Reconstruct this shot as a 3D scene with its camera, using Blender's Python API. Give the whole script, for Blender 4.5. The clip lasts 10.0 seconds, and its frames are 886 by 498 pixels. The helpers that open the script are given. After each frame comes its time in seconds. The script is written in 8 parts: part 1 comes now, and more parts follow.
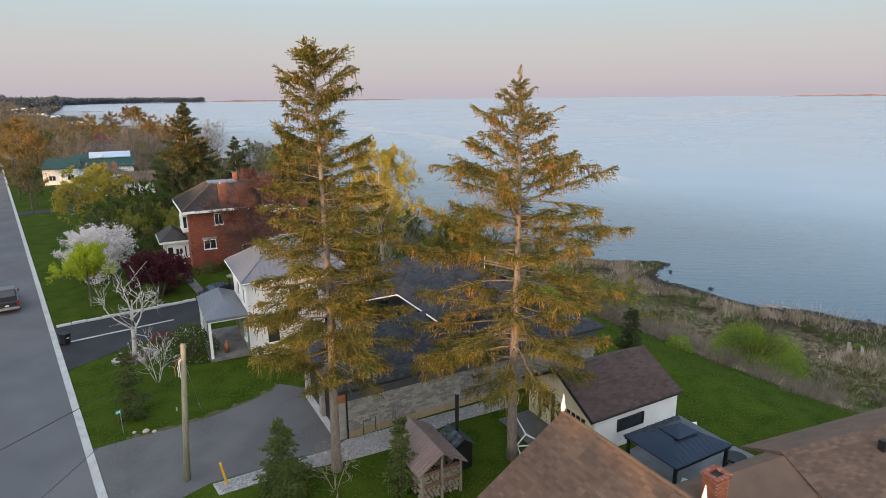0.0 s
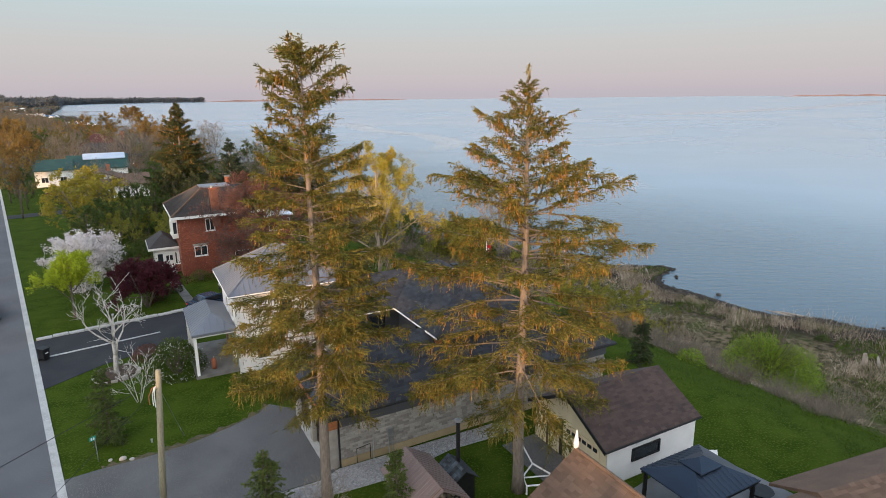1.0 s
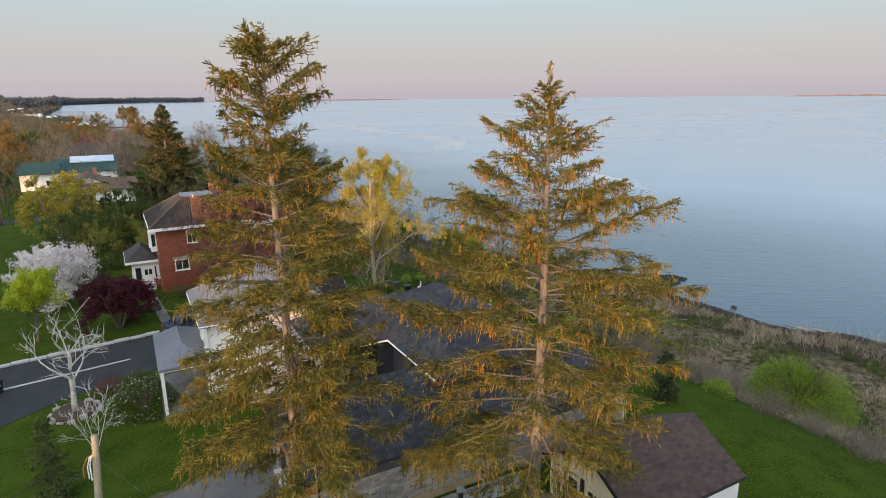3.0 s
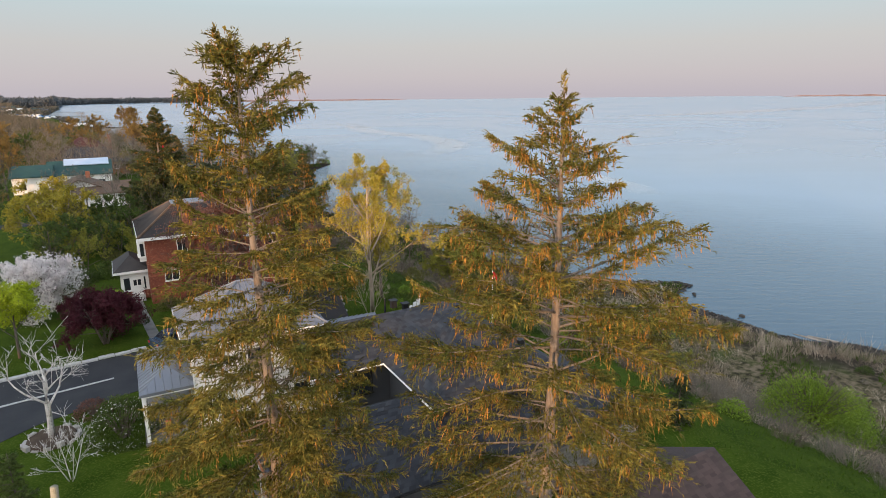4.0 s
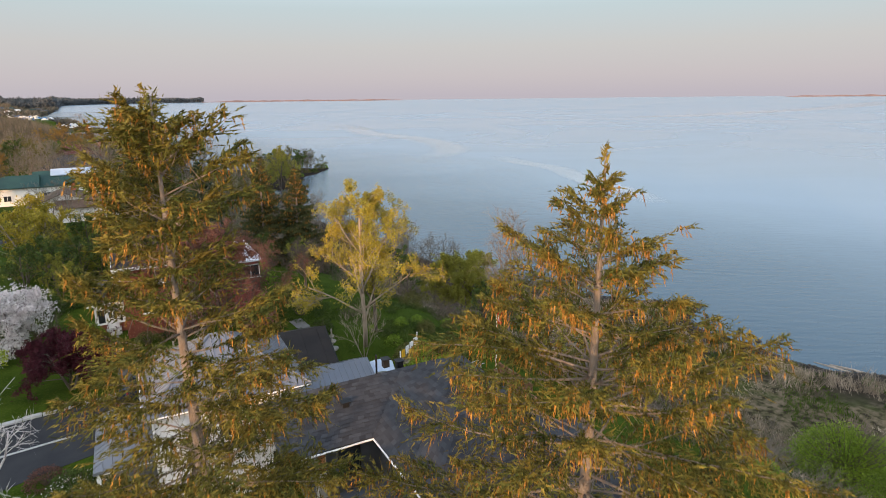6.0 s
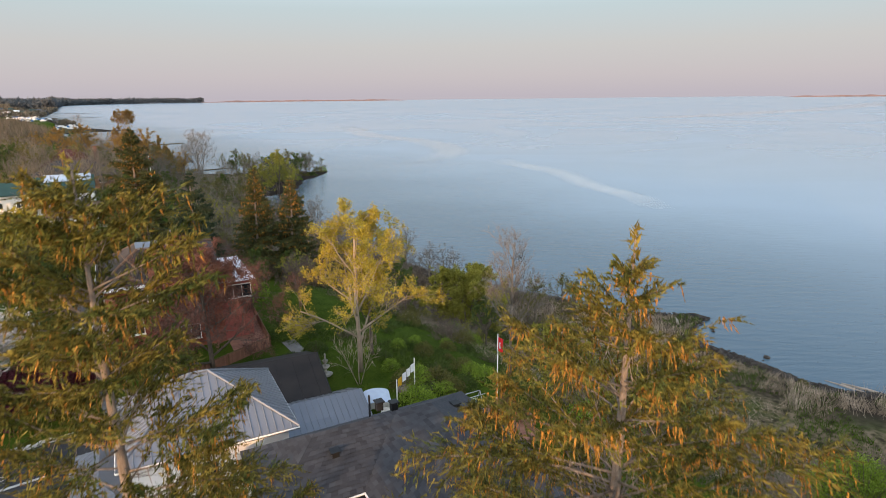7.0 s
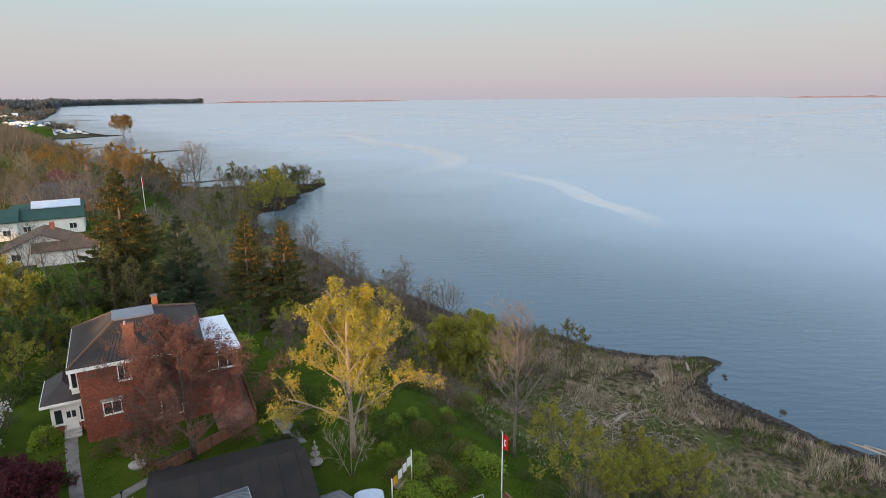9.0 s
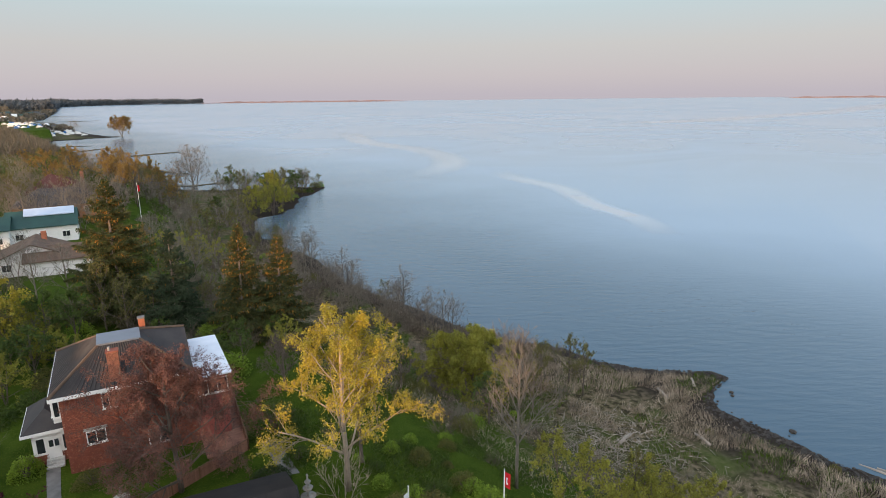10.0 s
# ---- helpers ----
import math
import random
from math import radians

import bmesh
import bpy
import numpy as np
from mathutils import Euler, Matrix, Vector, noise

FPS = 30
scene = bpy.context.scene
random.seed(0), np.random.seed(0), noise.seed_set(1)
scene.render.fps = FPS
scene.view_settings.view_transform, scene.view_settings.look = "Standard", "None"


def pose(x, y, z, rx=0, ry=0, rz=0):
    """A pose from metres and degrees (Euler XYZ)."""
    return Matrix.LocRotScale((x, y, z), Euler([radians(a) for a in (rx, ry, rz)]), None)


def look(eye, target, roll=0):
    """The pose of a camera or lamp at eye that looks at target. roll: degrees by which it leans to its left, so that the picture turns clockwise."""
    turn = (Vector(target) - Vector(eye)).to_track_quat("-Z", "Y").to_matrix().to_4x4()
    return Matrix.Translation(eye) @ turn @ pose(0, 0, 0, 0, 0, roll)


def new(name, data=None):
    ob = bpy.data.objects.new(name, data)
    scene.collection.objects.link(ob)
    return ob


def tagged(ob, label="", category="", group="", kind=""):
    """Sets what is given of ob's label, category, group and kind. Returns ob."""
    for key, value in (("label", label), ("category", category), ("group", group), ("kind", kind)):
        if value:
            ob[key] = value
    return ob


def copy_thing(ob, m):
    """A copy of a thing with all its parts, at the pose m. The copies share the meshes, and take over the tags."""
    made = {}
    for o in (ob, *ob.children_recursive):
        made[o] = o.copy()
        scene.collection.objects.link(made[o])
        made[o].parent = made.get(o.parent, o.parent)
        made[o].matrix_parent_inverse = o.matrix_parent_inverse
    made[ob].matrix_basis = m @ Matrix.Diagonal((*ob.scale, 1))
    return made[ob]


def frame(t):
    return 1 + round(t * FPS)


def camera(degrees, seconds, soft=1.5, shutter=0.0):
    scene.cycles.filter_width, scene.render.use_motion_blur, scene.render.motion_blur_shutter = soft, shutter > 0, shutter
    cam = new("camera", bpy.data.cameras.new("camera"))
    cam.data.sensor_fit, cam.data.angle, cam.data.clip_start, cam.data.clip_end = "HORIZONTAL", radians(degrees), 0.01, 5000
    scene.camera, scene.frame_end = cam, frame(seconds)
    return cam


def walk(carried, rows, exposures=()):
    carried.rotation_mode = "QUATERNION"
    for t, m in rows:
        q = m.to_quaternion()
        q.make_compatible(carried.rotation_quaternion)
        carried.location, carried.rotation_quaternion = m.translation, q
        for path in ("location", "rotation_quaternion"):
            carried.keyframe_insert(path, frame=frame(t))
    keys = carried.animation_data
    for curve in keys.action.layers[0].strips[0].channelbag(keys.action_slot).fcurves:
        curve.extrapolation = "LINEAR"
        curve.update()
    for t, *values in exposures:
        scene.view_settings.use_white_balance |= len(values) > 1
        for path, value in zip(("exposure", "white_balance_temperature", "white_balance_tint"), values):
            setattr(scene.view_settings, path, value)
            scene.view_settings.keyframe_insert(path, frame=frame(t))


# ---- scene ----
# World: x runs from the road's kerb towards the lake, y along the road, z = 0 at the yards.
cam = camera(72.97, 10.0, soft=0.7, shutter=0.4)
AIM = Vector((0.57819, 0.77711, -0.24859))
LEAN = -0.593
PATH = [
    (0, -2.000, -0.000, 19.749),
    (0.5, -1.181, 1.098, 19.797),
    (1, -0.357, 2.190, 19.838),
    (1.5, 0.455, 3.276, 19.875),
    (2, 1.234, 4.331, 19.909),
    (2.5, 2.007, 5.355, 19.954),
    (4, 4.280, 8.346, 20.397),
    (4.5, 5.046, 9.405, 20.848),
    (5, 5.798, 10.434, 21.299),
    (6.5, 8.272, 13.428, 22.535),
    (7, 9.123, 14.483, 23.198),
    (7.5, 9.891, 15.523, 23.984),
    (8, 10.687, 16.581, 25.156),
    (8.5, 11.556, 17.664, 26.860),
    (9, 12.360, 18.667, 28.146),
    (9.5, 13.186, 19.664, 28.870),
    (10, 13.968, 20.647, 29.345),
]
walk(cam, [(t, look((x, y, z), Vector((x, y, z)) + AIM, LEAN)) for t, x, y, z in PATH])

# ---- world, sun ----
SUN_EL, SUN_AZ = 4.0, 238.0   # degrees; azimuth clockwise from +y
sd = Vector((math.sin(radians(SUN_AZ)) * math.cos(radians(SUN_EL)), math.cos(radians(SUN_AZ)) * math.cos(radians(SUN_EL)), math.sin(radians(SUN_EL))))
world = bpy.data.worlds.new("sky")
scene.world = world
world.use_nodes = True
wn, wl = world.node_tree.nodes, world.node_tree.links
sky = wn.new("ShaderNodeTexSky")
sky.sky_type, sky.sun_disc = "NISHITA", False
sky.sun_elevation, sky.sun_rotation = radians(SUN_EL), radians(SUN_AZ)
sky.dust_density, sky.ozone_density = 0.6, 3.0
# haze of the evening: mauve at the horizon, pale blue above, deeper towards the zenith
geo = wn.new("ShaderNodeTexCoord")
sep = wn.new("ShaderNodeSeparateXYZ")
wl.new(geo.outputs["Generated"], sep.inputs[0])
ramp = wn.new("ShaderNodeValToRGB")
stops = [(0.0, (0.50, 0.46, 0.52)), (0.03, (0.55, 0.50, 0.53)), (0.075, (0.575, 0.55, 0.545)), (0.13, (0.535, 0.61, 0.63)), (0.19, (0.66, 0.79, 0.88)), (0.3, (0.74, 0.92, 1.08)), (0.5, (0.56, 0.76, 1.0)), (1.0, (0.32, 0.5, 0.8))]
while len(ramp.color_ramp.elements) < len(stops):
    ramp.color_ramp.elements.new(0.5)
for e, (p, c) in zip(ramp.color_ramp.elements, stops):
    e.position, e.color = p, (*c, 1)
wl.new(sep.outputs["Z"], ramp.inputs["Fac"])
# the sky brightens towards the low sun
dot = wn.new("ShaderNodeVectorMath")
dot.operation = "DOT_PRODUCT"
wl.new(geo.outputs["Generated"], dot.inputs[0])
dot.inputs[1].default_value = sd
glow = wn.new("ShaderNodeMapRange")
glow.inputs["From Min"].default_value, glow.inputs["From Max"].default_value = -0.1, 1.0
glow.inputs["To Min"].default_value, glow.inputs["To Max"].default_value = 0.0, 1.0
wl.new(dot.outputs["Value"], glow.inputs["Value"])
warm = wn.new("ShaderNodeMix")
warm.data_type, warm.blend_type = "RGBA", "ADD"
warm.inputs[7].default_value = (2.0, 1.75, 1.5, 1)
wl.new(glow.outputs["Result"], warm.inputs[0])
wl.new(ramp.outputs["Color"], warm.inputs[6])
both = wn.new("ShaderNodeMix")
both.data_type, both.blend_type = "RGBA", "ADD"
both.inputs[0].default_value = 0.02
wl.new(warm.outputs[2], both.inputs[6])
wl.new(sky.outputs["Color"], both.inputs[7])
wl.new(both.outputs[2], wn["Background"].inputs["Color"])
wn["Background"].inputs["Strength"].default_value = 1.0
sun = new("sun", bpy.data.lights.new("sun", "SUN"))
sun.data.energy, sun.data.angle, sun.data.color = 5.0, radians(0.6), (1.0, 0.58, 0.28)
sun.matrix_world = look(sd * 100, (0, 0, 0))
scene.view_settings.exposure = 0.0


# ---- materials ----
def mat(name, c1, c2=None, scale=2.0, rough=0.8, metal=0.0, bump=0.3, fine=8.0, c3=None, island=0.0, obj=0.0, spec=0.3, stretch=None, trans=0.0, detail=5.0):
    """Two-scale mottled surface: c1 to c2 by coarse noise, c3 flecks, fine bump; island / obj: brightness change per mesh island / per object."""
    m = bpy.data.materials.new(name)
    m.use_nodes = True
    n, l = m.node_tree.nodes, m.node_tree.links
    b = n["Principled BSDF"]
    b.inputs["Roughness"].default_value, b.inputs["Metallic"].default_value = rough, metal
    b.inputs["Specular IOR Level"].default_value = spec
    tc = n.new("ShaderNodeTexCoord")
    src = tc.outputs["Object"]
    if stretch:
        mp = n.new("ShaderNodeMapping")
        mp.inputs["Scale"].default_value = stretch
        l.new(src, mp.inputs["Vector"])
        src = mp.outputs["Vector"]
    n1 = n.new("ShaderNodeTexNoise")
    n1.inputs["Scale"].default_value, n1.inputs["Detail"].default_value = scale, detail
    l.new(src, n1.inputs["Vector"])
    ramp = n.new("ShaderNodeValToRGB")
    ramp.color_ramp.elements[0].position, ramp.color_ramp.elements[1].position = 0.35, 0.65
    ramp.color_ramp.elements[0].color = (*c1, 1)
    ramp.color_ramp.elements[1].color = (*(c2 or [v * 0.75 for v in c1]), 1)
    l.new(n1.outputs["Fac"], ramp.inputs["Fac"])
    col = ramp.outputs["Color"]
    n2 = n.new("ShaderNodeTexNoise")
    n2.inputs["Scale"].default_value, n2.inputs["Detail"].default_value = scale * fine, 3.0
    l.new(src, n2.inputs["Vector"])
    if c3:
        r2 = n.new("ShaderNodeValToRGB")
        r2.color_ramp.elements[0].position, r2.color_ramp.elements[1].position = 0.52, 0.66
        l.new(n2.outputs["Fac"], r2.inputs["Fac"])
        mx = n.new("ShaderNodeMix")
        mx.data_type = "RGBA"
        l.new(r2.outputs["Color"], mx.inputs[0])
        l.new(col, mx.inputs[6])
        mx.inputs[7].default_value = (*c3, 1)
        col = mx.outputs[2]
    for amount, kind in ((island, "ShaderNodeNewGeometry"), (obj, "ShaderNodeObjectInfo")):
        if amount:
            g = n.new(kind)
            hs = n.new("ShaderNodeHueSaturation")
            mr = n.new("ShaderNodeMapRange")
            mr.inputs["To Min"].default_value, mr.inputs["To Max"].default_value = 1 - amount, 1 + amount
            l.new(g.outputs["Random Per Island" if kind.endswith("Geometry") else "Random"], mr.inputs["Value"])
            l.new(mr.outputs["Result"], hs.inputs["Value"])
            l.new(col, hs.inputs["Color"])
            col = hs.outputs["Color"]
    l.new(col, b.inputs["Base Color"])
    if bump:
        bp = n.new("ShaderNodeBump")
        bp.inputs["Strength"].default_value, bp.inputs["Distance"].default_value = bump, 0.02
        l.new(n2.outputs["Fac"], bp.inputs["Height"])
        l.new(bp.outputs["Normal"], b.inputs["Normal"])
    if trans:
        tr = n.new("ShaderNodeBsdfTranslucent")
        l.new(col, tr.inputs["Color"])
        ms = n.new("ShaderNodeMixShader")
        ms.inputs["Fac"].default_value = trans
        l.new(b.outputs["BSDF"], ms.inputs[1])
        l.new(tr.outputs["BSDF"], ms.inputs[2])
        l.new(ms.outputs["Shader"], n["Material Output"].inputs["Surface"])
    return m


ASPHALT = mat("asphalt", (0.131, 0.131, 0.135), (0.0984, 0.0984, 0.102), 0.25, 0.9, fine=60, c3=(0.19, 0.19, 0.19), bump=0.2)
ASPHALT_OLD = mat("old_asphalt", (0.125, 0.122, 0.12), (0.088, 0.086, 0.086), 0.4, 0.95, fine=40, c3=(0.19, 0.18, 0.17))
ASPHALT_NEW = mat("fresh_asphalt", (0.028, 0.0288, 0.032), (0.04, 0.04, 0.0416), 0.5, 0.85, fine=40)
CONCRETE = mat("concrete", (0.5, 0.49, 0.46), (0.38, 0.37, 0.35), 1.2, 0.9, fine=10, c3=(0.55, 0.54, 0.52))
PATH_GREY = mat("path_concrete", (0.21, 0.2, 0.185), (0.14, 0.133, 0.122), 1.2, 0.9, fine=10)
CONCRETE_TAN = mat("tan_concrete", (0.42, 0.33, 0.2), (0.35, 0.27, 0.16), 1.2, 0.9)
GRAVEL = mat("gravel", (0.42, 0.42, 0.43), (0.25, 0.25, 0.26), 6.0, 0.95, fine=4, c3=(0.6, 0.6, 0.6), bump=1.0)
SHINGLE_DARK = mat("charcoal_shingles", (0.035, 0.037, 0.043), (0.05, 0.052, 0.058), 0.6, 0.9, fine=12, c3=(0.065, 0.066, 0.07), stretch=(1, 1, 3))
SHINGLE_BROWN = mat("brown_shingles", (0.15, 0.095, 0.065), (0.11, 0.072, 0.052), 0.8, 0.92, fine=40, c3=(0.19, 0.13, 0.09), stretch=(1, 1, 3))
SHINGLE_SHED = mat("dark_brown_shingles", (0.085, 0.058, 0.05), (0.065, 0.046, 0.04), 0.8, 0.92, fine=40, c3=(0.11, 0.078, 0.066), stretch=(1, 1, 3))
TAB_BROWN = mat("worn_brown_shingle_tabs", (0.16, 0.102, 0.07), (0.12, 0.078, 0.056), 0.8, 0.92, fine=30, island=0.2)
TAB_SHED = mat("dark_brown_shingle_tabs", (0.09, 0.06, 0.052), (0.07, 0.049, 0.043), 0.8, 0.92, fine=30, island=0.2)
TAB_DARK = mat("charcoal_shingle_tabs", (0.037, 0.039, 0.045), (0.05, 0.052, 0.058), 0.8, 0.9, fine=30, island=0.28)
ROOF_BLACK = mat("black_felt_roof", (0.016, 0.014, 0.014), (0.026, 0.022, 0.02), 0.7, 0.75, fine=8)
ROOF_TILE = mat("dark_tile_roof", (0.04, 0.036, 0.035), (0.055, 0.048, 0.045), 0.8, 0.7, fine=6)
METAL_GREY = mat("grey_metal_roof", (0.21, 0.222, 0.248), (0.175, 0.187, 0.21), 0.3, 0.42, metal=0.35, fine=10, bump=0.05)
METAL_NAVY = mat("navy_metal_roof", (0.035, 0.05, 0.075), (0.028, 0.04, 0.062), 0.5, 0.35, metal=0.3, bump=0.05)
METAL_BROWN = mat("brown_metal_roof", (0.27, 0.2, 0.185), (0.22, 0.16, 0.145), 0.8, 0.45, metal=0.3, bump=0.1)
WHITE_PAINT = mat("white_paint", (0.84, 0.83, 0.8), (0.77, 0.76, 0.73), 1.0, 0.55, fine=12, bump=0.1)
SIDING_WHITE = mat("white_siding", (0.8, 0.77, 0.75), (0.74, 0.71, 0.69), 0.6, 0.6, fine=10, bump=0.05, obj=0.03)
SIDING_GREY = mat("dark_grey_siding", (0.085, 0.09, 0.1), (0.07, 0.074, 0.082), 0.7, 0.6, bump=0.1)
CREAM = mat("cream_paint", (0.68, 0.6, 0.42), (0.6, 0.52, 0.36), 0.9, 0.6, bump=0.1)
BLACK = mat("black_metal", (0.012, 0.012, 0.013), (0.02, 0.02, 0.02), 3.0, 0.5, bump=0.1)
DARK_GLASS = mat("dark_glass", (0.02, 0.025, 0.03), (0.03, 0.035, 0.04), 1.0, 0.08, bump=0.0, spec=0.6)
CEDAR = mat("cedar_wood", (0.42, 0.16, 0.06), (0.3, 0.11, 0.045), 2.0, 0.6, stretch=(1, 1, 6))
WOOD_GREY = mat("weathered_wood", (0.3, 0.25, 0.19), (0.2, 0.165, 0.125), 2.0, 0.85, stretch=(4, 4, 0.6))
WOOD_BROWN = mat("brown_wood", (0.2, 0.11, 0.06), (0.14, 0.075, 0.042), 2.0, 0.75, stretch=(3, 3, 1))
WOOD_DECK = mat("reddish_deck_boards", (0.3, 0.15, 0.1), (0.23, 0.11, 0.075), 1.5, 0.8, obj=0.15)
POLE_WOOD = mat("pole_wood", (0.33, 0.3, 0.21), (0.25, 0.23, 0.165), 1.5, 0.85, stretch=(5, 5, 0.4), c3=(0.2, 0.16, 0.1))
BRICK_RED = mat("red_brick", (0.29, 0.085, 0.055), (0.21, 0.06, 0.04), 0.8, 0.9, fine=10, c3=(0.38, 0.13, 0.07), obj=0.2)
BRICK_CHIM = mat("orange_brick", (0.42, 0.15, 0.08), (0.3, 0.1, 0.055), 2.0, 0.9, obj=0.2)
BRICK_GREY = mat("grey_stone_brick", (0.344, 0.32, 0.295), (0.262, 0.246, 0.226), 3.0, 0.9, obj=0.28, island=0.2)
MORTAR = mat("mortar", (0.4, 0.38, 0.36), (0.34, 0.32, 0.3), 3.0, 0.95)
MORTAR_RED = mat("red_mortar", (0.2, 0.06, 0.04), (0.28, 0.1, 0.065), 0.6, 0.95, fine=8, c3=(0.4, 0.2, 0.12))
WHITE_ROOF = mat("white_membrane", (0.8, 0.82, 0.86), (0.72, 0.75, 0.8), 0.8, 0.5, bump=0.05)
GREEN_ROOF = mat("green_metal_roof", (0.03, 0.075, 0.06), (0.025, 0.06, 0.05), 0.5, 0.5)
STEEL = mat("galvanised_steel", (0.45, 0.46, 0.47), (0.36, 0.37, 0.38), 3.0, 0.4, metal=0.7)
YELLOW = mat("yellow_plastic", (0.75, 0.42, 0.02), (0.62, 0.34, 0.02), 2.0, 0.5)
RED_CLOTH = mat("red_cloth", (0.62, 0.02, 0.03), (0.5, 0.015, 0.02), 2.0, 0.8)
WHITE_CLOTH = mat("white_cloth", (0.8, 0.8, 0.8), (0.7, 0.7, 0.7), 2.0, 0.9)
SIGN_GREEN = mat("green_sign", (0.02, 0.3, 0.2), (0.02, 0.25, 0.17), 2.0, 0.5)
CAR_BLUE = mat("dark_blue_car_paint", (0.03, 0.05, 0.08), (0.03, 0.05, 0.08), 2.0, 0.25, bump=0, spec=0.6)
CAR_BLACK = mat("black_car_paint", (0.02, 0.021, 0.023), (0.025, 0.026, 0.028), 2.0, 0.3, bump=0, spec=0.6)
CAR_RED = mat("dark_red_car_paint", (0.16, 0.015, 0.02), (0.15, 0.015, 0.02), 2.0, 0.3, bump=0, spec=0.6)
RUBBER = mat("rubber", (0.015, 0.015, 0.015), (0.02, 0.02, 0.02), 5.0, 0.9)
TAIL_RED = mat("tail_lamp", (0.5, 0.01, 0.01), (0.4, 0.01, 0.01), 5.0, 0.3)
ROCK = mat("dark_rock", (0.036, 0.0312, 0.027), (0.06, 0.0528, 0.045), 1.5, 0.9, island=0.3, bump=1.0)
STONE_PALE = mat("pale_stone", (0.4, 0.37, 0.33), (0.3, 0.28, 0.25), 2.0, 0.9, island=0.2)
DRIFTWOOD = mat("bleached_driftwood", (0.36, 0.31, 0.26), (0.27, 0.23, 0.19), 2.0, 0.9, island=0.25)
SOIL = mat("dark_soil", (0.06, 0.04, 0.028), (0.085, 0.06, 0.04), 2.0, 0.95, bump=1.0)

BARK = mat("grey_brown_bark", (0.16, 0.125, 0.1), (0.1, 0.08, 0.065), 3.0, 0.95, stretch=(3, 3, 0.7), bump=1.0)
BARK_DRY = mat("dry_grey_bark", (0.2, 0.175, 0.15), (0.15, 0.13, 0.11), 3.0, 0.95, stretch=(3, 3, 0.7), bump=0.7)
BARK_PALE = mat("pale_bark", (0.36, 0.29, 0.22), (0.26, 0.21, 0.16), 3.0, 0.95, stretch=(3, 3, 0.7), bump=0.7)
BARK_WHITE = mat("white_bark", (0.72, 0.68, 0.63), (0.55, 0.51, 0.47), 2.0, 0.85, c3=(0.3, 0.26, 0.23), fine=5)
BARK_SPRUCE = mat("spruce_bark", (0.28, 0.23, 0.19), (0.19, 0.155, 0.13), 4.0, 0.95, stretch=(3, 3, 0.7), bump=1.0)
TWIG_GREY = mat("grey_twigs", (0.225, 0.19, 0.151), (0.157, 0.132, 0.107), 2.0, 0.95, island=0.25)
TWIG_RED = mat("reddish_twigs", (0.155, 0.118, 0.09), (0.11, 0.088, 0.07), 2.0, 0.95, island=0.25)


def leaf(name, c1, c2, var=0.35, trans=0.25):
    return mat(name, c1, c2, 0.5, 0.7, bump=0, island=var, trans=trans, spec=0.15, detail=2.0)


NEEDLE = mat("spruce_needles", (0.075, 0.088, 0.019), (0.19, 0.148, 0.03), 1.6, 0.7, bump=0, island=0.55, trans=0.15, spec=0.15, detail=3.0)
NEEDLE_TIP = leaf("rusty_spruce_cones", (0.37, 0.18, 0.036), (0.24, 0.13, 0.03), 0.5, 0.15)
NEEDLE_DARK = leaf("dark_spruce_needles", (0.0375, 0.0562, 0.0225), (0.06, 0.0713, 0.03), 0.4, 0.1)
NEEDLE_RUST = leaf("rust_tinted_needles", (0.085, 0.088, 0.03), (0.058, 0.07, 0.025), 0.4, 0.1)
NEEDLE_BLUE = leaf("blue_green_needles", (0.04, 0.06, 0.032), (0.055, 0.074, 0.04), 0.4, 0.1)
NEEDLE_FRESH = leaf("fresh_green_needles", (0.1, 0.128, 0.032), (0.07, 0.096, 0.025), 0.4, 0.15)
LEAF_YELLOW = leaf("young_yellow_leaves", (0.42, 0.32, 0.04), (0.3, 0.27, 0.04))
LEAF_LIME = leaf("lime_leaves", (0.45, 0.5, 0.03), (0.36, 0.44, 0.03))
LEAF_GREEN = leaf("spring_green_leaves", (0.0869, 0.119, 0.0271), (0.0595, 0.0918, 0.0216))
LEAF_BUSH = leaf("bright_green_leaves", (0.224, 0.31, 0.0345), (0.155, 0.233, 0.0302))
LEAF_DARK = leaf("dark_green_leaves", (0.0492, 0.0708, 0.0246), (0.0369, 0.0554, 0.0184))
LEAF_OLIVE = leaf("olive_leaves", (0.149, 0.135, 0.0406), (0.115, 0.112, 0.0339))
LEAF_ORANGE = leaf("orange_buds", (0.272, 0.168, 0.048), (0.208, 0.144, 0.048))
LEAF_PURPLE = leaf("purple_leaves", (0.09, 0.021, 0.03), (0.0638, 0.0165, 0.024))
LEAF_COPPER = leaf("copper_leaves", (0.19, 0.088, 0.068), (0.14, 0.07, 0.055))
BLOSSOM = leaf("white_pink_blossom", (0.82, 0.77, 0.75), (0.74, 0.67, 0.65), 0.15)
REED = leaf("dry_reeds", (0.47, 0.385, 0.295), (0.25, 0.2, 0.145), 0.4, 0.2)
GRASS_BLADE = leaf("grass_blades", (0.07, 0.115, 0.008), (0.05, 0.09, 0.006), 0.35, 0.2)
LEAF_WILLOW = leaf("willow_leaves", (0.29, 0.275, 0.045), (0.22, 0.22, 0.04))


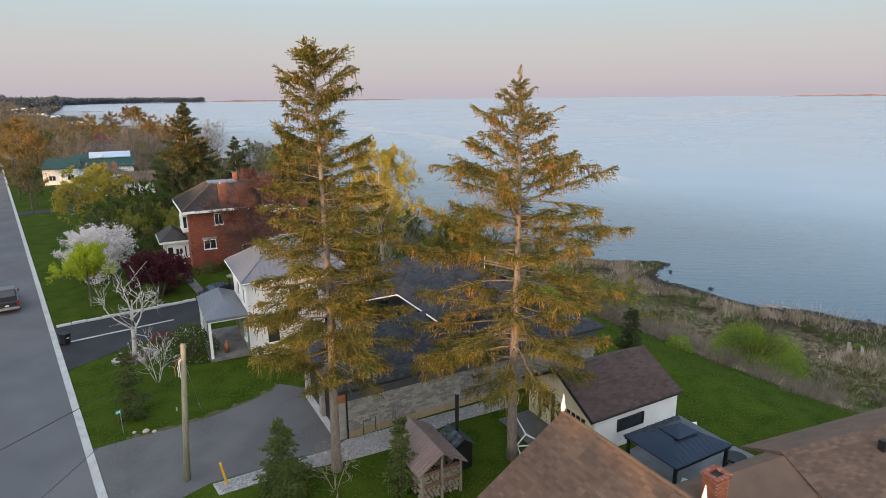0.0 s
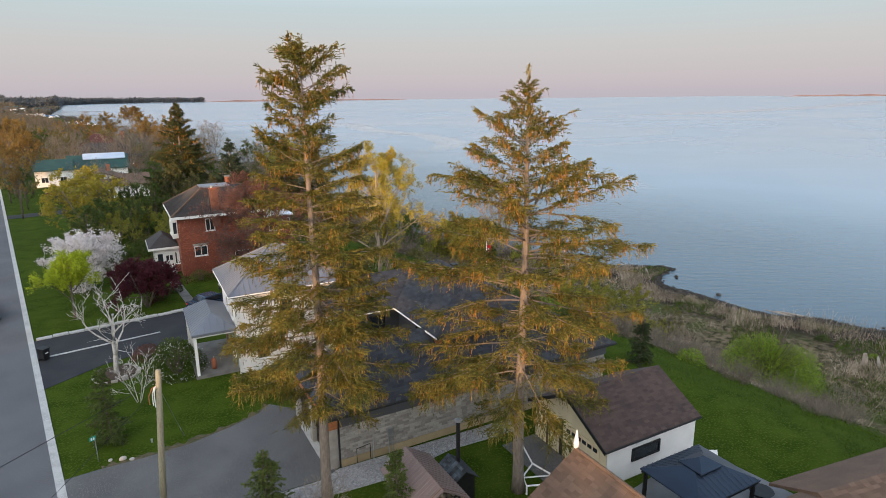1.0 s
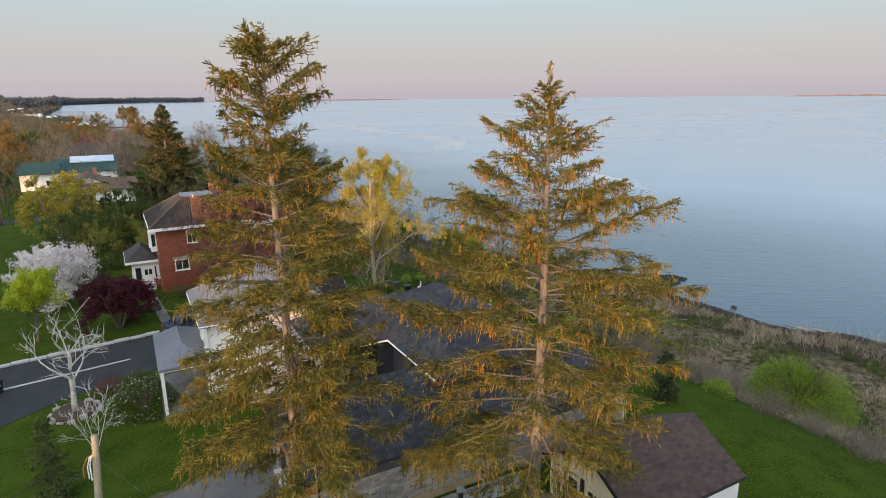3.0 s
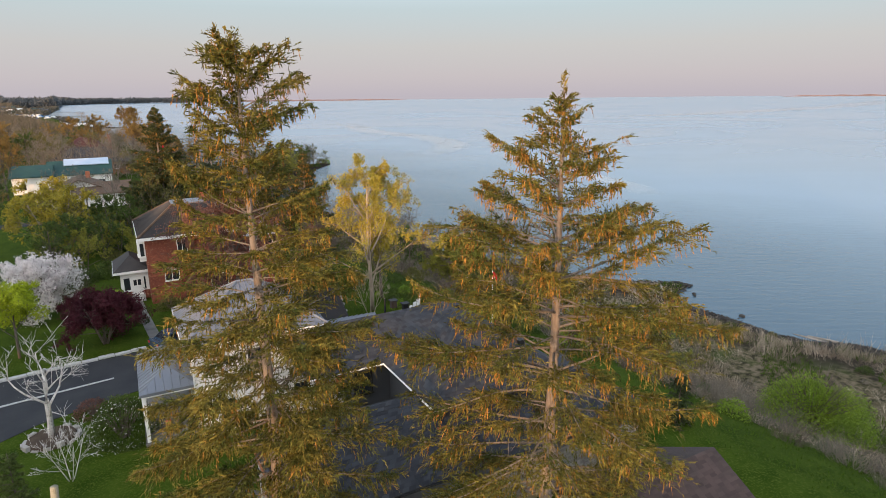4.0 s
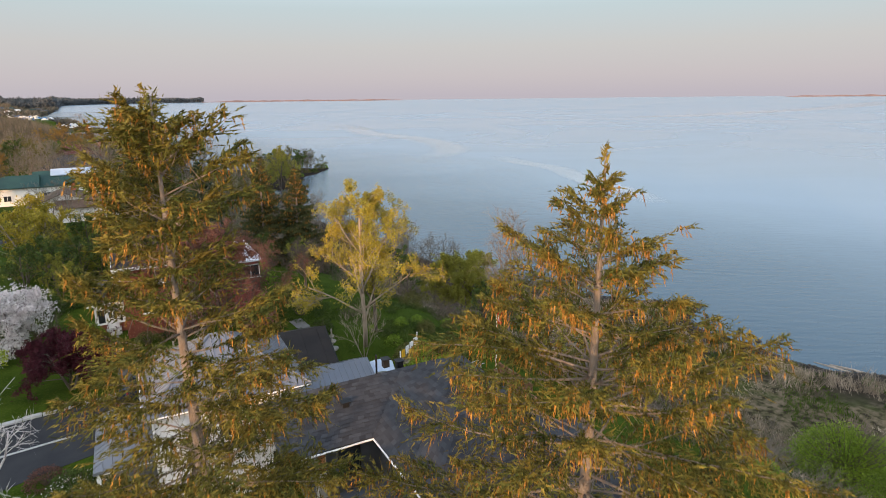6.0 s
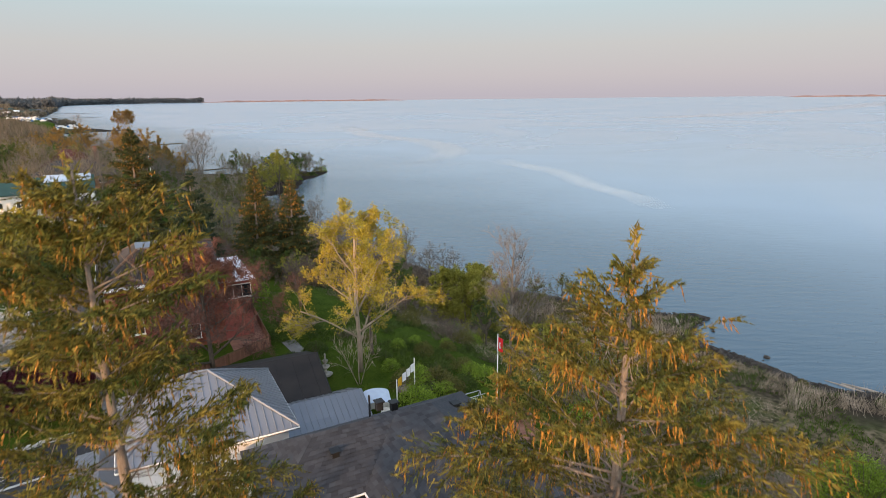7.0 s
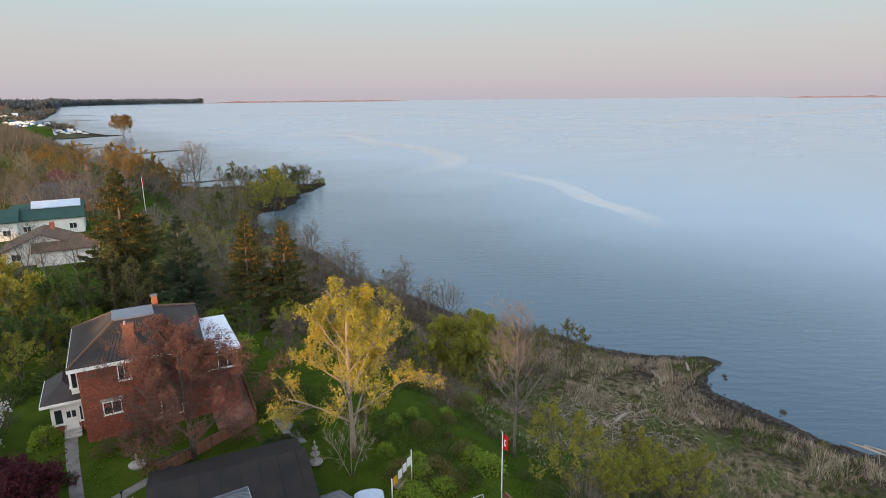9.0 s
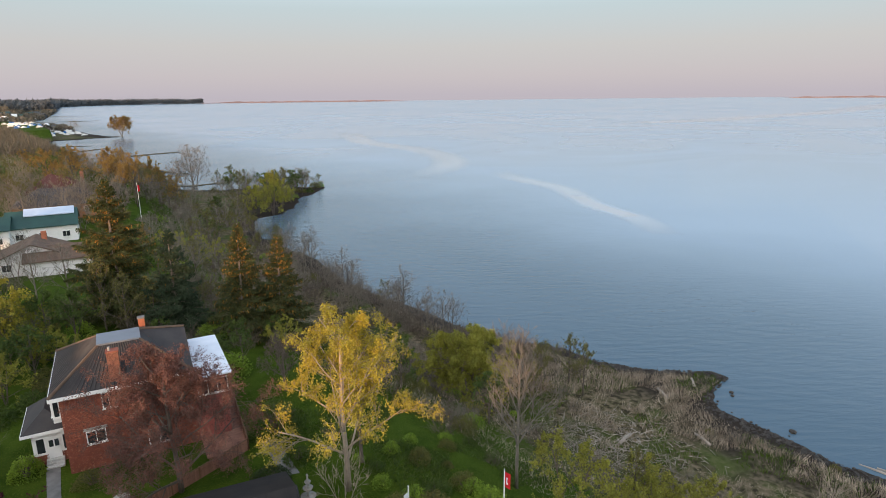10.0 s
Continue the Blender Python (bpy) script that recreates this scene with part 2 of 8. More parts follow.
# ---- mesh helpers ----
class Geo:
    """Vertices and faces gathered for one mesh."""

    def __init__(self):
        self.v, self.f = [], []

    def face(self, *pts):
        k = len(self.v)
        self.v += [tuple(p) for p in pts]
        self.f.append(tuple(range(k, k + len(pts))))
        return self

    def box(self, x0, x1, y0, y1, z0, z1):
        k = len(self.v)
        self.v += [(x0, y0, z0), (x1, y0, z0), (x1, y1, z0), (x0, y1, z0), (x0, y0, z1), (x1, y0, z1), (x1, y1, z1), (x0, y1, z1)]
        self.f += [tuple(k + i for i in q) for q in ((3, 2, 1, 0), (4, 5, 6, 7), (0, 1, 5, 4), (1, 2, 6, 5), (2, 3, 7, 6), (3, 0, 4, 7))]
        return self

    def slab(self, pts, down):
        """A plate under the outline pts, thickened straight down."""
        k, n = len(self.v), len(pts)
        self.v += [tuple(p) for p in pts] + [(p[0], p[1], p[2] - down) for p in pts]
        self.f.append(tuple(range(k, k + n)))
        self.f.append(tuple(range(k + 2 * n - 1, k + n - 1, -1)))
        for i in range(n):
            j = (i + 1) % n
            self.f.append((k + i, k + n + i, k + n + j, k + j))
        return self

    def tube(self, pts, radii, n=6):
        """A round bar along pts, radius by radius, closed at its ends."""
        k0 = len(self.v)
        for i, p in enumerate(pts):
            a, b = Vector(pts[max(i - 1, 0)]), Vector(pts[min(i + 1, len(pts) - 1)])
            d = (b - a).normalized() if (b - a).length > 1e-6 else Vector((0, 0, 1))
            s = d.orthogonal().normalized() if abs(d.z) > 0.99 else d.cross(Vector((0, 0, 1))).normalized()
            t = s.cross(d)
            r = float(radii[i])
            self.v += [tuple(Vector(p) + r * (math.cos(q) * s + math.sin(q) * t)) for q in (2 * math.pi * j / n for j in range(n))]
        for i in range(len(pts) - 1):
            for j in range(n):
                a, b = k0 + i * n + j, k0 + i * n + (j + 1) % n
                self.f.append((a, b, b + n, a + n))
        self.f.append(tuple(range(k0 + n - 1, k0 - 1, -1)))
        self.f.append(tuple(range(k0 + (len(pts) - 1) * n, k0 + len(pts) * n)))
        return self

    def mesh(self, name, material, smooth=False):
        me = bpy.data.meshes.new(name)
        me.from_pydata(self.v, [], self.f)
        me.materials.append(material)
        if smooth:
            me.polygons.foreach_set("use_smooth", [True] * len(me.polygons))
        me.update()
        return me


def part(name, geo, material, parent, label="", smooth=False):
    ob = new(name, geo.mesh(name, material, smooth))
    ob.parent = parent
    if label:
        ob["label"] = label
    return ob


def piece(name, me, parent, loc=(0, 0, 0), rz=0.0):
    ob = new(name, me)
    ob.parent = parent
    ob.matrix_basis = pose(*loc, 0, 0, rz)
    return ob


def thing(name, loc, rz, label, category, group="", kind=""):
    ob = new(name)
    ob.empty_display_size = 0.3
    ob.matrix_basis = pose(*loc, 0, 0, rz)
    return tagged(ob, label, category, group, kind)


def single(name, geo, material, label, category, kind="", loc=(0, 0, 0), smooth=False):
    ob = new(name, geo.mesh(name, material, smooth))
    ob.location = loc
    return tagged(ob, label, category, "", kind)


def blades(base, direction, length, width, rng, taper=0.5, roll=None):
    """Flat pointed blades as numpy arrays: one quad each, from base along direction."""
    n = len(base)
    d = direction / np.maximum(np.linalg.norm(direction, axis=1, keepdims=True), 1e-9)
    r = rng.normal(size=(n, 3)) if roll is None else roll
    s = np.cross(d, r)
    s /= np.maximum(np.linalg.norm(s, axis=1, keepdims=True), 1e-9)
    L, w = length[:, None], width[:, None] * 0.5
    v = np.stack([base - s * w * 0.35, base + d * L * taper - s * w, base + d * L, base + d * L * taper + s * w], 1)
    return v.reshape(-1, 3)


def quads(name, v, material):
    """A mesh of loose pointed blades from an array of 4 n corners: one triangle each, of the same length and area."""
    n = len(v) // 4
    c = v.reshape(n, 4, 3)
    shift = (c[:, 1] + c[:, 3]) * 0.5 - c[:, 0]
    tri = np.stack([c[:, 1] - shift, c[:, 3] - shift, c[:, 2]], 1)
    me = bpy.data.meshes.new(name)
    me.vertices.add(3 * n)
    me.vertices.foreach_set("co", tri.astype(np.float32).ravel())
    me.loops.add(3 * n)
    me.loops.foreach_set("vertex_index", np.arange(3 * n, dtype=np.int32))
    me.polygons.add(n)
    me.polygons.foreach_set("loop_start", np.arange(0, 3 * n, 3, dtype=np.int32))
    me.materials.append(material)
    me.update(calc_edges=True)
    return me


# ---- ground and water ----
LAKE = -10.6


def bisect_right(a, v):
    lo, hi = 0, len(a)
    while lo < hi:
        m = (lo + hi) // 2
        lo, hi = (lo, m) if v < a[m] else (m + 1, hi)
    return lo


SHORE = [(-400, 92), (0, 91), (24, 89.6), (32, 88), (38, 84.8), (47, 83.6), (56, 84.5), (58.5, 88), (59.5, 94.4), (62, 94), (65, 90.5), (68, 87.3), (74, 84.2), (81, 83), (86, 80), (91, 77), (102, 75.3), (112, 75),
         (136, 72), (157, 75.5), (186, 73.5), (199, 75), (212, 79), (217, 82), (220, 91), (230, 101), (248, 111), (259, 124), (267, 132.5), (272, 134), (279, 124), (287, 108), (297, 84), (330, 70), (400, 62), (600, 50), (726, 46), (742, 126), (756, 134), (780, 118), (840, 110), (1000, 104), (1030, 62), (1300, 66), (1500, 110), (2200, 190), (3755, 343), (4331, 604), (4450, 930), (4560, 1290), (5200, 1300)]
SHORE_Y = [p[0] for p in SHORE]


def shore_x(y):
    k = min(max(bisect_right(SHORE_Y, y), 1), len(SHORE) - 1)
    (a, p), (b, q) = SHORE[k - 1], SHORE[k]
    return p + (q - p) * (y - a) / (b - a)


def wob(x, y, s, a, seed=0.0):
    return a * noise.noise(Vector((x * s, y * s, seed)))


def ground_z(x, y):
    sx = shore_x(y) + wob(x, y, 0.16, 1.2, 3)
    top = min(33.0 + 4.0 * math.sin(y * 0.03), sx - 45)
    if y > 120:
        top = min(top + (y - 120) * 0.12, sx - 22)
    foot = min(64.0, sx - 12)
    if x >= sx:
        return LAKE - min((x - sx) * 0.12, 2.0) - 0.05
    if x > foot:
        k = (sx - x) / max(sx - foot, 1)
        return LAKE + 0.12 + 0.65 * min(k * 1.6, 1.0) + wob(x, y, 0.25, 0.18, 1) * min(k * 4, 1)
    if x > top:
        k = (x - top) / max(foot - top, 1)
        k = k * k * (3 - 2 * k) * 0.75 + k * 0.25
        return (LAKE + 0.77) * k + wob(x, y, 0.11, 0.5, 2) * math.sin(math.pi * min(max(k, 0), 1))
    return 0.0 if x > -2 or x < -14 else 0.0


def axis(stops):
    out = []
    for a, b, step in stops:
        k = max(1, round((b - a) / step))
        out += [a + (b - a) * i / k for i in range(k)]
    return out + [stops[-1][1]]


gx = axis([(-2600, -600, 400), (-600, -100, 100), (-100, -14, 20), (-14, 30, 4), (30, 100, 1.25), (100, 170, 3.5), (170, 700, 60), (700, 4800, 700)])
gy = axis([(-900, -100, 160), (-100, 0, 20), (0, 120, 1.5), (120, 330, 4), (330, 960, 15), (960, 2400, 90), (2400, 4900, 180)])
g = Geo()
nx = len(gx)
g.v = [(x, y, ground_z(x, y) - (0.02 if -14 < x < 32 else 0)) for y in gy for x in gx]
g.f = [(j * nx + i, j * nx + i + 1, (j + 1) * nx + i + 1, (j + 1) * nx + i) for j in range(len(gy) - 1) for i in range(nx - 1)]


def ground_material():
    m = mat("lawn_and_marsh", (0.025, 0.049, 0.004), (0.05, 0.079, 0.008), 0.5, 0.95, fine=16, c3=(0.08, 0.097, 0.015), bump=1.0, detail=9.0, spec=0.04)
    n, l = m.node_tree.nodes, m.node_tree.links
    b = n["Principled BSDF"]
    lawn = b.inputs["Base Color"].links[0].from_socket
    tc = n.new("ShaderNodeTexCoord")
    sep = n.new("ShaderNodeSeparateXYZ")
    l.new(tc.outputs["Object"], sep.inputs[0])
    nz = n.new("ShaderNodeTexNoise")
    nz.inputs["Scale"].default_value, nz.inputs["Detail"].default_value = 0.12, 6
    l.new(tc.outputs["Object"], nz.inputs["Vector"])
    ad = n.new("ShaderNodeMath")
    ad.operation = "MULTIPLY_ADD"
    l.new(nz.outputs["Fac"], ad.inputs[0])
    ad.inputs[1].default_value = 5.0
    l.new(sep.outputs["Z"], ad.inputs[2])
    edge = n.new("ShaderNodeMapRange")
    edge.inputs["From Min"].default_value, edge.inputs["From Max"].default_value = -3.6, -5.8
    l.new(ad.outputs[0], edge.inputs["Value"])
    n3 = n.new("ShaderNodeTexNoise")
    n3.inputs["Scale"].default_value, n3.inputs["Detail"].default_value = 1.3, 8
    l.new(tc.outputs["Object"], n3.inputs["Vector"])
    rp = n.new("ShaderNodeValToRGB")
    rp.color_ramp.elements[0].position, rp.color_ramp.elements[0].color = 0.36, (0.036, 0.03, 0.018, 1)
    rp.color_ramp.elements[1].position, rp.color_ramp.elements[1].color = 0.62, (0.17, 0.13, 0.085, 1)
    e = rp.color_ramp.elements.new(0.46)
    e.color = (0.082, 0.072, 0.036, 1)
    l.new(n3.outputs["Fac"], rp.inputs["Fac"])
    mx = n.new("ShaderNodeMix")
    mx.data_type = "RGBA"
    l.new(edge.outputs["Result"], mx.inputs[0])
    l.new(lawn, mx.inputs[6])
    l.new(rp.outputs["Color"], mx.inputs[7])
    # patches of rough green among the dead growth
    n4 = n.new("ShaderNodeTexNoise")
    n4.inputs["Scale"].default_value, n4.inputs["Detail"].default_value = 0.16, 5
    l.new(tc.outputs["Object"], n4.inputs["Vector"])
    gp = n.new("ShaderNodeMapRange")
    gp.inputs["From Min"].default_value, gp.inputs["From Max"].default_value = 0.5, 0.6
    gp.inputs["To Max"].default_value = 0.75
    l.new(n4.outputs["Fac"], gp.inputs["Value"])
    mg = n.new("ShaderNodeMix")
    mg.data_type = "RGBA"
    l.new(gp.outputs["Result"], mg.inputs[0])
    l.new(rp.outputs["Color"], mg.inputs[6])
    mg.inputs[7].default_value = (0.058, 0.078, 0.018, 1)
    l.new(mg.outputs[2], mx.inputs[7])
    wet = n.new("ShaderNodeMapRange")
    wet.inputs["From Min"].default_value, wet.inputs["From Max"].default_value = LAKE + 0.72, LAKE + 0.42
    l.new(sep.outputs["Z"], wet.inputs["Value"])
    m2 = n.new("ShaderNodeMix")
    m2.data_type = "RGBA"
    l.new(wet.outputs["Result"], m2.inputs[0])
    l.new(mx.outputs[2], m2.inputs[6])
    m2.inputs[7].default_value = (0.035, 0.028, 0.022, 1)
    l.new(m2.outputs[2], b.inputs["Base Color"])
    return m


single("ground", g, ground_material(), "green lawns falling to a brown marshy shore", "ground", "structure", smooth=True)


def water_material():
    m = bpy.data.materials.new("lake_water")
    m.use_nodes = True
    n, l = m.node_tree.nodes, m.node_tree.links
    b = n["Principled BSDF"]
    b.inputs["IOR"].default_value = 1.4
    tc = n.new("ShaderNodeTexCoord")
    mp = n.new("ShaderNodeMapping")
    mp.inputs["Rotation"].default_value, mp.inputs["Scale"].default_value = (0, 0, 0), (0.32, 1, 1)
    # slate near shore, paler farther out: reflected sky light painted into the base colour
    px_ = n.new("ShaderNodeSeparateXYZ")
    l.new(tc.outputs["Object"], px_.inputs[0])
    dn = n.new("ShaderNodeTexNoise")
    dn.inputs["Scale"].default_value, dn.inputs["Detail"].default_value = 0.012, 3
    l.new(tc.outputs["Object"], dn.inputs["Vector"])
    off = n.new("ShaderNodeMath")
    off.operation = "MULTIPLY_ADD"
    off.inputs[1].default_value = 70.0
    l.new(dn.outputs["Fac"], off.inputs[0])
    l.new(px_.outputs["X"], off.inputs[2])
    offshore = n.new("ShaderNodeMapRange")
    offshore.interpolation_type = "SMOOTHSTEP"
    offshore.inputs["From Min"].default_value, offshore.inputs["From Max"].default_value = 125.0, 260.0
    l.new(off.outputs[0], offshore.inputs["Value"])
    sheen_tone = n.new("ShaderNodeMix")
    sheen_tone.data_type = "RGBA"
    sheen_tone.inputs[6].default_value, sheen_tone.inputs[7].default_value = (0.06, 0.104, 0.14, 1), (0.265, 0.355, 0.445, 1)
    l.new(offshore.outputs["Result"], sheen_tone.inputs[0])
    l.new(sheen_tone.outputs[2], b.inputs["Base Color"])
    turn = n.new("ShaderNodeVectorRotate")
    turn.rotation_type = "Z_AXIS"
    turn.inputs["Angle"].default_value = radians(37)
    l.new(tc.outputs["Object"], turn.inputs["Vector"])
    l.new(turn.outputs["Vector"], mp.inputs["Vector"])
    w1 = n.new("ShaderNodeTexNoise")
    w1.inputs["Scale"].default_value, w1.inputs["Detail"].default_value = 0.75, 6
    l.new(mp.outputs["Vector"], w1.inputs["Vector"])
    calm = n.new("ShaderNodeTexNoise")
    calm.inputs["Scale"].default_value, calm.inputs["Detail"].default_value, calm.inputs["Distortion"].default_value = 0.006, 3, 1.5
    l.new(tc.outputs["Object"], calm.inputs["Vector"])
    rr = n.new("ShaderNodeMapRange")
    rr.inputs["From Min"].default_value, rr.inputs["From Max"].default_value = 0.4, 0.65
    rr.inputs["To Min"].default_value, rr.inputs["To Max"].default_value = 0.16, 0.21
    l.new(calm.outputs["Fac"], rr.inputs["Value"])
    l.new(rr.outputs["Result"], b.inputs["Roughness"])
    bp = n.new("ShaderNodeBump")
    bp.inputs["Strength"].default_value, bp.inputs["Distance"].default_value = 1.0, 0.14
    l.new(w1.outputs["Fac"], bp.inputs["Height"])
    calmer = n.new("ShaderNodeMapRange")
    calmer.inputs["To Min"].default_value, calmer.inputs["To Max"].default_value = 1.0, 0.0
    l.new(offshore.outputs["Result"], calmer.inputs["Value"])
    l.new(calmer.outputs["Result"], bp.inputs["Strength"])
    l.new(bp.outputs["Normal"], b.inputs["Normal"])
    return m


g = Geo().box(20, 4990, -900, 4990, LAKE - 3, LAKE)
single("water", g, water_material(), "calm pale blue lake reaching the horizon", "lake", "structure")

# road with kerbs, along y
g = Geo().box(-10.2, -0.42, -400, 900, -0.3, 0.0)
road = single("road", g, ASPHALT, "grey worn asphalt two-lane road", "road", "structure")
road.location.z = 0.004
for y0 in range(-30, 240, 6):
    me = Geo().box(-0.42, 0.0, y0 + 0.01, y0 + 5.99, -0.2, 0.06).mesh("kerb", CONCRETE)
    tagged(new("kerb", me), "pale concrete kerb and gutter strip", "kerb", "", "structure")

# ---- plants ----
def limb_path(rng, p, d, length, droop, lift, steps=6, wander=0.08):
    """Points of one limb: starts along d, sags by droop and turns up by lift towards its tip."""
    pts, q, v = [np.array(p, float)], np.array(p, float), np.array(d, float)
    for i in range(steps):
        k = (i + 1) / steps
        v = v + np.array([0, 0, -droop * (1 - k) + lift * k]) / steps + rng.normal(size=3) * wander / steps
        v /= np.linalg.norm(v)
        q = q + v * length / steps
        pts.append(q.copy())
    return np.array(pts)


def conifer(seed, height, radius, bare, whorls=26, per=5, trunk_r=0.28, fringe=1.0, blade=(0.28, 0.055), density=1.0, uneven=0.35, shape=0.75, droop=0.5, lean=(0, 0)):
    """Trunk, limbs and hanging needle sprays of a spruce. Returns trunk Geo and needle quads."""
    rng = np.random.default_rng(seed)
    tr = Geo()
    bend = lambda z: np.array([lean[0] * z / height + 0.08 * math.sin(z * 0.35 + seed), lean[1] * z / height + 0.08 * math.cos(z * 0.3 + seed), z])
    zs = np.linspace(0, height, 16)
    tr.tube([tuple(bend(z)) for z in zs], [max(0.02, trunk_r * (1 - z / height) ** 0.8 * (1.25 if z < 0.4 else 1)) for z in zs], 10)
    B, D, L, Wd = [], [], [], []
    zlow = bare * height
    for w in range(whorls):
        k = (w + rng.uniform(-0.3, 0.3)) / whorls
        k = min(max(k, 0), 0.985)
        z = zlow + (height - zlow) * k
        env = radius * ((1 - k) ** shape) * (0.72 + 0.28 * min(1, k * 6)) + 0.12
        a0 = rng.uniform(0, 6.28)
        for j in range(per):
            if rng.random() < 0.08:
                continue
            a = a0 + 6.283 * j / per + rng.normal() * 0.25
            ln = env * (1 + rng.normal() * uneven * 0.6) * (1.0 if rng.random() > 0.15 else 0.6)
            ln = min(max(ln, 0.2), radius * 1.25)
            up = -0.25 + 0.85 * k
            pts = limb_path(rng, bend(z + rng.normal() * 0.1), (math.cos(a), math.sin(a), up), ln, droop * (1 - k * 0.6), 0.55, 7, 0.35)
            r0 = 0.01 + 0.011 * ln
            tr.tube([tuple(p) for p in pts], [r0 * (1 - 0.85 * i / 7) for i in range(8)], 4)
            # side twigs on both sides of the limb, each a feather of short needle blades
            n = max(6, int(ln * 13 * density))
            s = np.sort(rng.uniform(0.1 if ln > 1.5 else 0.02, 1.0, n))
            idx = np.clip((s * 7).astype(int), 0, 6)
            fr = s * 7 - idx
            pos = pts[idx] * (1 - fr[:, None]) + pts[idx + 1] * fr[:, None]
            out = pts[idx + 1] - pts[idx]
            out /= np.linalg.norm(out, axis=1, keepdims=True)
            side = np.cross(out, [0, 0, 1.0]) * rng.choice([-1, 1], n)[:, None]
            tl = (0.16 + 0.3 * np.sqrt(ln) * np.sin(np.pi * np.clip(s * 0.75 + 0.18, 0, 1))) * rng.uniform(0.45, 1.25, n)
            sw, ow, hg = rng.uniform(0.35, 0.95, n), rng.uniform(0.3, 0.8, n), rng.uniform(0.4, 1.5, n) * fringe
            m = 7
            u = np.linspace(0.05, 1, m)[None, :, None]
            T3 = tl[:, None, None]
            line = pos[:, None] + (side * sw[:, None] + out * ow[:, None])[:, None] * u * T3 + np.array([0, 0, -1.0]) * ((0.1 * u + 0.62 * u ** 1.6) * T3 * hg[:, None, None])
            axis_ = (side * sw[:, None] + out * ow[:, None])[:, None] + np.array([0, 0, -1.0]) * (0.1 + 0.9 * u * hg[:, None, None])
            axis_ = np.broadcast_to(axis_, line.shape)
            for q_ in range(2):
                B.append(line.reshape(-1, 3))
                D.append((axis_ + rng.normal(size=line.shape) * 0.5 + np.array([0, 0, -0.18])).reshape(-1, 3))
                L.append(blade[0] * rng.uniform(0.5, 1.2, n * m))
                Wd.append(blade[1] * rng.uniform(0.7, 1.4, n * m))
    top = bend(height)
    n = 30
    B.append(top + np.stack([rng.normal(size=n) * 0.04, rng.normal(size=n) * 0.04, -rng.uniform(0, 0.9, n)], 1))
    D.append(rng.normal(size=(n, 3)) * 0.8 + [0, 0, 0.6])
    L.append(np.full(n, 0.2))
    Wd.append(np.full(n, blade[1]))
    need = blades(np.concatenate(B), np.concatenate(D), np.concatenate(L), np.concatenate(Wd), rng)
    return tr, need


def plant_conifer(name, label, loc, seed, needle, bark, group="", **kw):
    tr, need = conifer(seed, **kw)
    root = thing(name, loc, 0, label, "tree", group)
    part("trunk", tr, bark, root, smooth=True)
    c = new("crown", quads("crown", need, needle))
    c.parent = root
    return root


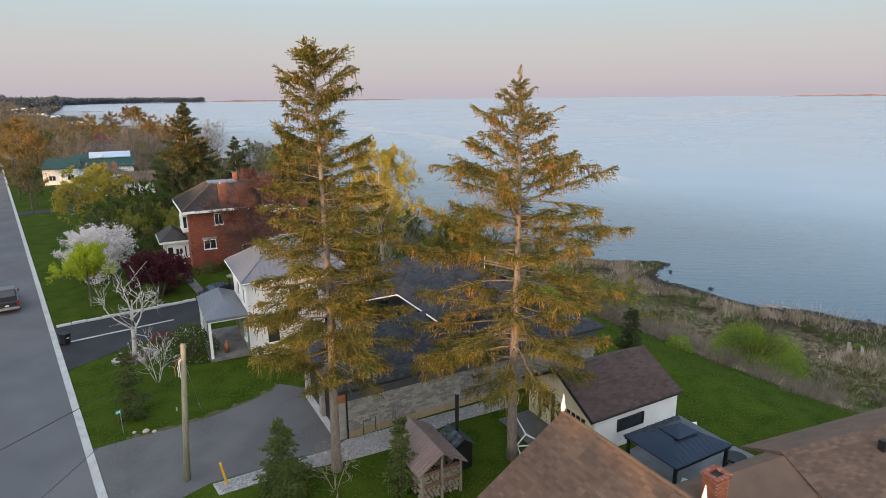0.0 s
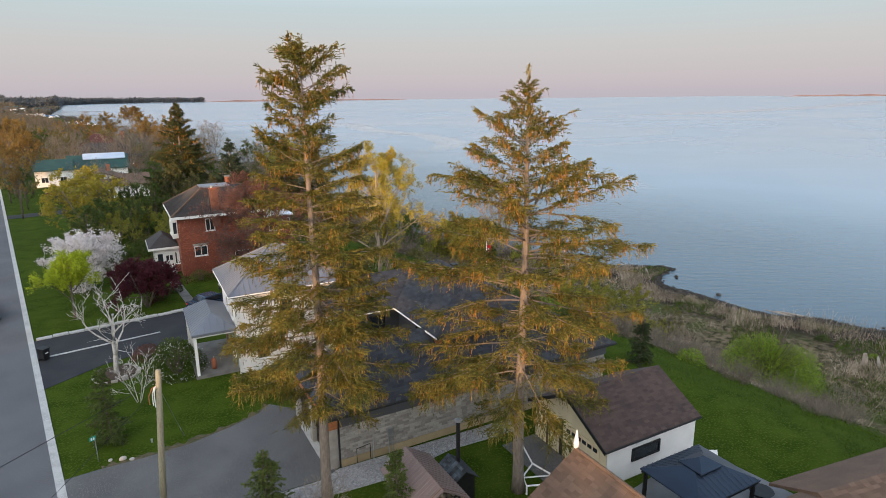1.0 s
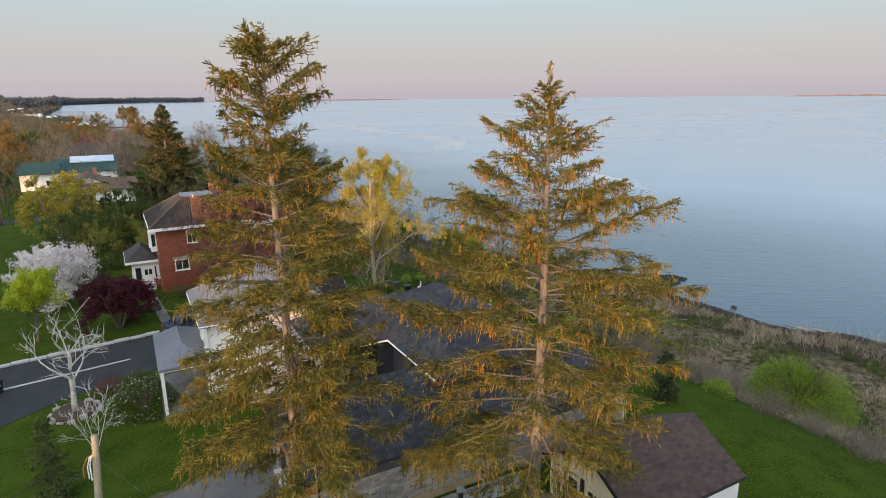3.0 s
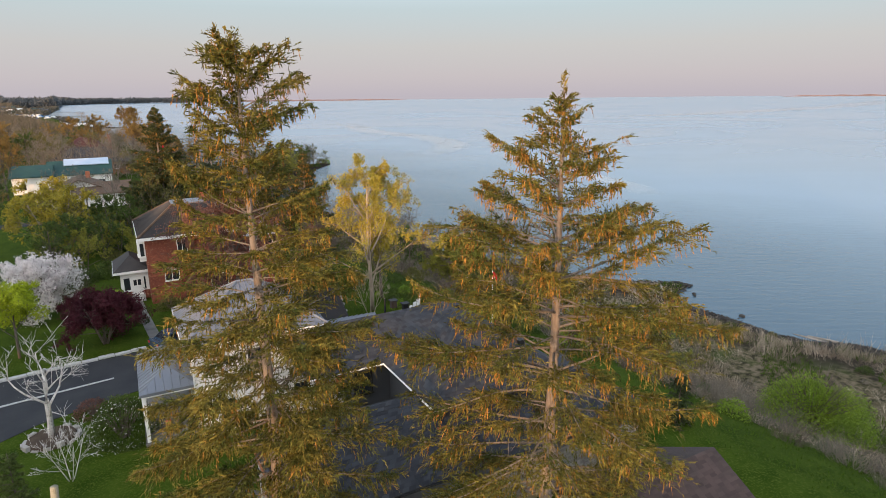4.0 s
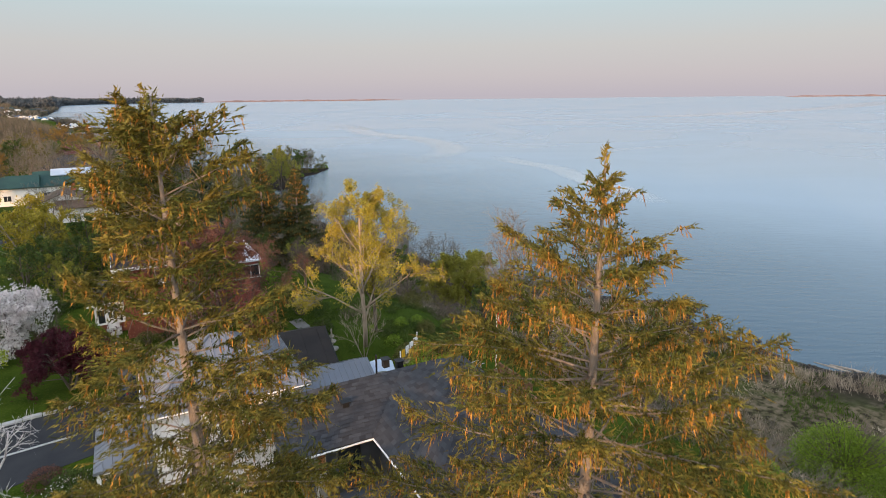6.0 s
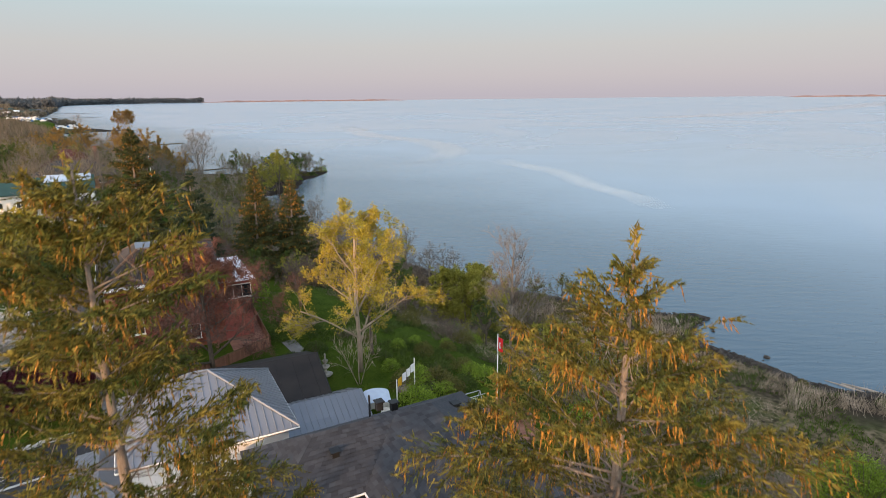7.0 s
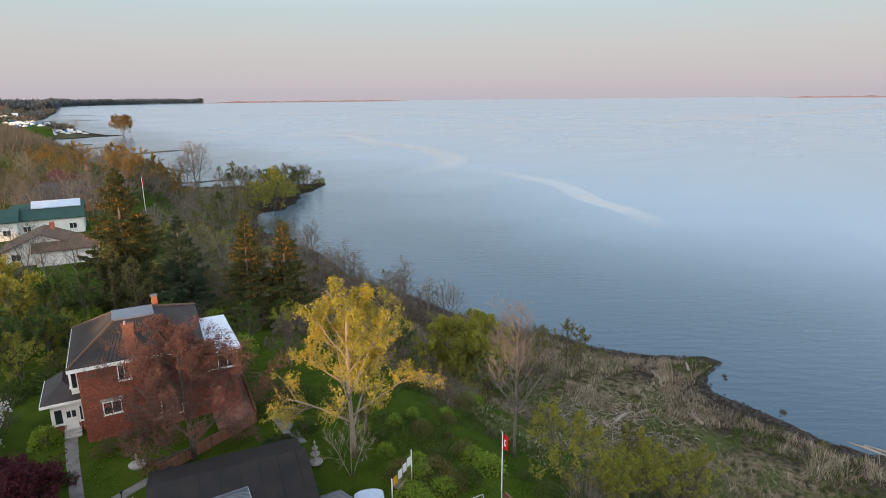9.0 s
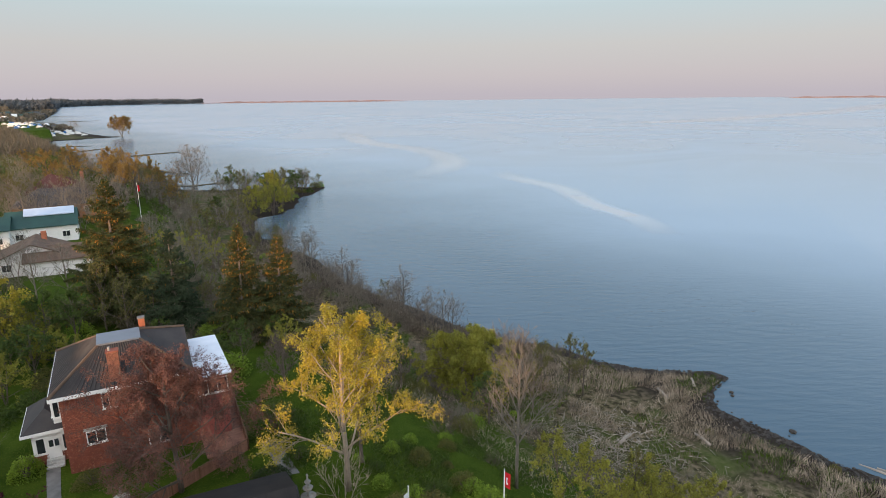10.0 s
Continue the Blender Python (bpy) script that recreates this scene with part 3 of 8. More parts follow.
def broadleaf(seed, height, spread, trunk_r, levels=4, bare=0.25, kids=4, leaf_n=8, leaf_size=0.12, leaf_gap=0.35, upright=0.5, multi=1, weep=0.0, wiggle=0.25, ratio=0.62, min_r=0.006, sides=7, leaf_from=2, first=3, twig_w=0.03, steps=4, leader=0.72):
    """A branching skeleton whose last twigs are thin blades, and its leaves. Returns wood Geo, twig quads, leaf quads (or None)."""
    rng = np.random.default_rng(seed)
    g = Geo()
    LB, LD, TB, TD, TL = [], [], [], [], []

    def grow(p, d, ln, r, lev):
        n_ = 6 if lev == 0 else steps
        if lev == levels:
            v = d + rng.normal(size=3) * wiggle + np.array([0, 0, upright * 0.2 - weep * 0.8])
            v /= np.linalg.norm(v)
            TB.append(p)
            TD.append(v)
            TL.append(ln)
            pts = np.array([p, p + v * ln])
            n_ = 1
        else:
            pts = [p]
            v = d.copy()
            for i in range(n_):
                v = v + rng.normal(size=3) * wiggle / n_ * (0.4 if lev == 0 else 1) + np.array([0, 0, (upright if lev else 0) * 0.25 - weep * lev * 0.4]) / n_
                v /= np.linalg.norm(v)
                pts.append(pts[-1] + v * ln / n_)
            g.tube([tuple(q) for q in pts], [max(min_r, r * (1 - 0.6 * i / n_)) for i in range(n_ + 1)], sides if lev == 0 else (5 if lev == 1 else 3))
            pts = np.array(pts)
        if lev >= leaf_from and leaf_n:
            n = max(1, int(rng.poisson(leaf_n)))
            s = rng.uniform(0.15, 1.0, n) * n_
            i = np.clip(s.astype(int), 0, n_ - 1)
            LB.append(pts[i] + (pts[i + 1] - pts[i]) * (s - i)[:, None] + rng.normal(size=(n, 3)) * leaf_gap * 0.3)
            LD.append(rng.normal(size=(n, 3)) + [0, 0, -0.2 - weep])
        if lev < levels:
            nk = kids if lev else kids + first
            for j in range(nk):
                s = (bare + (1 - bare) * (j + rng.random()) / nk) if lev == 0 else rng.uniform(0.25, 1.0)
                i = min(int(s * n_), n_ - 1)
                q = pts[i] + (pts[i + 1] - pts[i]) * (s * n_ - i)
                dd = pts[i + 1] - pts[i]
                dd /= np.linalg.norm(dd)
                a = rng.uniform(0, 6.283) if lev else 2.4 * j + seed
                o = np.cross(dd, [math.cos(a), math.sin(a), 0.3])
                o /= max(np.linalg.norm(o), 1e-6)
                tilt = rng.uniform(0.5, 0.95) * (spread / height) * 1.6 * ((1.5 - 0.8 * s) if lev == 0 else 1.0)
                nd = dd + o * tilt
                nd /= np.linalg.norm(nd)
                f = (1.2 - 0.75 * s) if lev == 0 else 1.0
                grow(q, nd, ln * ratio * rng.uniform(0.75, 1.15) * f, r * (1 - 0.6 * s) * 0.55, lev + 1)

    for m in range(multi):
        a = 6.283 * m / multi + seed
        lean = 0.0 if multi == 1 else 0.35
        grow(np.array([0.12 * math.cos(a), 0.12 * math.sin(a), -0.05]) * (multi > 1), np.array([lean * math.cos(a), lean * math.sin(a), 1.0]), height * leader, trunk_r / math.sqrt(multi), 0)
    leaves = twigs = None
    if TB:
        n = len(TB)
        twigs = blades(np.array(TB), np.array(TD), np.array(TL), np.full(n, twig_w), rng, 0.3)
    if LB:
        b = np.concatenate(LB)
        n = len(b)
        leaves = blades(b, np.concatenate(LD), leaf_size * rng.uniform(0.6, 1.4, n), leaf_size * rng.uniform(0.5, 0.9, n), rng)
    return g, twigs, leaves


def plant_tree(name, label, loc, seed, bark, foliage=None, group="", category="tree", rz=0, **kw):
    g, twigs, leaves = broadleaf(seed, **kw)
    root = thing(name, loc, rz, label, category, group)
    part("trunk", g, bark, root, smooth=True)
    if twigs is not None:
        w = new("twig_spray", quads("twig_spray", twigs, bark))
        w.parent = root
        w["kind"] = "stuff"
    if leaves is not None and foliage is not None:
        c = new("crown", quads("crown", leaves, foliage))
        c.parent = root
    return root


def shrub(seed, rx, ry, h, leaf_size, count, twigs=40, solid=0.75):
    """A rounded bush: fine stems from the base and leaves in an uneven shell. Returns Geo, quads."""
    rng = np.random.default_rng(seed)
    g = Geo()
    for i in range(twigs):
        a, r = rng.uniform(0, 6.283), math.sqrt(rng.random()) * 0.85
        end = np.array([math.cos(a) * r * rx, math.sin(a) * r * ry, h * math.sqrt(max(0.05, 1 - r * r)) * rng.uniform(0.7, 1.05)])
        mid = end * np.array([0.45, 0.45, 0.55])
        g.tube([(end[0] * 0.15, end[1] * 0.15, -0.1), tuple(mid), tuple(end)], [0.03 * h / 2, 0.018 * h / 2, 0.006], 3)
    lumps = rng.normal(size=(14, 3))
    lumps /= np.linalg.norm(lumps, axis=1, keepdims=True)
    d = rng.normal(size=(count, 3))
    d /= np.linalg.norm(d, axis=1, keepdims=True)
    d[:, 2] = np.abs(d[:, 2]) * 1.0 - 0.12
    bumpy = 1 + 0.16 * (np.max(d @ lumps.T, 1) - 0.75) / 0.25
    rad = (solid + (1 - solid) * rng.random(count) ** 0.6) * bumpy * rng.uniform(0.88, 1.06, count)
    p = d * rad[:, None] * np.array([rx, ry, h])
    p[:, 2] = np.maximum(p[:, 2], 0.03)
    q = blades(p, d + rng.normal(size=(count, 3)) * 0.8, leaf_size * rng.uniform(0.6, 1.4, count), leaf_size * rng.uniform(0.5, 0.9, count), rng)
    return g, q


def plant_shrub(name, label, loc, seed, rx, ry, h, foliage, bark=None, leaf_size=0.1, count=2500, twigs=40, solid=0.75, group="", rz=0):
    g, q = shrub(seed, rx, ry, h, leaf_size, count, twigs, solid)
    root = thing(name, loc, rz, label, "shrub", group)
    part("stem_mass", g, bark or BARK, root)["kind"] = "stuff"
    c = new("foliage", quads("foliage", q, foliage))
    c.parent = root
    return root


def thicket(seed, r, h, n):
    """Leafless brush: thin stems fanning from the ground with side shoots, as blades."""
    rng = np.random.default_rng(seed)
    a, q = rng.uniform(0, 6.283, n), np.sqrt(rng.random(n)) * r * 0.6
    base = np.stack([np.cos(a) * q, np.sin(a) * q, np.zeros(n)], 1)
    d = np.stack([np.cos(a) * 0.45, np.sin(a) * 0.45, np.ones(n)], 1) + rng.normal(size=(n, 3)) * 0.28
    d /= np.linalg.norm(d, axis=1, keepdims=True)
    L = h * rng.uniform(0.5, 1.1, n)
    out = [blades(base, d, L, np.full(n, 0.045), rng, 0.25)]
    for k in range(3):
        p = base + d * (L * rng.uniform(0.3, 0.9, n))[:, None]
        dd = d + rng.normal(size=(n, 3)) * 0.6
        out.append(blades(p, dd, L * rng.uniform(0.2, 0.45, n), np.full(n, 0.03), rng, 0.3))
    return np.concatenate(out)


def plant_thicket(name, label, loc, seed, r, h, n, material):
    root = thing(name, loc, 0, label, "shrub")
    c = new("stem_mass", quads("stem_mass", thicket(seed, r, h, n), material))
    c.parent = root
    c["kind"] = "stuff"
    return root


def at(x, y, dz=0.0):
    return (x, y, ground_z(x, y) + dz)


def cords(rng, base, heads, length, sag, rows, width, spread=0.2):
    """Brush-like branchlets: rows of pointed blades along lines that leave base along heads and sag."""
    n = len(base)
    B, D, L, W_ = [], [], [], []
    for q in range(rows):
        u = (q + rng.uniform(0.0, 0.6, n)) / rows
        at_ = base + heads * (length * u)[:, None]
        at_[:, 2] -= sag * length * u ** 1.5
        d = heads + rng.normal(size=(n, 3)) * spread
        d[:, 2] -= sag * 1.5 * np.sqrt(u)
        B.append(at_)
        D.append(d)
        L.append(length * 1.25 / rows * rng.uniform(0.8, 1.3, n) + 0.05)
        W_.append(width * (1.1 - 0.35 * u) * rng.uniform(0.75, 1.25, n))
    return [np.concatenate(v) for v in (B, D, L, W_)]


def old_spruce(label, loc, seed, height, low, env, step, per, trunk_r, lean, thick, rust, hang, extra=(), coarse=1.0, needles=None):
    """An old spruce: long limbs with upturned tips, bushy on top and hung with cords of shoots and cones."""
    rng = np.random.default_rng(seed)
    tr = Geo()
    bend = lambda z: np.array([lean[0] * (z / height) ** 1.3 + 0.07 * math.sin(z * 0.35 + seed), lean[1] * (z / height) ** 1.3 + 0.07 * math.cos(z * 0.3 + seed), z])
    zs = np.linspace(-0.1, height, 20)
    tr.tube([tuple(bend(max(z, 0)) + [0, 0, min(z, 0)]) for z in zs], [max(0.018, trunk_r * (1 - max(z, 0) / height) ** 0.75 * (1.3 if z < 0.6 else 1)) for z in zs], 12)
    ez, er = [p[0] for p in env], [p[1] for p in env]
    need, rusty, dead = [], [], []
    limbs = list(extra)
    z, turn = low, rng.uniform(0, 6.28)
    while z < height - 0.35:
        k = (z - low) / (height - low)
        turn += rng.uniform(0.5, 1.3)
        n = per if k < 0.8 else per - 1
        for j in range(n):
            if rng.random() < 0.1:
                continue
            f = rng.uniform(0.78, 1.06) if rng.random() < 0.72 else rng.uniform(0.4, 0.7)
            limbs.append((z + rng.normal() * 0.12, turn + 6.283 * j / n + rng.normal() * 0.25, max(float(np.interp(z, ez, er)) * f, 0.22)))
        z += step * rng.uniform(0.75, 1.25) * (1.0 if k < 0.8 else 0.75)
    for z, a, ln in limbs:
        k = min(max((z - low) / (height - low), 0), 1)
        up = -0.08 + 0.75 * k ** 1.2 + rng.normal() * 0.07
        pts = limb_path(rng, bend(z), (math.cos(a), math.sin(a), up), ln, 0.75 * (1 - k), 0.55 - 0.4 * k, 8, 0.45)
        r0 = 0.008 + 0.0075 * ln
        tr.tube([tuple(p) for p in pts], [r0 * (1 - 0.85 * i / 8) for i in range(9)], 4)
        tree = lambda s: (np.clip((s * 8).astype(int), 0, 7), (s * 8 - np.clip((s * 8).astype(int), 0, 7))[:, None])
        inner = 0.34 if ln > 1.8 else 0.14 if ln > 0.9 else 0.0
        full = rng.uniform(0.65, 1.25) * thick * (1.25 - 0.45 * k)
        if coarse > 1:
            inner *= 0.3
        # side branchlets in the plane of the limb, shorter towards its tip
        n = max(5, int(ln * (1 - inner) * 9.5 * full / coarse))
        s = np.sort(rng.uniform(inner, 1.0, n))
        s[-1] = 0.98
        i, f = tree(s)
        pos = pts[i] * (1 - f) + pts[i + 1] * f
        out = pts[i + 1] - pts[i]
        out /= np.linalg.norm(out, axis=1, keepdims=True)
        side = np.cross(out, [0, 0, 1.0]) * np.where(np.arange(n) % 2, 1, -1)[:, None]
        v = (s - inner) / (1 - inner)
        l2 = (0.13 + 0.44 * math.sqrt(ln) * np.sin(np.pi * np.clip(0.22 + v * 0.74, 0, 1))) * rng.uniform(0.5, 1.2, n)
        head = side * rng.uniform(0.35, 0.95, n)[:, None] + out * rng.uniform(0.55, 1.0, n)[:, None] + rng.normal(size=(n, 3)) * 0.12
        for q in range(2):
            need.append(cords(rng, pos + rng.normal(size=(n, 3)) * 0.02, head + rng.normal(size=(n, 3)) * 0.1 + [0, 0, 0.12], l2, 0.28 * (1 - 0.6 * k), 8 if coarse == 1 else 3, (0.044 if coarse == 1 else 0.062) * coarse, 0.34))
        # second-order tips on the branchlets
        for q in range(3):
            u = rng.uniform(0.25, 0.95, n)
            b = pos + head * (l2 * u)[:, None]
            b[:, 2] -= 0.28 * l2 * u ** 1.5
            need.append(cords(rng, b, head * 0.7 + side * rng.normal(size=n)[:, None] * 0.7 + [0, 0, 0.05], l2 * rng.uniform(0.3, 0.55, n) + 0.05, 0.25, 5 if coarse == 1 else 2, (0.042 if coarse == 1 else 0.058) * coarse, 0.34))
        # a brush round the limb itself
        c = int(ln * (1 - inner * 0.7) * 60 / coarse ** 1.5)
        s2 = rng.uniform(inner * 0.7, 1.0, c)
        i, f = tree(s2)
        o2 = pts[i + 1] - pts[i]
        o2 /= np.linalg.norm(o2, axis=1, keepdims=True)
        need.append([pts[i] * (1 - f) + pts[i + 1] * f + rng.normal(size=(c, 3)) * 0.025, o2 * 0.8 + rng.normal(size=(c, 3)) * 0.6 + [0, 0, 0.25], rng.uniform(0.07, 0.15, c) * coarse, rng.uniform(0.028, 0.045, c) * coarse])
        # cords hanging from limb and branchlets
        h = max(2, int(ln * 15 * full * hang / coarse))
        w = rng.integers(0, n, h)
        u = rng.uniform(0.0, 0.95, h)
        b = pos[w] + head[w] * (l2[w] * u)[:, None] + rng.normal(size=(h, 3)) * 0.04
        b[:, 2] -= 0.28 * l2[w] * u ** 1.5
        hl = rng.uniform(0.14, 0.5, h) * (0.55 + 0.22 * math.sqrt(ln)) * (1.1 - 0.45 * k)
        red = rng.random(h) < rust * (0.2 + 0.8 * min(k * 1.5, 1)) * rng.uniform(0.5, 1.4)
        for sel, sink, wd in ((~red, need, (0.04 if coarse == 1 else 0.055) * coarse), (red, rusty, (0.034 if coarse == 1 else 0.042) * coarse)):
            if sel.any():
                m = int(sel.sum())
                sink.append(cords(rng, b[sel], rng.normal(size=(m, 3)) * 0.16 + head[w][sel] * 0.18 + [0, 0, -0.9], hl[sel], 0.15, 6 if coarse == 1 else 2, wd, 0.2))
        # bare inner twigs
        m = int(ln * 3)
        i, f = tree(rng.uniform(0.05, 0.5, m))
        dead.append([pts[i] * (1 - f) + pts[i + 1] * f, rng.normal(size=(m, 3)) + [0, 0, -0.6], rng.uniform(0.2, 0.7, m), np.full(m, 0.022)])
    n = 90
    need.append([bend(height) + np.stack([rng.normal(size=n) * 0.04, rng.normal(size=n) * 0.04, -rng.uniform(-0.15, 1.3, n)], 1), rng.normal(size=(n, 3)) * 0.8 + [0, 0, 0.6], rng.uniform(0.12, 0.24, n), rng.uniform(0.04, 0.07, n)])
    root = thing("spruce_tree", loc, 0, label, "tree")
    part("trunk", tr, BARK_SPRUCE, root, smooth=True)
    for nm, sink, m_, lb in (("crown", need, needles or NEEDLE, ""), ("cone_spray", rusty, NEEDLE_TIP, "rusty hanging cones and shoots"), ("twig_spray", dead, BARK_SPRUCE, "dry grey inner twigs")):
        q = new(nm, quads(nm, blades(*[np.concatenate(v) for v in zip(*sink)], rng), m_))
        q.parent = root
        if lb:
            q["kind"], q["label"] = "stuff", lb
    return root


# the two tall spruces in the front yard
old_spruce("tall old spruce with drooping rusty-green branches and bare lower trunk", at(10.5, 26.6), 11, 22.1, 6.4,
           [(6.4, 3.4), (8.5, 4.3), (11, 4.1), (13, 3.6), (14.8, 3.0), (16.2, 2.3), (17.3, 2.7), (17.9, 1.3), (18.5, 2.5), (19.0, 1.0), (19.5, 2.3), (20.2, 2.0), (20.9, 1.5), (21.6, 0.8), (22.2, 0.35)], 0.6, 7, 0.27, (-0.4, -1.0), 1.25, 0.45, 0.85)
old_spruce("tall sparse-topped spruce with wide drooping branches and bare trunk", at(18.8, 21.6), 23, 20.85, 6.2,
           [(6.2, 4.8), (8, 5.8), (11, 6.1), (13, 5.4), (14.6, 4.5), (16.0, 3.6), (17.4, 2.3), (18.6, 1.3), (19.6, 0.8), (20.8, 0.25)], 0.68, 7, 0.29, (-0.95, -1.0), 0.95, 0.75, 1.05,
           extra=[(5.2, 2.9, 2.9), (5.0, 3.3, 2.4), (5.4, 2.6, 2.2), (17.6, 2.55, 2.7), (16.0, -0.55, 3.9), (15.6, 2.5, 4.3), (14.6, -0.6, 4.9), (18.4, -0.5, 2.0)])

# ---- houses ----
def hip_roof(x0, x1, y0, y1, z, zr, cut=None, thick=0.18):
    """Hipped roof over a rectangle, ridge along its longer side; cut: half width of the ridge inset (defaults to 45 degrees in plan)."""
    g = Geo()
    if x1 - x0 >= y1 - y0:
        c = cut if cut is not None else (y1 - y0) / 2
        ym = (y0 + y1) / 2
        a, b = (x0 + c, ym, zr), (x1 - c, ym, zr)
        g.face((x0, y0, z), (x1, y0, z), b, a).face((x1, y1, z), (x0, y1, z), a, b)
        g.face((x0, y1, z), (x0, y0, z), a).face((x1, y0, z), (x1, y1, z), b)
    else:
        c = cut if cut is not None else (x1 - x0) / 2
        xm = (x0 + x1) / 2
        a, b = (xm, y0 + c, zr), (xm, y1 - c, zr)
        g.face((x1, y0, z), (x1, y1, z), b, a).face((x0, y1, z), (x0, y0, z), a, b)
        g.face((x0, y0, z), (x1, y0, z), a).face((x1, y1, z), (x0, y1, z), b)
    g.face((x0, y0, z), (x0, y0, z - thick), (x1, y0, z - thick), (x1, y0, z)).face((x1, y0, z), (x1, y0, z - thick), (x1, y1, z - thick), (x1, y1, z))
    g.face((x1, y1, z), (x1, y1, z - thick), (x0, y1, z - thick), (x0, y1, z)).face((x0, y1, z), (x0, y1, z - thick), (x0, y0, z - thick), (x0, y0, z))
    g.face((x0, y1, z - thick), (x1, y1, z - thick), (x1, y0, z - thick), (x0, y0, z - thick))
    return g


def gable_roof(x0, x1, y0, y1, z, zr, along="x", thick=0.16):
    g = Geo()
    if along == "x":
        ym = (y0 + y1) / 2
        g.slab([(x0, y0, z), (x1, y0, z), (x1, ym, zr), (x0, ym, zr)], thick)
        g.slab([(x0, ym, zr), (x1, ym, zr), (x1, y1, z), (x0, y1, z)], thick)
    else:
        xm = (x0 + x1) / 2
        g.slab([(x1, y0, z), (x1, y1, z), (xm, y1, zr), (xm, y0, zr)], thick)
        g.slab([(xm, y0, zr), (xm, y1, zr), (x0, y1, z), (x0, y0, z)], thick)
    return g


def gable_wall(x0, x1, y0, y1, z, zr, along="x"):
    """Closed house body under a gable roof."""
    g = Geo()
    if along == "x":
        ym = (y0 + y1) / 2
        a = [(x0, y0, 0), (x0, y1, 0), (x0, y1, z), (x0, ym, zr), (x0, y0, z)]
        b = [(x1, p[1], p[2]) for p in a]
    else:
        xm = (x0 + x1) / 2
        a = [(x1, y0, 0), (x0, y0, 0), (x0, y0, z), (xm, y0, zr), (x1, y0, z)]
        b = [(p[0], y1, p[2]) for p in a]
    k = len(g.v)
    g.v += a + b
    g.f.append((k + 4, k + 3, k + 2, k + 1, k))
    g.f.append(tuple(k + 5 + i for i in range(5)))
    for i in range(5):
        j = (i + 1) % 5
        g.f.append((k + i, k + j, k + 5 + j, k + 5 + i))
    return g


def window(parent, side, c, u, z, w, h, frame_mat=WHITE_PAINT, bars=1, name="window", fw=0.08, sill=True, glass=DARK_GLASS):
    """A framed window on a wall. side: which way it faces ('-y', '-x', '+x'); c: the wall's plane; u: centre along the wall."""
    root = new(name)
    root.parent = parent
    rz = {"-y": 0, "-x": -90, "+x": 90, "+y": 180}[side]
    loc = {"-y": (u, c, z), "-x": (c, u, z), "+x": (c, u, z), "+y": (u, c, z)}[side]
    root.matrix_basis = pose(*loc, 0, 0, rz)
    f = Geo()
    f.box(-w / 2 - fw, w / 2 + fw, -0.07, 0.03, h / 2, h / 2 + fw).box(-w / 2 - fw, w / 2 + fw, -0.07, 0.03, -h / 2 - fw, -h / 2)
    f.box(-w / 2 - fw, -w / 2, -0.07, 0.03, -h / 2, h / 2).box(w / 2, w / 2 + fw, -0.07, 0.03, -h / 2, h / 2)
    for i in range(bars):
        x = -w / 2 + w * (i + 1) / (bars + 1)
        f.box(x - 0.03, x + 0.03, -0.05, 0.01, -h / 2, h / 2)
    part("window_frame", f, frame_mat, root)
    part("pane", Geo().box(-w / 2, w / 2, -0.02, 0.0, -h / 2, h / 2), glass, root, "dark reflecting glass")
    if sill:
        part("sill", Geo().box(-w / 2 - fw - 0.06, w / 2 + fw + 0.06, -0.13, 0.0, -h / 2 - fw - 0.07, -h / 2 - fw), frame_mat, root)
    return root


def ribs(name, parent, material, a0, a1, b0, b1, count, r=0.025):
    """Standing seams: bars from points between a0-a1 (eave) to b0-b1 (ridge)."""
    a0, a1, b0, b1 = map(Vector, (a0, a1, b0, b1))
    for i in range(count):
        k = (i + 0.5) / count
        p, q = a0.lerp(a1, k), b0.lerp(b1, k)
        part(name, Geo().tube([tuple(p), tuple(q)], [r, r], 4), material, parent)



def lap_siding(u0, u1, v0, v1, z0, z1, step=0.2, out=0.03):
    """Lapped boards round a rectangle, one long box a course and side."""
    g = Geo()
    n = int((z1 - z0) / step)
    for i in range(n):
        a, b = z0 + i * step, z0 + (i + 1) * step
        for k, (p, q) in enumerate((((u0, v0), (u1, v0)), ((u1, v0), (u1, v1)), ((u1, v1), (u0, v1)), ((u0, v1), (u0, v0)))):
            dx, dy = q[0] - p[0], q[1] - p[1]
            L = math.hypot(dx, dy)
            nx_, ny_ = dy / L, -dx / L
            lo, hi = out, out * 0.25
            g.face((p[0] + nx_ * lo, p[1] + ny_ * lo, a), (q[0] + nx_ * lo, q[1] + ny_ * lo, a), (q[0] + nx_ * hi, q[1] + ny_ * hi, b), (p[0] + nx_ * hi, p[1] + ny_ * hi, b))
            g.face((p[0], p[1], a), (q[0], q[1], a), (q[0] + nx_ * lo, q[1] + ny_ * lo, a), (p[0] + nx_ * lo, p[1] + ny_ * lo, a))
    return g


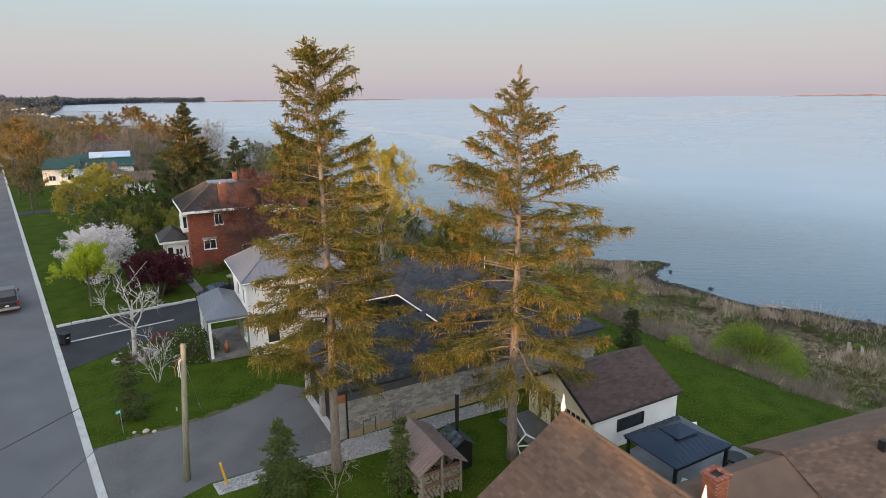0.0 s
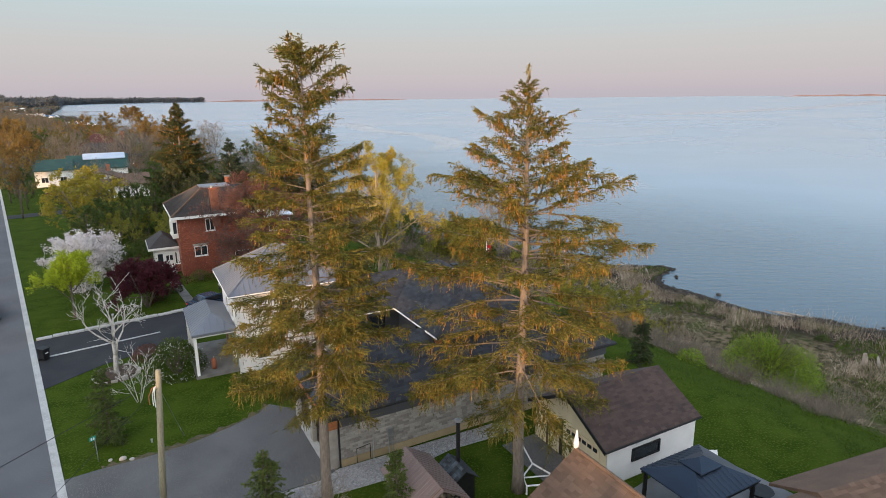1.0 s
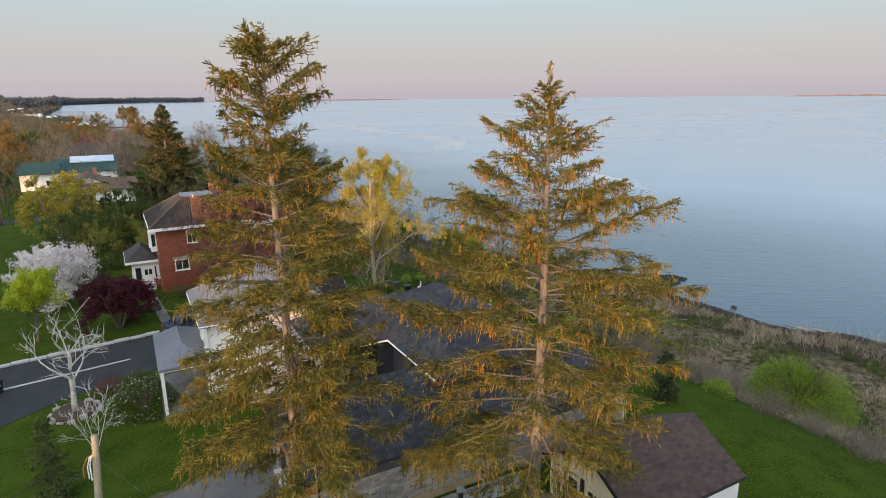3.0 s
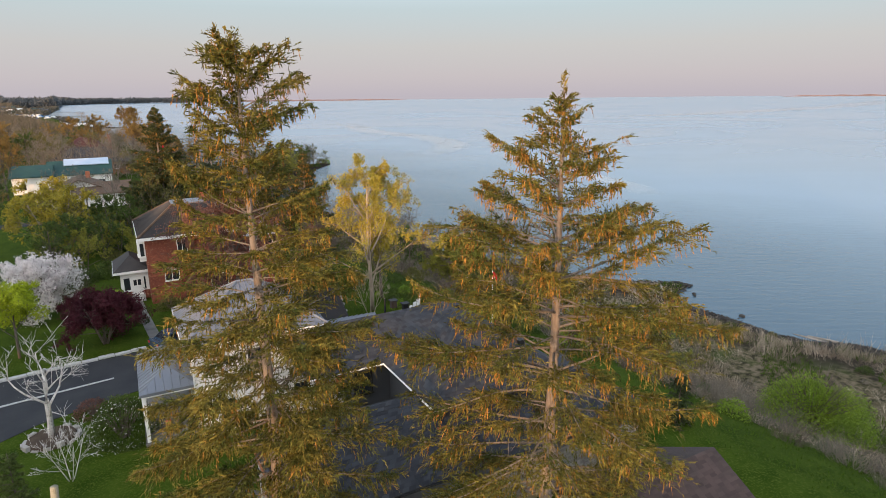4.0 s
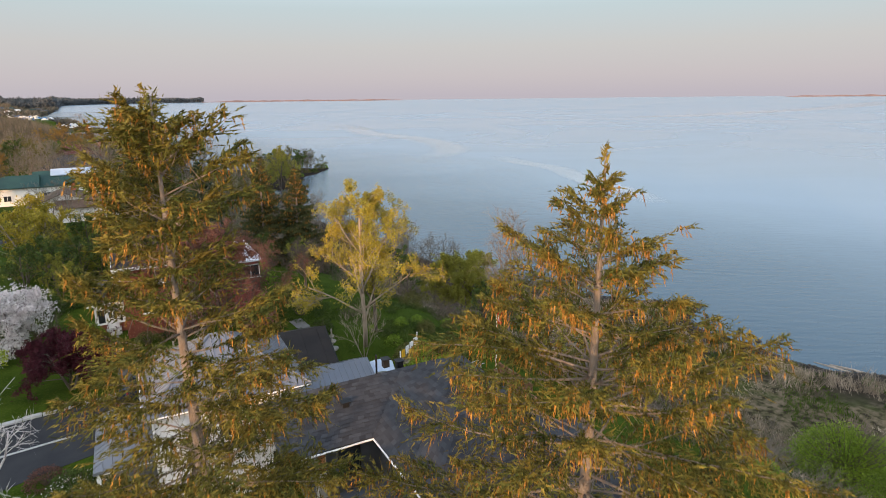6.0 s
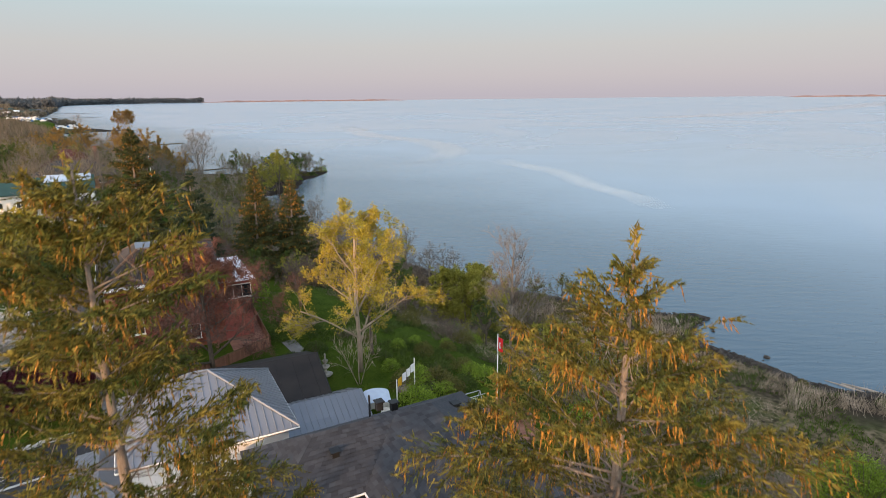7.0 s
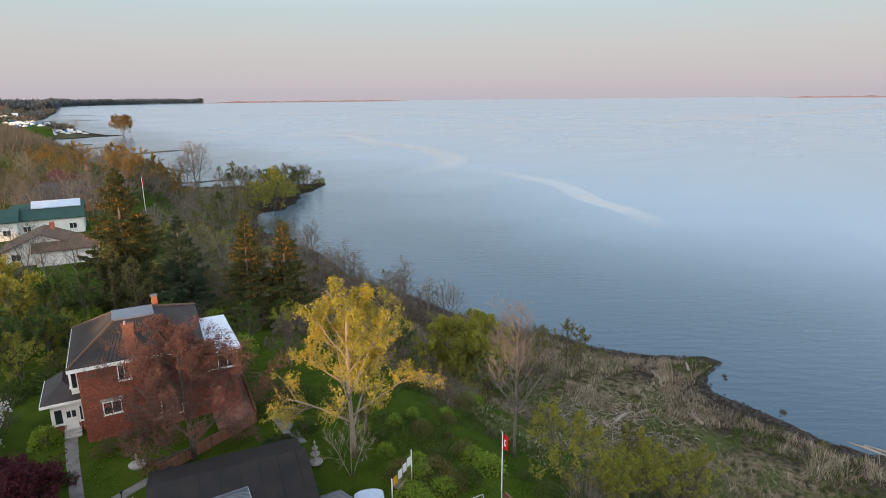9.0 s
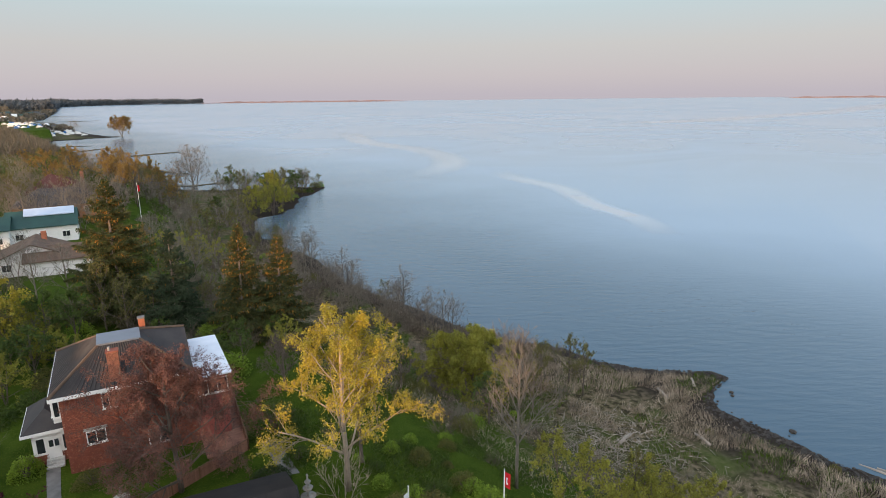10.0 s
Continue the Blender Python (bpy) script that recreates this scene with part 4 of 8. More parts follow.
def shingle_courses(corners, rows, rng, tab=0.33, lift=0.014, gap=0.01):
    """Rows of flat shingle strips on a plane. corners: eave left, eave right, ridge right, ridge left."""
    a, b, c, d = map(Vector, corners)
    nrm = (b - a).cross(d - a).normalized()
    g = Geo()
    for r in range(rows):
        k0, k1 = r / rows, (r + 1) / rows
        p0, p1, q0, q1 = a.lerp(d, k0), b.lerp(c, k0), a.lerp(d, k1), b.lerp(c, k1)
        n = max(1, int((p1 - p0).length / tab))
        off = rng.random()
        for i in range(n):
            s0, s1 = (i + gap) / n, (i + 1 - gap) / n
            h = nrm * lift * (0.6 + rng.random())
            g.face(p0.lerp(p1, s0) + h * 1.6, p0.lerp(p1, s1) + h * 1.6, q0.lerp(q1, s1) + h * 0.4, q0.lerp(q1, s0) + h * 0.4)
    return g


def gutter(name, parent, p, q, material=WHITE_PAINT, r=0.05):
    return part(name, Geo().tube([p, q], [r, r], 6), material, parent)


HR = -8.0
rng0 = np.random.default_rng(5)

# garage house: local x along its side wall towards the lake, local y along its front
GH = thing("garage_house", (12.1, 29.0, 0), HR, "modern grey brick house with charcoal shingle roofs and attached garage", "house")
part("garage_wall", Geo().box(0.05, 19.5, 0.05, 6.9, -0.3, 3.2), MORTAR, GH)
part("foundation", Geo().box(0.3, 19.6, -0.04, 0.05, -0.3, 0.42), CONCRETE_TAN, GH, "exposed tan concrete footing")
part("frieze", Geo().box(0.3, 19.6, -0.03, 0.05, 2.42, 3.2), SIDING_GREY, GH, "dark grey siding band")
part("garage_roof", hip_roof(-0.5, 20.0, -0.5, 7.6, 3.35, 5.6), SHINGLE_DARK, GH)
gutter("gutter", GH, (-0.5, -0.56, 3.28), (20.0, -0.56, 3.28), BLACK, 0.05)
part("fascia", Geo().box(-0.54, -0.5, -0.5, 7.6, 3.1, 3.34), CEDAR, GH, "cedar fascia")
part("cedar_corner", Geo().box(-0.42, 0.3, -0.08, 0.0, 2.42, 3.15), CEDAR, GH, "orange cedar corner box")
part("downspout", Geo().box(0.2, 0.28, -0.14, -0.06, 0.0, 3.2), BLACK, GH)
for v in (0.0, 3.1, 6.3):
    part("pillar", Geo().box(-0.3, 0.12, v, v + 0.5, -0.1, 2.45), STONE_PALE, GH, "pale stone pillar")
    part("wall_lamp", Geo().box(-0.42, -0.3, v + 0.17, v + 0.33, 1.75, 2.05), BLACK, GH)
part("beam", Geo().box(-0.3, 0.12, 0.0, 6.8, 2.45, 3.1), BLACK, GH)
for v in (0.5, 3.6):
    door = part("garage_door", Geo().box(-0.05, 0.04, v, v + 2.7, 0.02, 2.45), BLACK, GH, "black panelled garage door")
    for i in range(4):
        part("panel", Geo().box(-0.08, -0.05, v + 0.06, v + 2.64, 0.06 + i * 0.6, 0.58 + i * 0.6), BLACK, door)
part("apron", Geo().box(-0.5, -0.06, 0.5, 6.3, -0.05, 0.05), CONCRETE, GH, "concrete threshold")
part("meter_box", Geo().box(3.1, 3.4, -0.22, -0.02, 1.1, 1.6), STEEL, GH)
for u in (2.2, 3.15, 3.35):
    part("conduit", Geo().tube([(u, -0.1, 0.0), (u, -0.1, 1.2)], [0.03, 0.03], 6), STEEL, GH)
part("gas_pipe", Geo().tube([(1.2, -0.12, 0.0), (1.2, -0.12, 0.9), (2.0, -0.12, 1.0), (2.0, -0.12, 0.1)], [0.025] * 4, 6), BLACK, GH)
# upper floor
part("main_wall", Geo().box(4.8, 15.4, 8.6, 13.8, -0.5, 5.4), SIDING_GREY, GH, "dark grey siding wall")
part("wing_wall", Geo().box(7.9, 15.4, 2.3, 9.0, -0.3, 5.4), SIDING_GREY, GH, "dark grey siding wall")
part("main_roof", hip_roof(2.9, 14.0, 8.1, 14.3, 5.5, 7.25), SHINGLE_DARK, GH)
part("wing_roof", hip_roof(7.35, 16.1, 1.8, 14.2, 5.52, 8.0), SHINGLE_DARK, GH)
for nm, (x0, x1, y0, y1, z, zr), rows in (("garage", (-0.5, 20.0, -0.5, 7.6, 3.36, 5.61), 22), ("main", (2.9, 14.0, 8.1, 14.3, 5.51, 7.26), 16)):
    cc, ym = (y1 - y0) / 2, (y0 + y1) / 2
    part("shingle", shingle_courses([(x0, y0, z), (x1, y0, z), (x1 - cc, ym, zr), (x0 + cc, ym, zr)], rows, rng0), TAB_DARK, GH)
    part("shingle", shingle_courses([(x0, y1, z), (x0, y0, z), (x0 + cc, ym, zr), (x0 + cc, ym, zr)], rows, rng0), TAB_DARK, GH)
part("shingle", shingle_courses([(7.35, 14.2, 5.53), (7.35, 1.8, 5.53), (11.725, 6.175, 8.01), (11.725, 9.825, 8.01)], 22, rng0), TAB_DARK, GH)
part("shingle", shingle_courses([(7.35, 1.8, 5.53), (16.1, 1.8, 5.53), (11.725, 6.175, 8.01), (11.725, 6.175, 8.01)], 22, rng0), TAB_DARK, GH)
part("stone_corner", Geo().box(4.5, 4.95, 8.4, 8.9, 2.5, 5.3), STONE_PALE, GH, "pale stone corner pier")
part("cedar_pier", Geo().box(4.55, 4.9, 8.34, 8.4, 4.2, 5.3), CEDAR, GH, "cedar trim")
gutter("gutter", GH, (2.9, 8.05, 5.42), (7.4, 8.05, 5.42))
gutter("gutter", GH, (7.3, 8.05, 5.44), (7.3, 1.8, 5.44))
part("cedar_box", Geo().box(7.5, 7.9, 2.2, 3.6, 3.2, 5.2), CEDAR, GH, "orange cedar cladding panel")
part("cedar_box", Geo().box(7.4, 7.9, 1.6, 2.1, 3.0, 4.6), CEDAR, GH, "orange cedar cladding panel")
part("cream_corner", Geo().box(7.3, 7.45, 2.1, 2.25, 3.1, 4.8), CREAM, GH)
window(GH, "-y", 8.58, 6.2, 4.3, 1.0, 1.2, BLACK)
window(GH, "-x", 7.88, 5.2, 4.4, 0.9, 1.1, BLACK)
for u, v, z in ((6.6, 10.0, 6.55), (10.6, 12.0, 7.1), (13.6, 10.6, 6.9), (14.6, 9.2, 6.3), (14.0, 4.0, 6.8), (9.6, 11.6, 7.6)):
    part("roof_vent", Geo().box(u - 0.17, u + 0.17, v - 0.17, v + 0.17, z - 0.25, z + 0.2).box(u - 0.24, u + 0.24, v - 0.24, v + 0.24, z + 0.2, z + 0.26), BLACK, GH)
part("vent_pipe", Geo().tube([(9.6, 13.0, 6.0), (9.6, 13.0, 7.5)], [0.06, 0.06], 8), BLACK, GH)

# white house
WH = thing("white_house", (11.4, 43.45, 0), -9.0, "white-sided two-storey house with grey standing-seam metal hip roof", "house")
part("wall", Geo().box(0.5, 8.2, 0.5, 7.3, -0.2, 6.1), SIDING_WHITE, WH)
part("siding", lap_siding(0.5, 8.2, 0.5, 7.3, 0.3, 6.1), SIDING_WHITE, WH, "lapped white siding boards")
apx = (4.35, 3.9, 8.65)
part("roof", hip_roof(0, 8.7, 0, 7.8, 6.2, 8.65, 3.9), METAL_GREY, WH)
for i in range(1, 22):
    u = 8.7 * i / 22
    h = min(u, 8.7 - u) / 3.9
    k = min(h, 1.0)
    part("seam", Geo().tube([(u, 0.0, 6.23), (u, 3.9 * k, 6.23 + 2.45 * k)], [0.028, 0.028], 4), METAL_GREY, WH)
for i in range(1, 20):
    v = 7.8 * i / 20
    k = min(v, 7.8 - v) / 3.9
    for u0, sgn in ((0.0, 1), (8.7, -1)):
        part("seam", Geo().tube([(u0, v, 6.23), (u0 + sgn * 3.9 * k, v, 6.23 + 2.45 * k)], [0.028, 0.028], 4), METAL_GREY, WH)
for p, q in (((0, 0, 6.23), (3.9, 3.9, 8.7)), ((8.7, 0, 6.23), (4.8, 3.9, 8.7)), ((0, 7.8, 6.23), (3.9, 3.9, 8.7)), ((8.7, 7.8, 6.23), (4.8, 3.9, 8.7)), ((3.9, 3.9, 8.7), (4.8, 3.9, 8.7))):
    part("hip_cap", Geo().tube([p, q], [0.07, 0.07], 6), METAL_GREY, WH)
for p, q in (((0, 0, 6.12), (8.7, 0, 6.12)), ((0, 0, 6.12), (0, 7.8, 6.12)), ((8.7, 0, 6.12), (8.7, 7.8, 6.12))):
    gutter("gutter", WH, p, q)
part("downspout", Geo().box(0.38, 0.48, 0.38, 0.48, 0.0, 6.1), WHITE_PAINT, WH)
part("porch_roof", hip_roof(-2.6, 0.6, 1.0, 7.6, 3.4, 4.4), METAL_GREY, WH)
for i in range(1, 15):
    v = 1.0 + 6.6 * i / 15
    k = min(v - 1.0, 7.6 - v, 1.6) / 1.6
    part("porch_seam", Geo().tube([(-2.6, v, 3.43), (-2.6 + 1.6 * k, v, 3.43 + 1.0 * k)], [0.022, 0.022], 4), METAL_GREY, WH)
for i in range(1, 7):
    u = -2.6 + 3.2 * i / 7
    k = min(u + 2.6, 0.6 - u, 1.6) / 1.6
    part("porch_seam", Geo().tube([(u, 1.0, 3.43), (u, 1.0 + 1.6 * k, 3.43 + 1.0 * k)], [0.022, 0.022], 4), METAL_GREY, WH)
part("porch_beam", Geo().box(-2.5, 0.5, 1.1, 1.3, 3.1, 3.38).box(-2.5, -2.3, 1.3, 7.5, 3.1, 3.38), WHITE_PAINT, WH)
for v in (1.1, 4.2, 7.3):
    part("porch_post", Geo().box(-2.5, -2.3, v, v + 0.2, 0.0, 3.1), WHITE_PAINT, WH, "white porch post")
part("porch_floor", Geo().box(-2.6, 0.42, 1.0, 7.6, -0.1, 0.2), PATH_GREY, WH)
part("porch_wall", Geo().box(0.4, 0.46, 1.35, 7.25, 0.2, 3.3), mat("sage_green_boards", (0.2, 0.25, 0.22), (0.16, 0.2, 0.18), 1.0, 0.7), WH, "sage green boarded porch wall")
window(WH, "-x", 0.39, 2.3, 1.6, 0.8, 1.3, bars=0)
window(WH, "-x", 0.48, 4.5, 4.6, 0.8, 1.3, bars=0)
window(WH, "-x", 0.48, 2.0, 4.6, 0.7, 1.3, bars=0)
for u, z in ((2.2, 1.6), (4.1, 4.6), (6.8, 1.6)):
    window(WH, "-y", 0.48, u, z, 0.9, 1.3, bars=0)
part("door", Geo().box(0.36, 0.4, 5.6, 6.5, 0.2, 2.3), WOOD_BROWN, WH, "brown panelled front door")
gc = thing("gas_bottle", (10.5, 45.6, 0.2), 0, "small pinkish gas bottle on the porch floor", "bottle")
part("tank", Geo().tube([(0, 0, 0), (0, 0, 0.7), (0, 0, 0.85)], [0.18, 0.18, 0.08], 12), BRICK_CHIM, gc, smooth=True)
part("valve", Geo().tube([(0, 0, 0.85), (0, 0, 0.97)], [0.04, 0.04], 8), STEEL, gc)

# red brick house
RH = thing("red_house", (14.4, 72.2, 0), HR, "two-storey red brick house with dark tile hip roof", "house")
part("wall", Geo().box(0.6, 10.4, 0.6, 9.9, -0.2, 6.9), MORTAR_RED, RH)
rb = np.random.default_rng(8)
bricks = Geo()
shared = [Geo().box(0, 0.24 * k, -0.035, 0.0, 0, 0.085).mesh("brick", BRICK_RED) for k in (0.9, 1.0, 1.08)]
count = 0
for r in range(60):
    z = 0.3 + r * 0.11
    u = 0.62 + (0.13 if r % 2 else 0)
    while u < 10.1:
        if 22 < r < 44 and 0.7 < u < 4.2 and count < 290 and rb.random() < 0.75:
            piece("brick", shared[rb.integers(3)], RH, (u, 0.6 - 0.008 * rb.random(), z))
            count += 1
        elif rb.random() < 0.85:
            d = 0.012 + 0.03 * rb.random()
            bricks.box(u, u + 0.23, 0.6 - d, 0.61, z, z + 0.085)
        u += 0.265
tagged(part("brickwork", bricks, BRICK_RED, RH), kind="stuff")
c0, c1, c2, c3 = (3.7, 2.7, 9.7), (6.8, 2.7, 9.7), (6.8, 5.2, 9.7), (3.7, 5.2, 9.7)
e0, e1, e2 = (10.5, 0, 7.0), (10.5, 5.0, 9.3), (10.5, 10.5, 7.0)
g = Geo()
g.face((0, 0, 7.0), e0, c1, c0).face(e0, e1, c2, c1).face(e2, (0, 10.5, 7.0), c3, c2).face(e2, c2, e1).face((0, 10.5, 7.0), (0, 0, 7.0), c0, c3)
g.box(0, 10.5, 0, 10.5, 6.8, 6.998)
part("roof", g, ROOF_TILE, RH, "dark pantile roof")
part("gable", Geo().face((10.3, 0.3, 6.9), (10.3, 10.2, 6.9), (10.3, 5.0, 9.05)), MORTAR_RED, RH)
part("roof_deck", Geo().box(3.6, 6.9, 2.6, 5.3, 9.68, 9.82), METAL_GREY, RH, "grey flat metal cap of the roof")
for p, q in (((0, 0, 7.05), c0), (e0, c1), ((0, 10.5, 7.05), c3), (e1, c2)):
    part("hip_tile", Geo().tube([p, q], [0.13, 0.13], 6), mat("brown_hip_tiles", (0.13, 0.085, 0.055), (0.1, 0.065, 0.045), 2.0, 0.8), RH, "brown ridge tiles")
for i in range(1, 30):
    k = i / 30
    a, b = Vector((10.5 * k, 0, 7.03)), Vector((3.7 + 3.1 * min(max((10.5 * k - 1.8) / 7.0, 0), 1), 2.7, 9.73))
    part("tile_rib", Geo().tube([tuple(a), tuple(b)], [0.045, 0.045], 4), ROOF_TILE, RH)
for i in range(1, 22):
    k = i / 22
    a, b = Vector((0, 10.5 * k, 7.03)), Vector((3.7, 2.7 + 2.5 * k, 9.73))
    part("tile_rib", Geo().tube([tuple(a), tuple(b)], [0.045, 0.045], 4), ROOF_TILE, RH)
part("soffit", Geo().box(-0.03, 10.5, -0.05, 0.0, 6.72, 7.02).box(-0.05, 0.0, 0.0, 10.5, 6.72, 7.02), WHITE_PAINT, RH, "white fascia")
ch = part("chimney", Geo().box(4.3, 5.15, 0.3, 1.0, 5.5, 9.8), mat("brown_brick", (0.19, 0.08, 0.055), (0.13, 0.055, 0.04), 3.0, 0.9, fine=5, c3=(0.25, 0.13, 0.09)), RH, "brick chimney on the front slope")
part("chimney_cap", Geo().box(4.25, 5.2, 0.25, 1.05, 9.8, 9.9), MORTAR_RED, ch)
part("flue", Geo().tube([(4.55, 0.6, 9.9), (4.55, 0.6, 10.2)], [0.1, 0.1], 8), STEEL, ch)
ch = part("chimney", Geo().box(6.9, 7.4, 5.5, 6.0, 8.5, 10.45), BRICK_CHIM, RH, "slim orange brick chimney")
part("chimney_cap", Geo().box(6.85, 7.45, 5.45, 6.05, 10.45, 10.58), PATH_GREY, ch)
window(RH, "-y", 0.58, 4.0, 5.75, 0.85, 1.25)
window(RH, "-y", 0.58, 2.75, 2.8, 1.25, 1.0)
window(RH, "-y", 0.58, 7.3, 1.6, 1.6, 1.3)
part("lintel", Geo().box(1.9, 3.6, 0.5, 0.62, 3.42, 3.66), STONE_PALE, RH, "pale stone lintel")
bay = part("bay", Geo().box(0.0, 0.6, 1.2, 3.2, 4.4, 6.8), WHITE_PAINT, RH, "white upper bay window")
window(bay, "-x", -0.02, 2.2, 5.6, 1.3, 1.3)
window(bay, "-y", 1.18, 0.3, 5.6, 0.35, 1.3, bars=0)
po = part("porch", Geo().box(-2.0, 0.6, 3.2, 7.8, -0.2, 0.9), MORTAR_RED, RH, "enclosed white front porch")
part("porch_roof", hip_roof(-2.6, 0.8, 2.7, 8.3, 3.15, 4.5), ROOF_TILE, po, "dark tile porch roof")
part("porch_fascia", Geo().box(-2.62, 0.6, 2.66, 2.7, 2.92, 3.17).box(-2.64, -2.6, 2.66, 8.3, 2.92, 3.17), WHITE_PAINT, po)
part("porch_frame", Geo().box(-2.0, -1.8, 3.2, 3.4, 0.9, 2.72).box(0.3, 0.6, 3.2, 3.4, 0.9, 2.72).box(-2.0, -1.8, 7.6, 7.8, 0.9, 2.72).box(-2.0, 0.6, 3.2, 3.3, 2.4, 2.97).box(-2.0, -1.9, 3.2, 7.8, 2.4, 2.97).box(-0.05, 0.1, 3.2, 3.4, 0.2, 2.5).box(-1.15, -1.0, 3.2, 3.4, 0.2, 2.5), WHITE_PAINT, po)
window(po, "-y", 3.24, -1.45, 1.7, 0.55, 1.3, bars=0)
window(po, "-y", 3.24, 0.2 + 0.16, 1.7, 0.42, 1.3, bars=0)
for v in (4.2, 5.5, 6.8):
    window(po, "-x", -1.95, v, 1.7, 1.0, 1.3, bars=0)
dr = part("porch_door", Geo().box(-1.0, -0.05, 3.14, 3.24, 0.25, 2.4), WHITE_PAINT, po, "white front door with small panes")
for i in range(2):
    part("pane", Geo().box(-0.85 + 0.4 * i, -0.55 + 0.4 * i, 3.12, 3.14, 1.5, 2.1), DARK_GLASS, dr)
part("porch_core", Geo().box(-1.9, 0.6, 3.5, 7.7, 0.9, 2.8), DARK_GLASS, po)
for i in range(3):
    part("step", Geo().box(-1.2, 0.1, 2.2 + 0.33 * i, 3.2, -0.1, 0.12 + 0.17 * i), CONCRETE, po)
sr = part("sunroom", Geo().box(10.4, 13.1, 0.7, 9.5, -0.2, 5.95), mat("red_painted_wall", (0.34, 0.1, 0.08), (0.28, 0.085, 0.07), 0.8, 0.8), RH, "red-walled sunroom extension")
part("sunroom_roof", Geo().slab([(10.1, 0.2, 6.1), (13.55, 0.2, 6.1), (13.55, 9.8, 6.1), (10.1, 9.8, 6.1)], 0.14), WHITE_ROOF, sr, "flat white membrane roof")
window(sr, "-y", 0.68, 11.9, 4.9, 2.4, 1.2, bars=2)
window(sr, "+x", 13.12, 3.0, 4.9, 2.6, 1.2, bars=2)

# low timber terrace of the red house with a board fence round it
DK = thing("deck", (14.4, 72.2, 0), HR, "low reddish timber terrace enclosed by a board fence", "deck")
v = -2.9
while v < 9.4:
    right = 13.84 + (v + 2.9) * 0.045
    left = 10.5 if v < 0.5 else 13.15
    if right - left > 0.3:
        part("deck_board", Geo().box(left, right - 0.05, v, v + 0.185, 0.16, 0.2), WOOD_DECK, DK)
    v += 0.195
part("joist", Geo().box(10.6, 13.5, -2.8, -2.7, -0.1, 0.16).box(10.6, 13.5, 0.3, 0.4, -0.1, 0.16).box(13.3, 13.9, 4.0, 4.1, -0.1, 0.16), WOOD_BROWN, DK)
sl = Geo().box(-0.065, 0.065, -0.015, 0.015, 0, 1.0).mesh("slat", WOOD_DECK)
rail = [Vector((5.4, -7.45, 0)), Vector((13.84, -2.9, 0)), Vector((14.4, 9.5, 0))]
for p, q in zip(rail, rail[1:]):
    d = q - p
    ang = math.degrees(math.atan2(d.y, d.x))
    for i in range(int(d.length / 0.15)):
        o = p + d.normalized() * (0.15 * i + 0.1)
        piece("slat", sl, DK, (o.x, o.y, -0.05), ang)
    for i in range(int(d.length / 2.2) + 1):
        o = p + d * i / max(1, int(d.length / 2.2))
        part("post", Geo().box(o.x - 0.06, o.x + 0.06, o.y - 0.06, o.y + 0.06, -0.2, 1.08), WOOD_BROWN, DK)
    part("rail", Geo().tube([(p.x, p.y, 1.0), (q.x, q.y, 1.0)], [0.06, 0.06], 4), WOOD_BROWN, DK)

# black-roofed garage
BG = thing("black_roof_garage", (21.9, 56.0, 0), -12, "low garage under a black felt gable roof", "garage")
part("wall", gable_wall(-4.7, 4.7, -3.6, 3.6, 2.3, 3.6), WOOD_BROWN, BG)
part("roof", gable_roof(-5.1, 5.1, -4.3, 4.3, 2.35, 3.95), ROOF_BLACK, BG)
part("barge_board", Geo().slab([(5.1, -4.3, 2.38), (5.18, -4.3, 2.38), (5.18, 0, 3.99), (5.1, 0, 3.99)], 0.2), BLACK, BG)
for i in range(8):
    part("felt_seam", Geo().tube([(-5.1 + 1.27 * (i + 0.5), -4.3, 2.36), (-5.1 + 1.27 * (i + 0.5), 0, 3.96)], [0.015, 0.015], 4), ROOF_BLACK, BG)

# metal-roofed garage wing
MG = thing("metal_roof_garage", (24.3, 49.5, -0.2), -10, "grey metal-roofed garage wing with open bay", "garage")
part("wall", gable_wall(-2.9, 2.9, -2.3, 2.3, 2.1, 3.15), SIDING_WHITE, MG)
part("roof", gable_roof(-3.2, 3.2, -2.8, 2.8, 2.15, 3.4), METAL_GREY, MG)
for i in range(15):
    u = -3.2 + 6.4 * (i + 0.5) / 15
    part("seam", Geo().tube([(u, -2.8, 2.18), (u, 0, 3.43)], [0.025, 0.025], 4), METAL_GREY, MG)
    part("seam", Geo().tube([(u, 2.8, 2.18), (u, 0, 3.43)], [0.025, 0.025], 4), METAL_GREY, MG)
gutter("gutter", MG, (-3.2, -2.84, 2.08), (3.2, -2.84, 2.08))
# black panel stands in for the shade inside the garage's open bay
part("open_bay", Geo().box(-0.6, 0.9, -2.36, -2.28, 0.1, 1.85), BLACK, MG, "dark open doorway")
window(MG, "-y", -2.32, 2.0, 1.2, 0.7, 0.9)
LT = thing("lean_to", (22.3, 45.9, -0.1), -10, "small lean-to with grey metal roof", "shed")
part("wall", Geo().box(-1.6, 1.5, -1.0, 1.6, 0, 2.0), SIDING_WHITE, LT)
part("roof", Geo().slab([(-1.8, -1.4, 2.1), (1.7, -1.4, 2.1), (1.7, 1.8, 2.9), (-1.8, 1.8, 2.9)], 0.1), METAL_GREY, LT)
for i in range(9):
    u = -1.7 + 3.3 * i / 8
    part("seam", Geo().tube([(u, -1.4, 2.13), (u, 1.8, 2.93)], [0.02, 0.02], 4), METAL_GREY, LT)

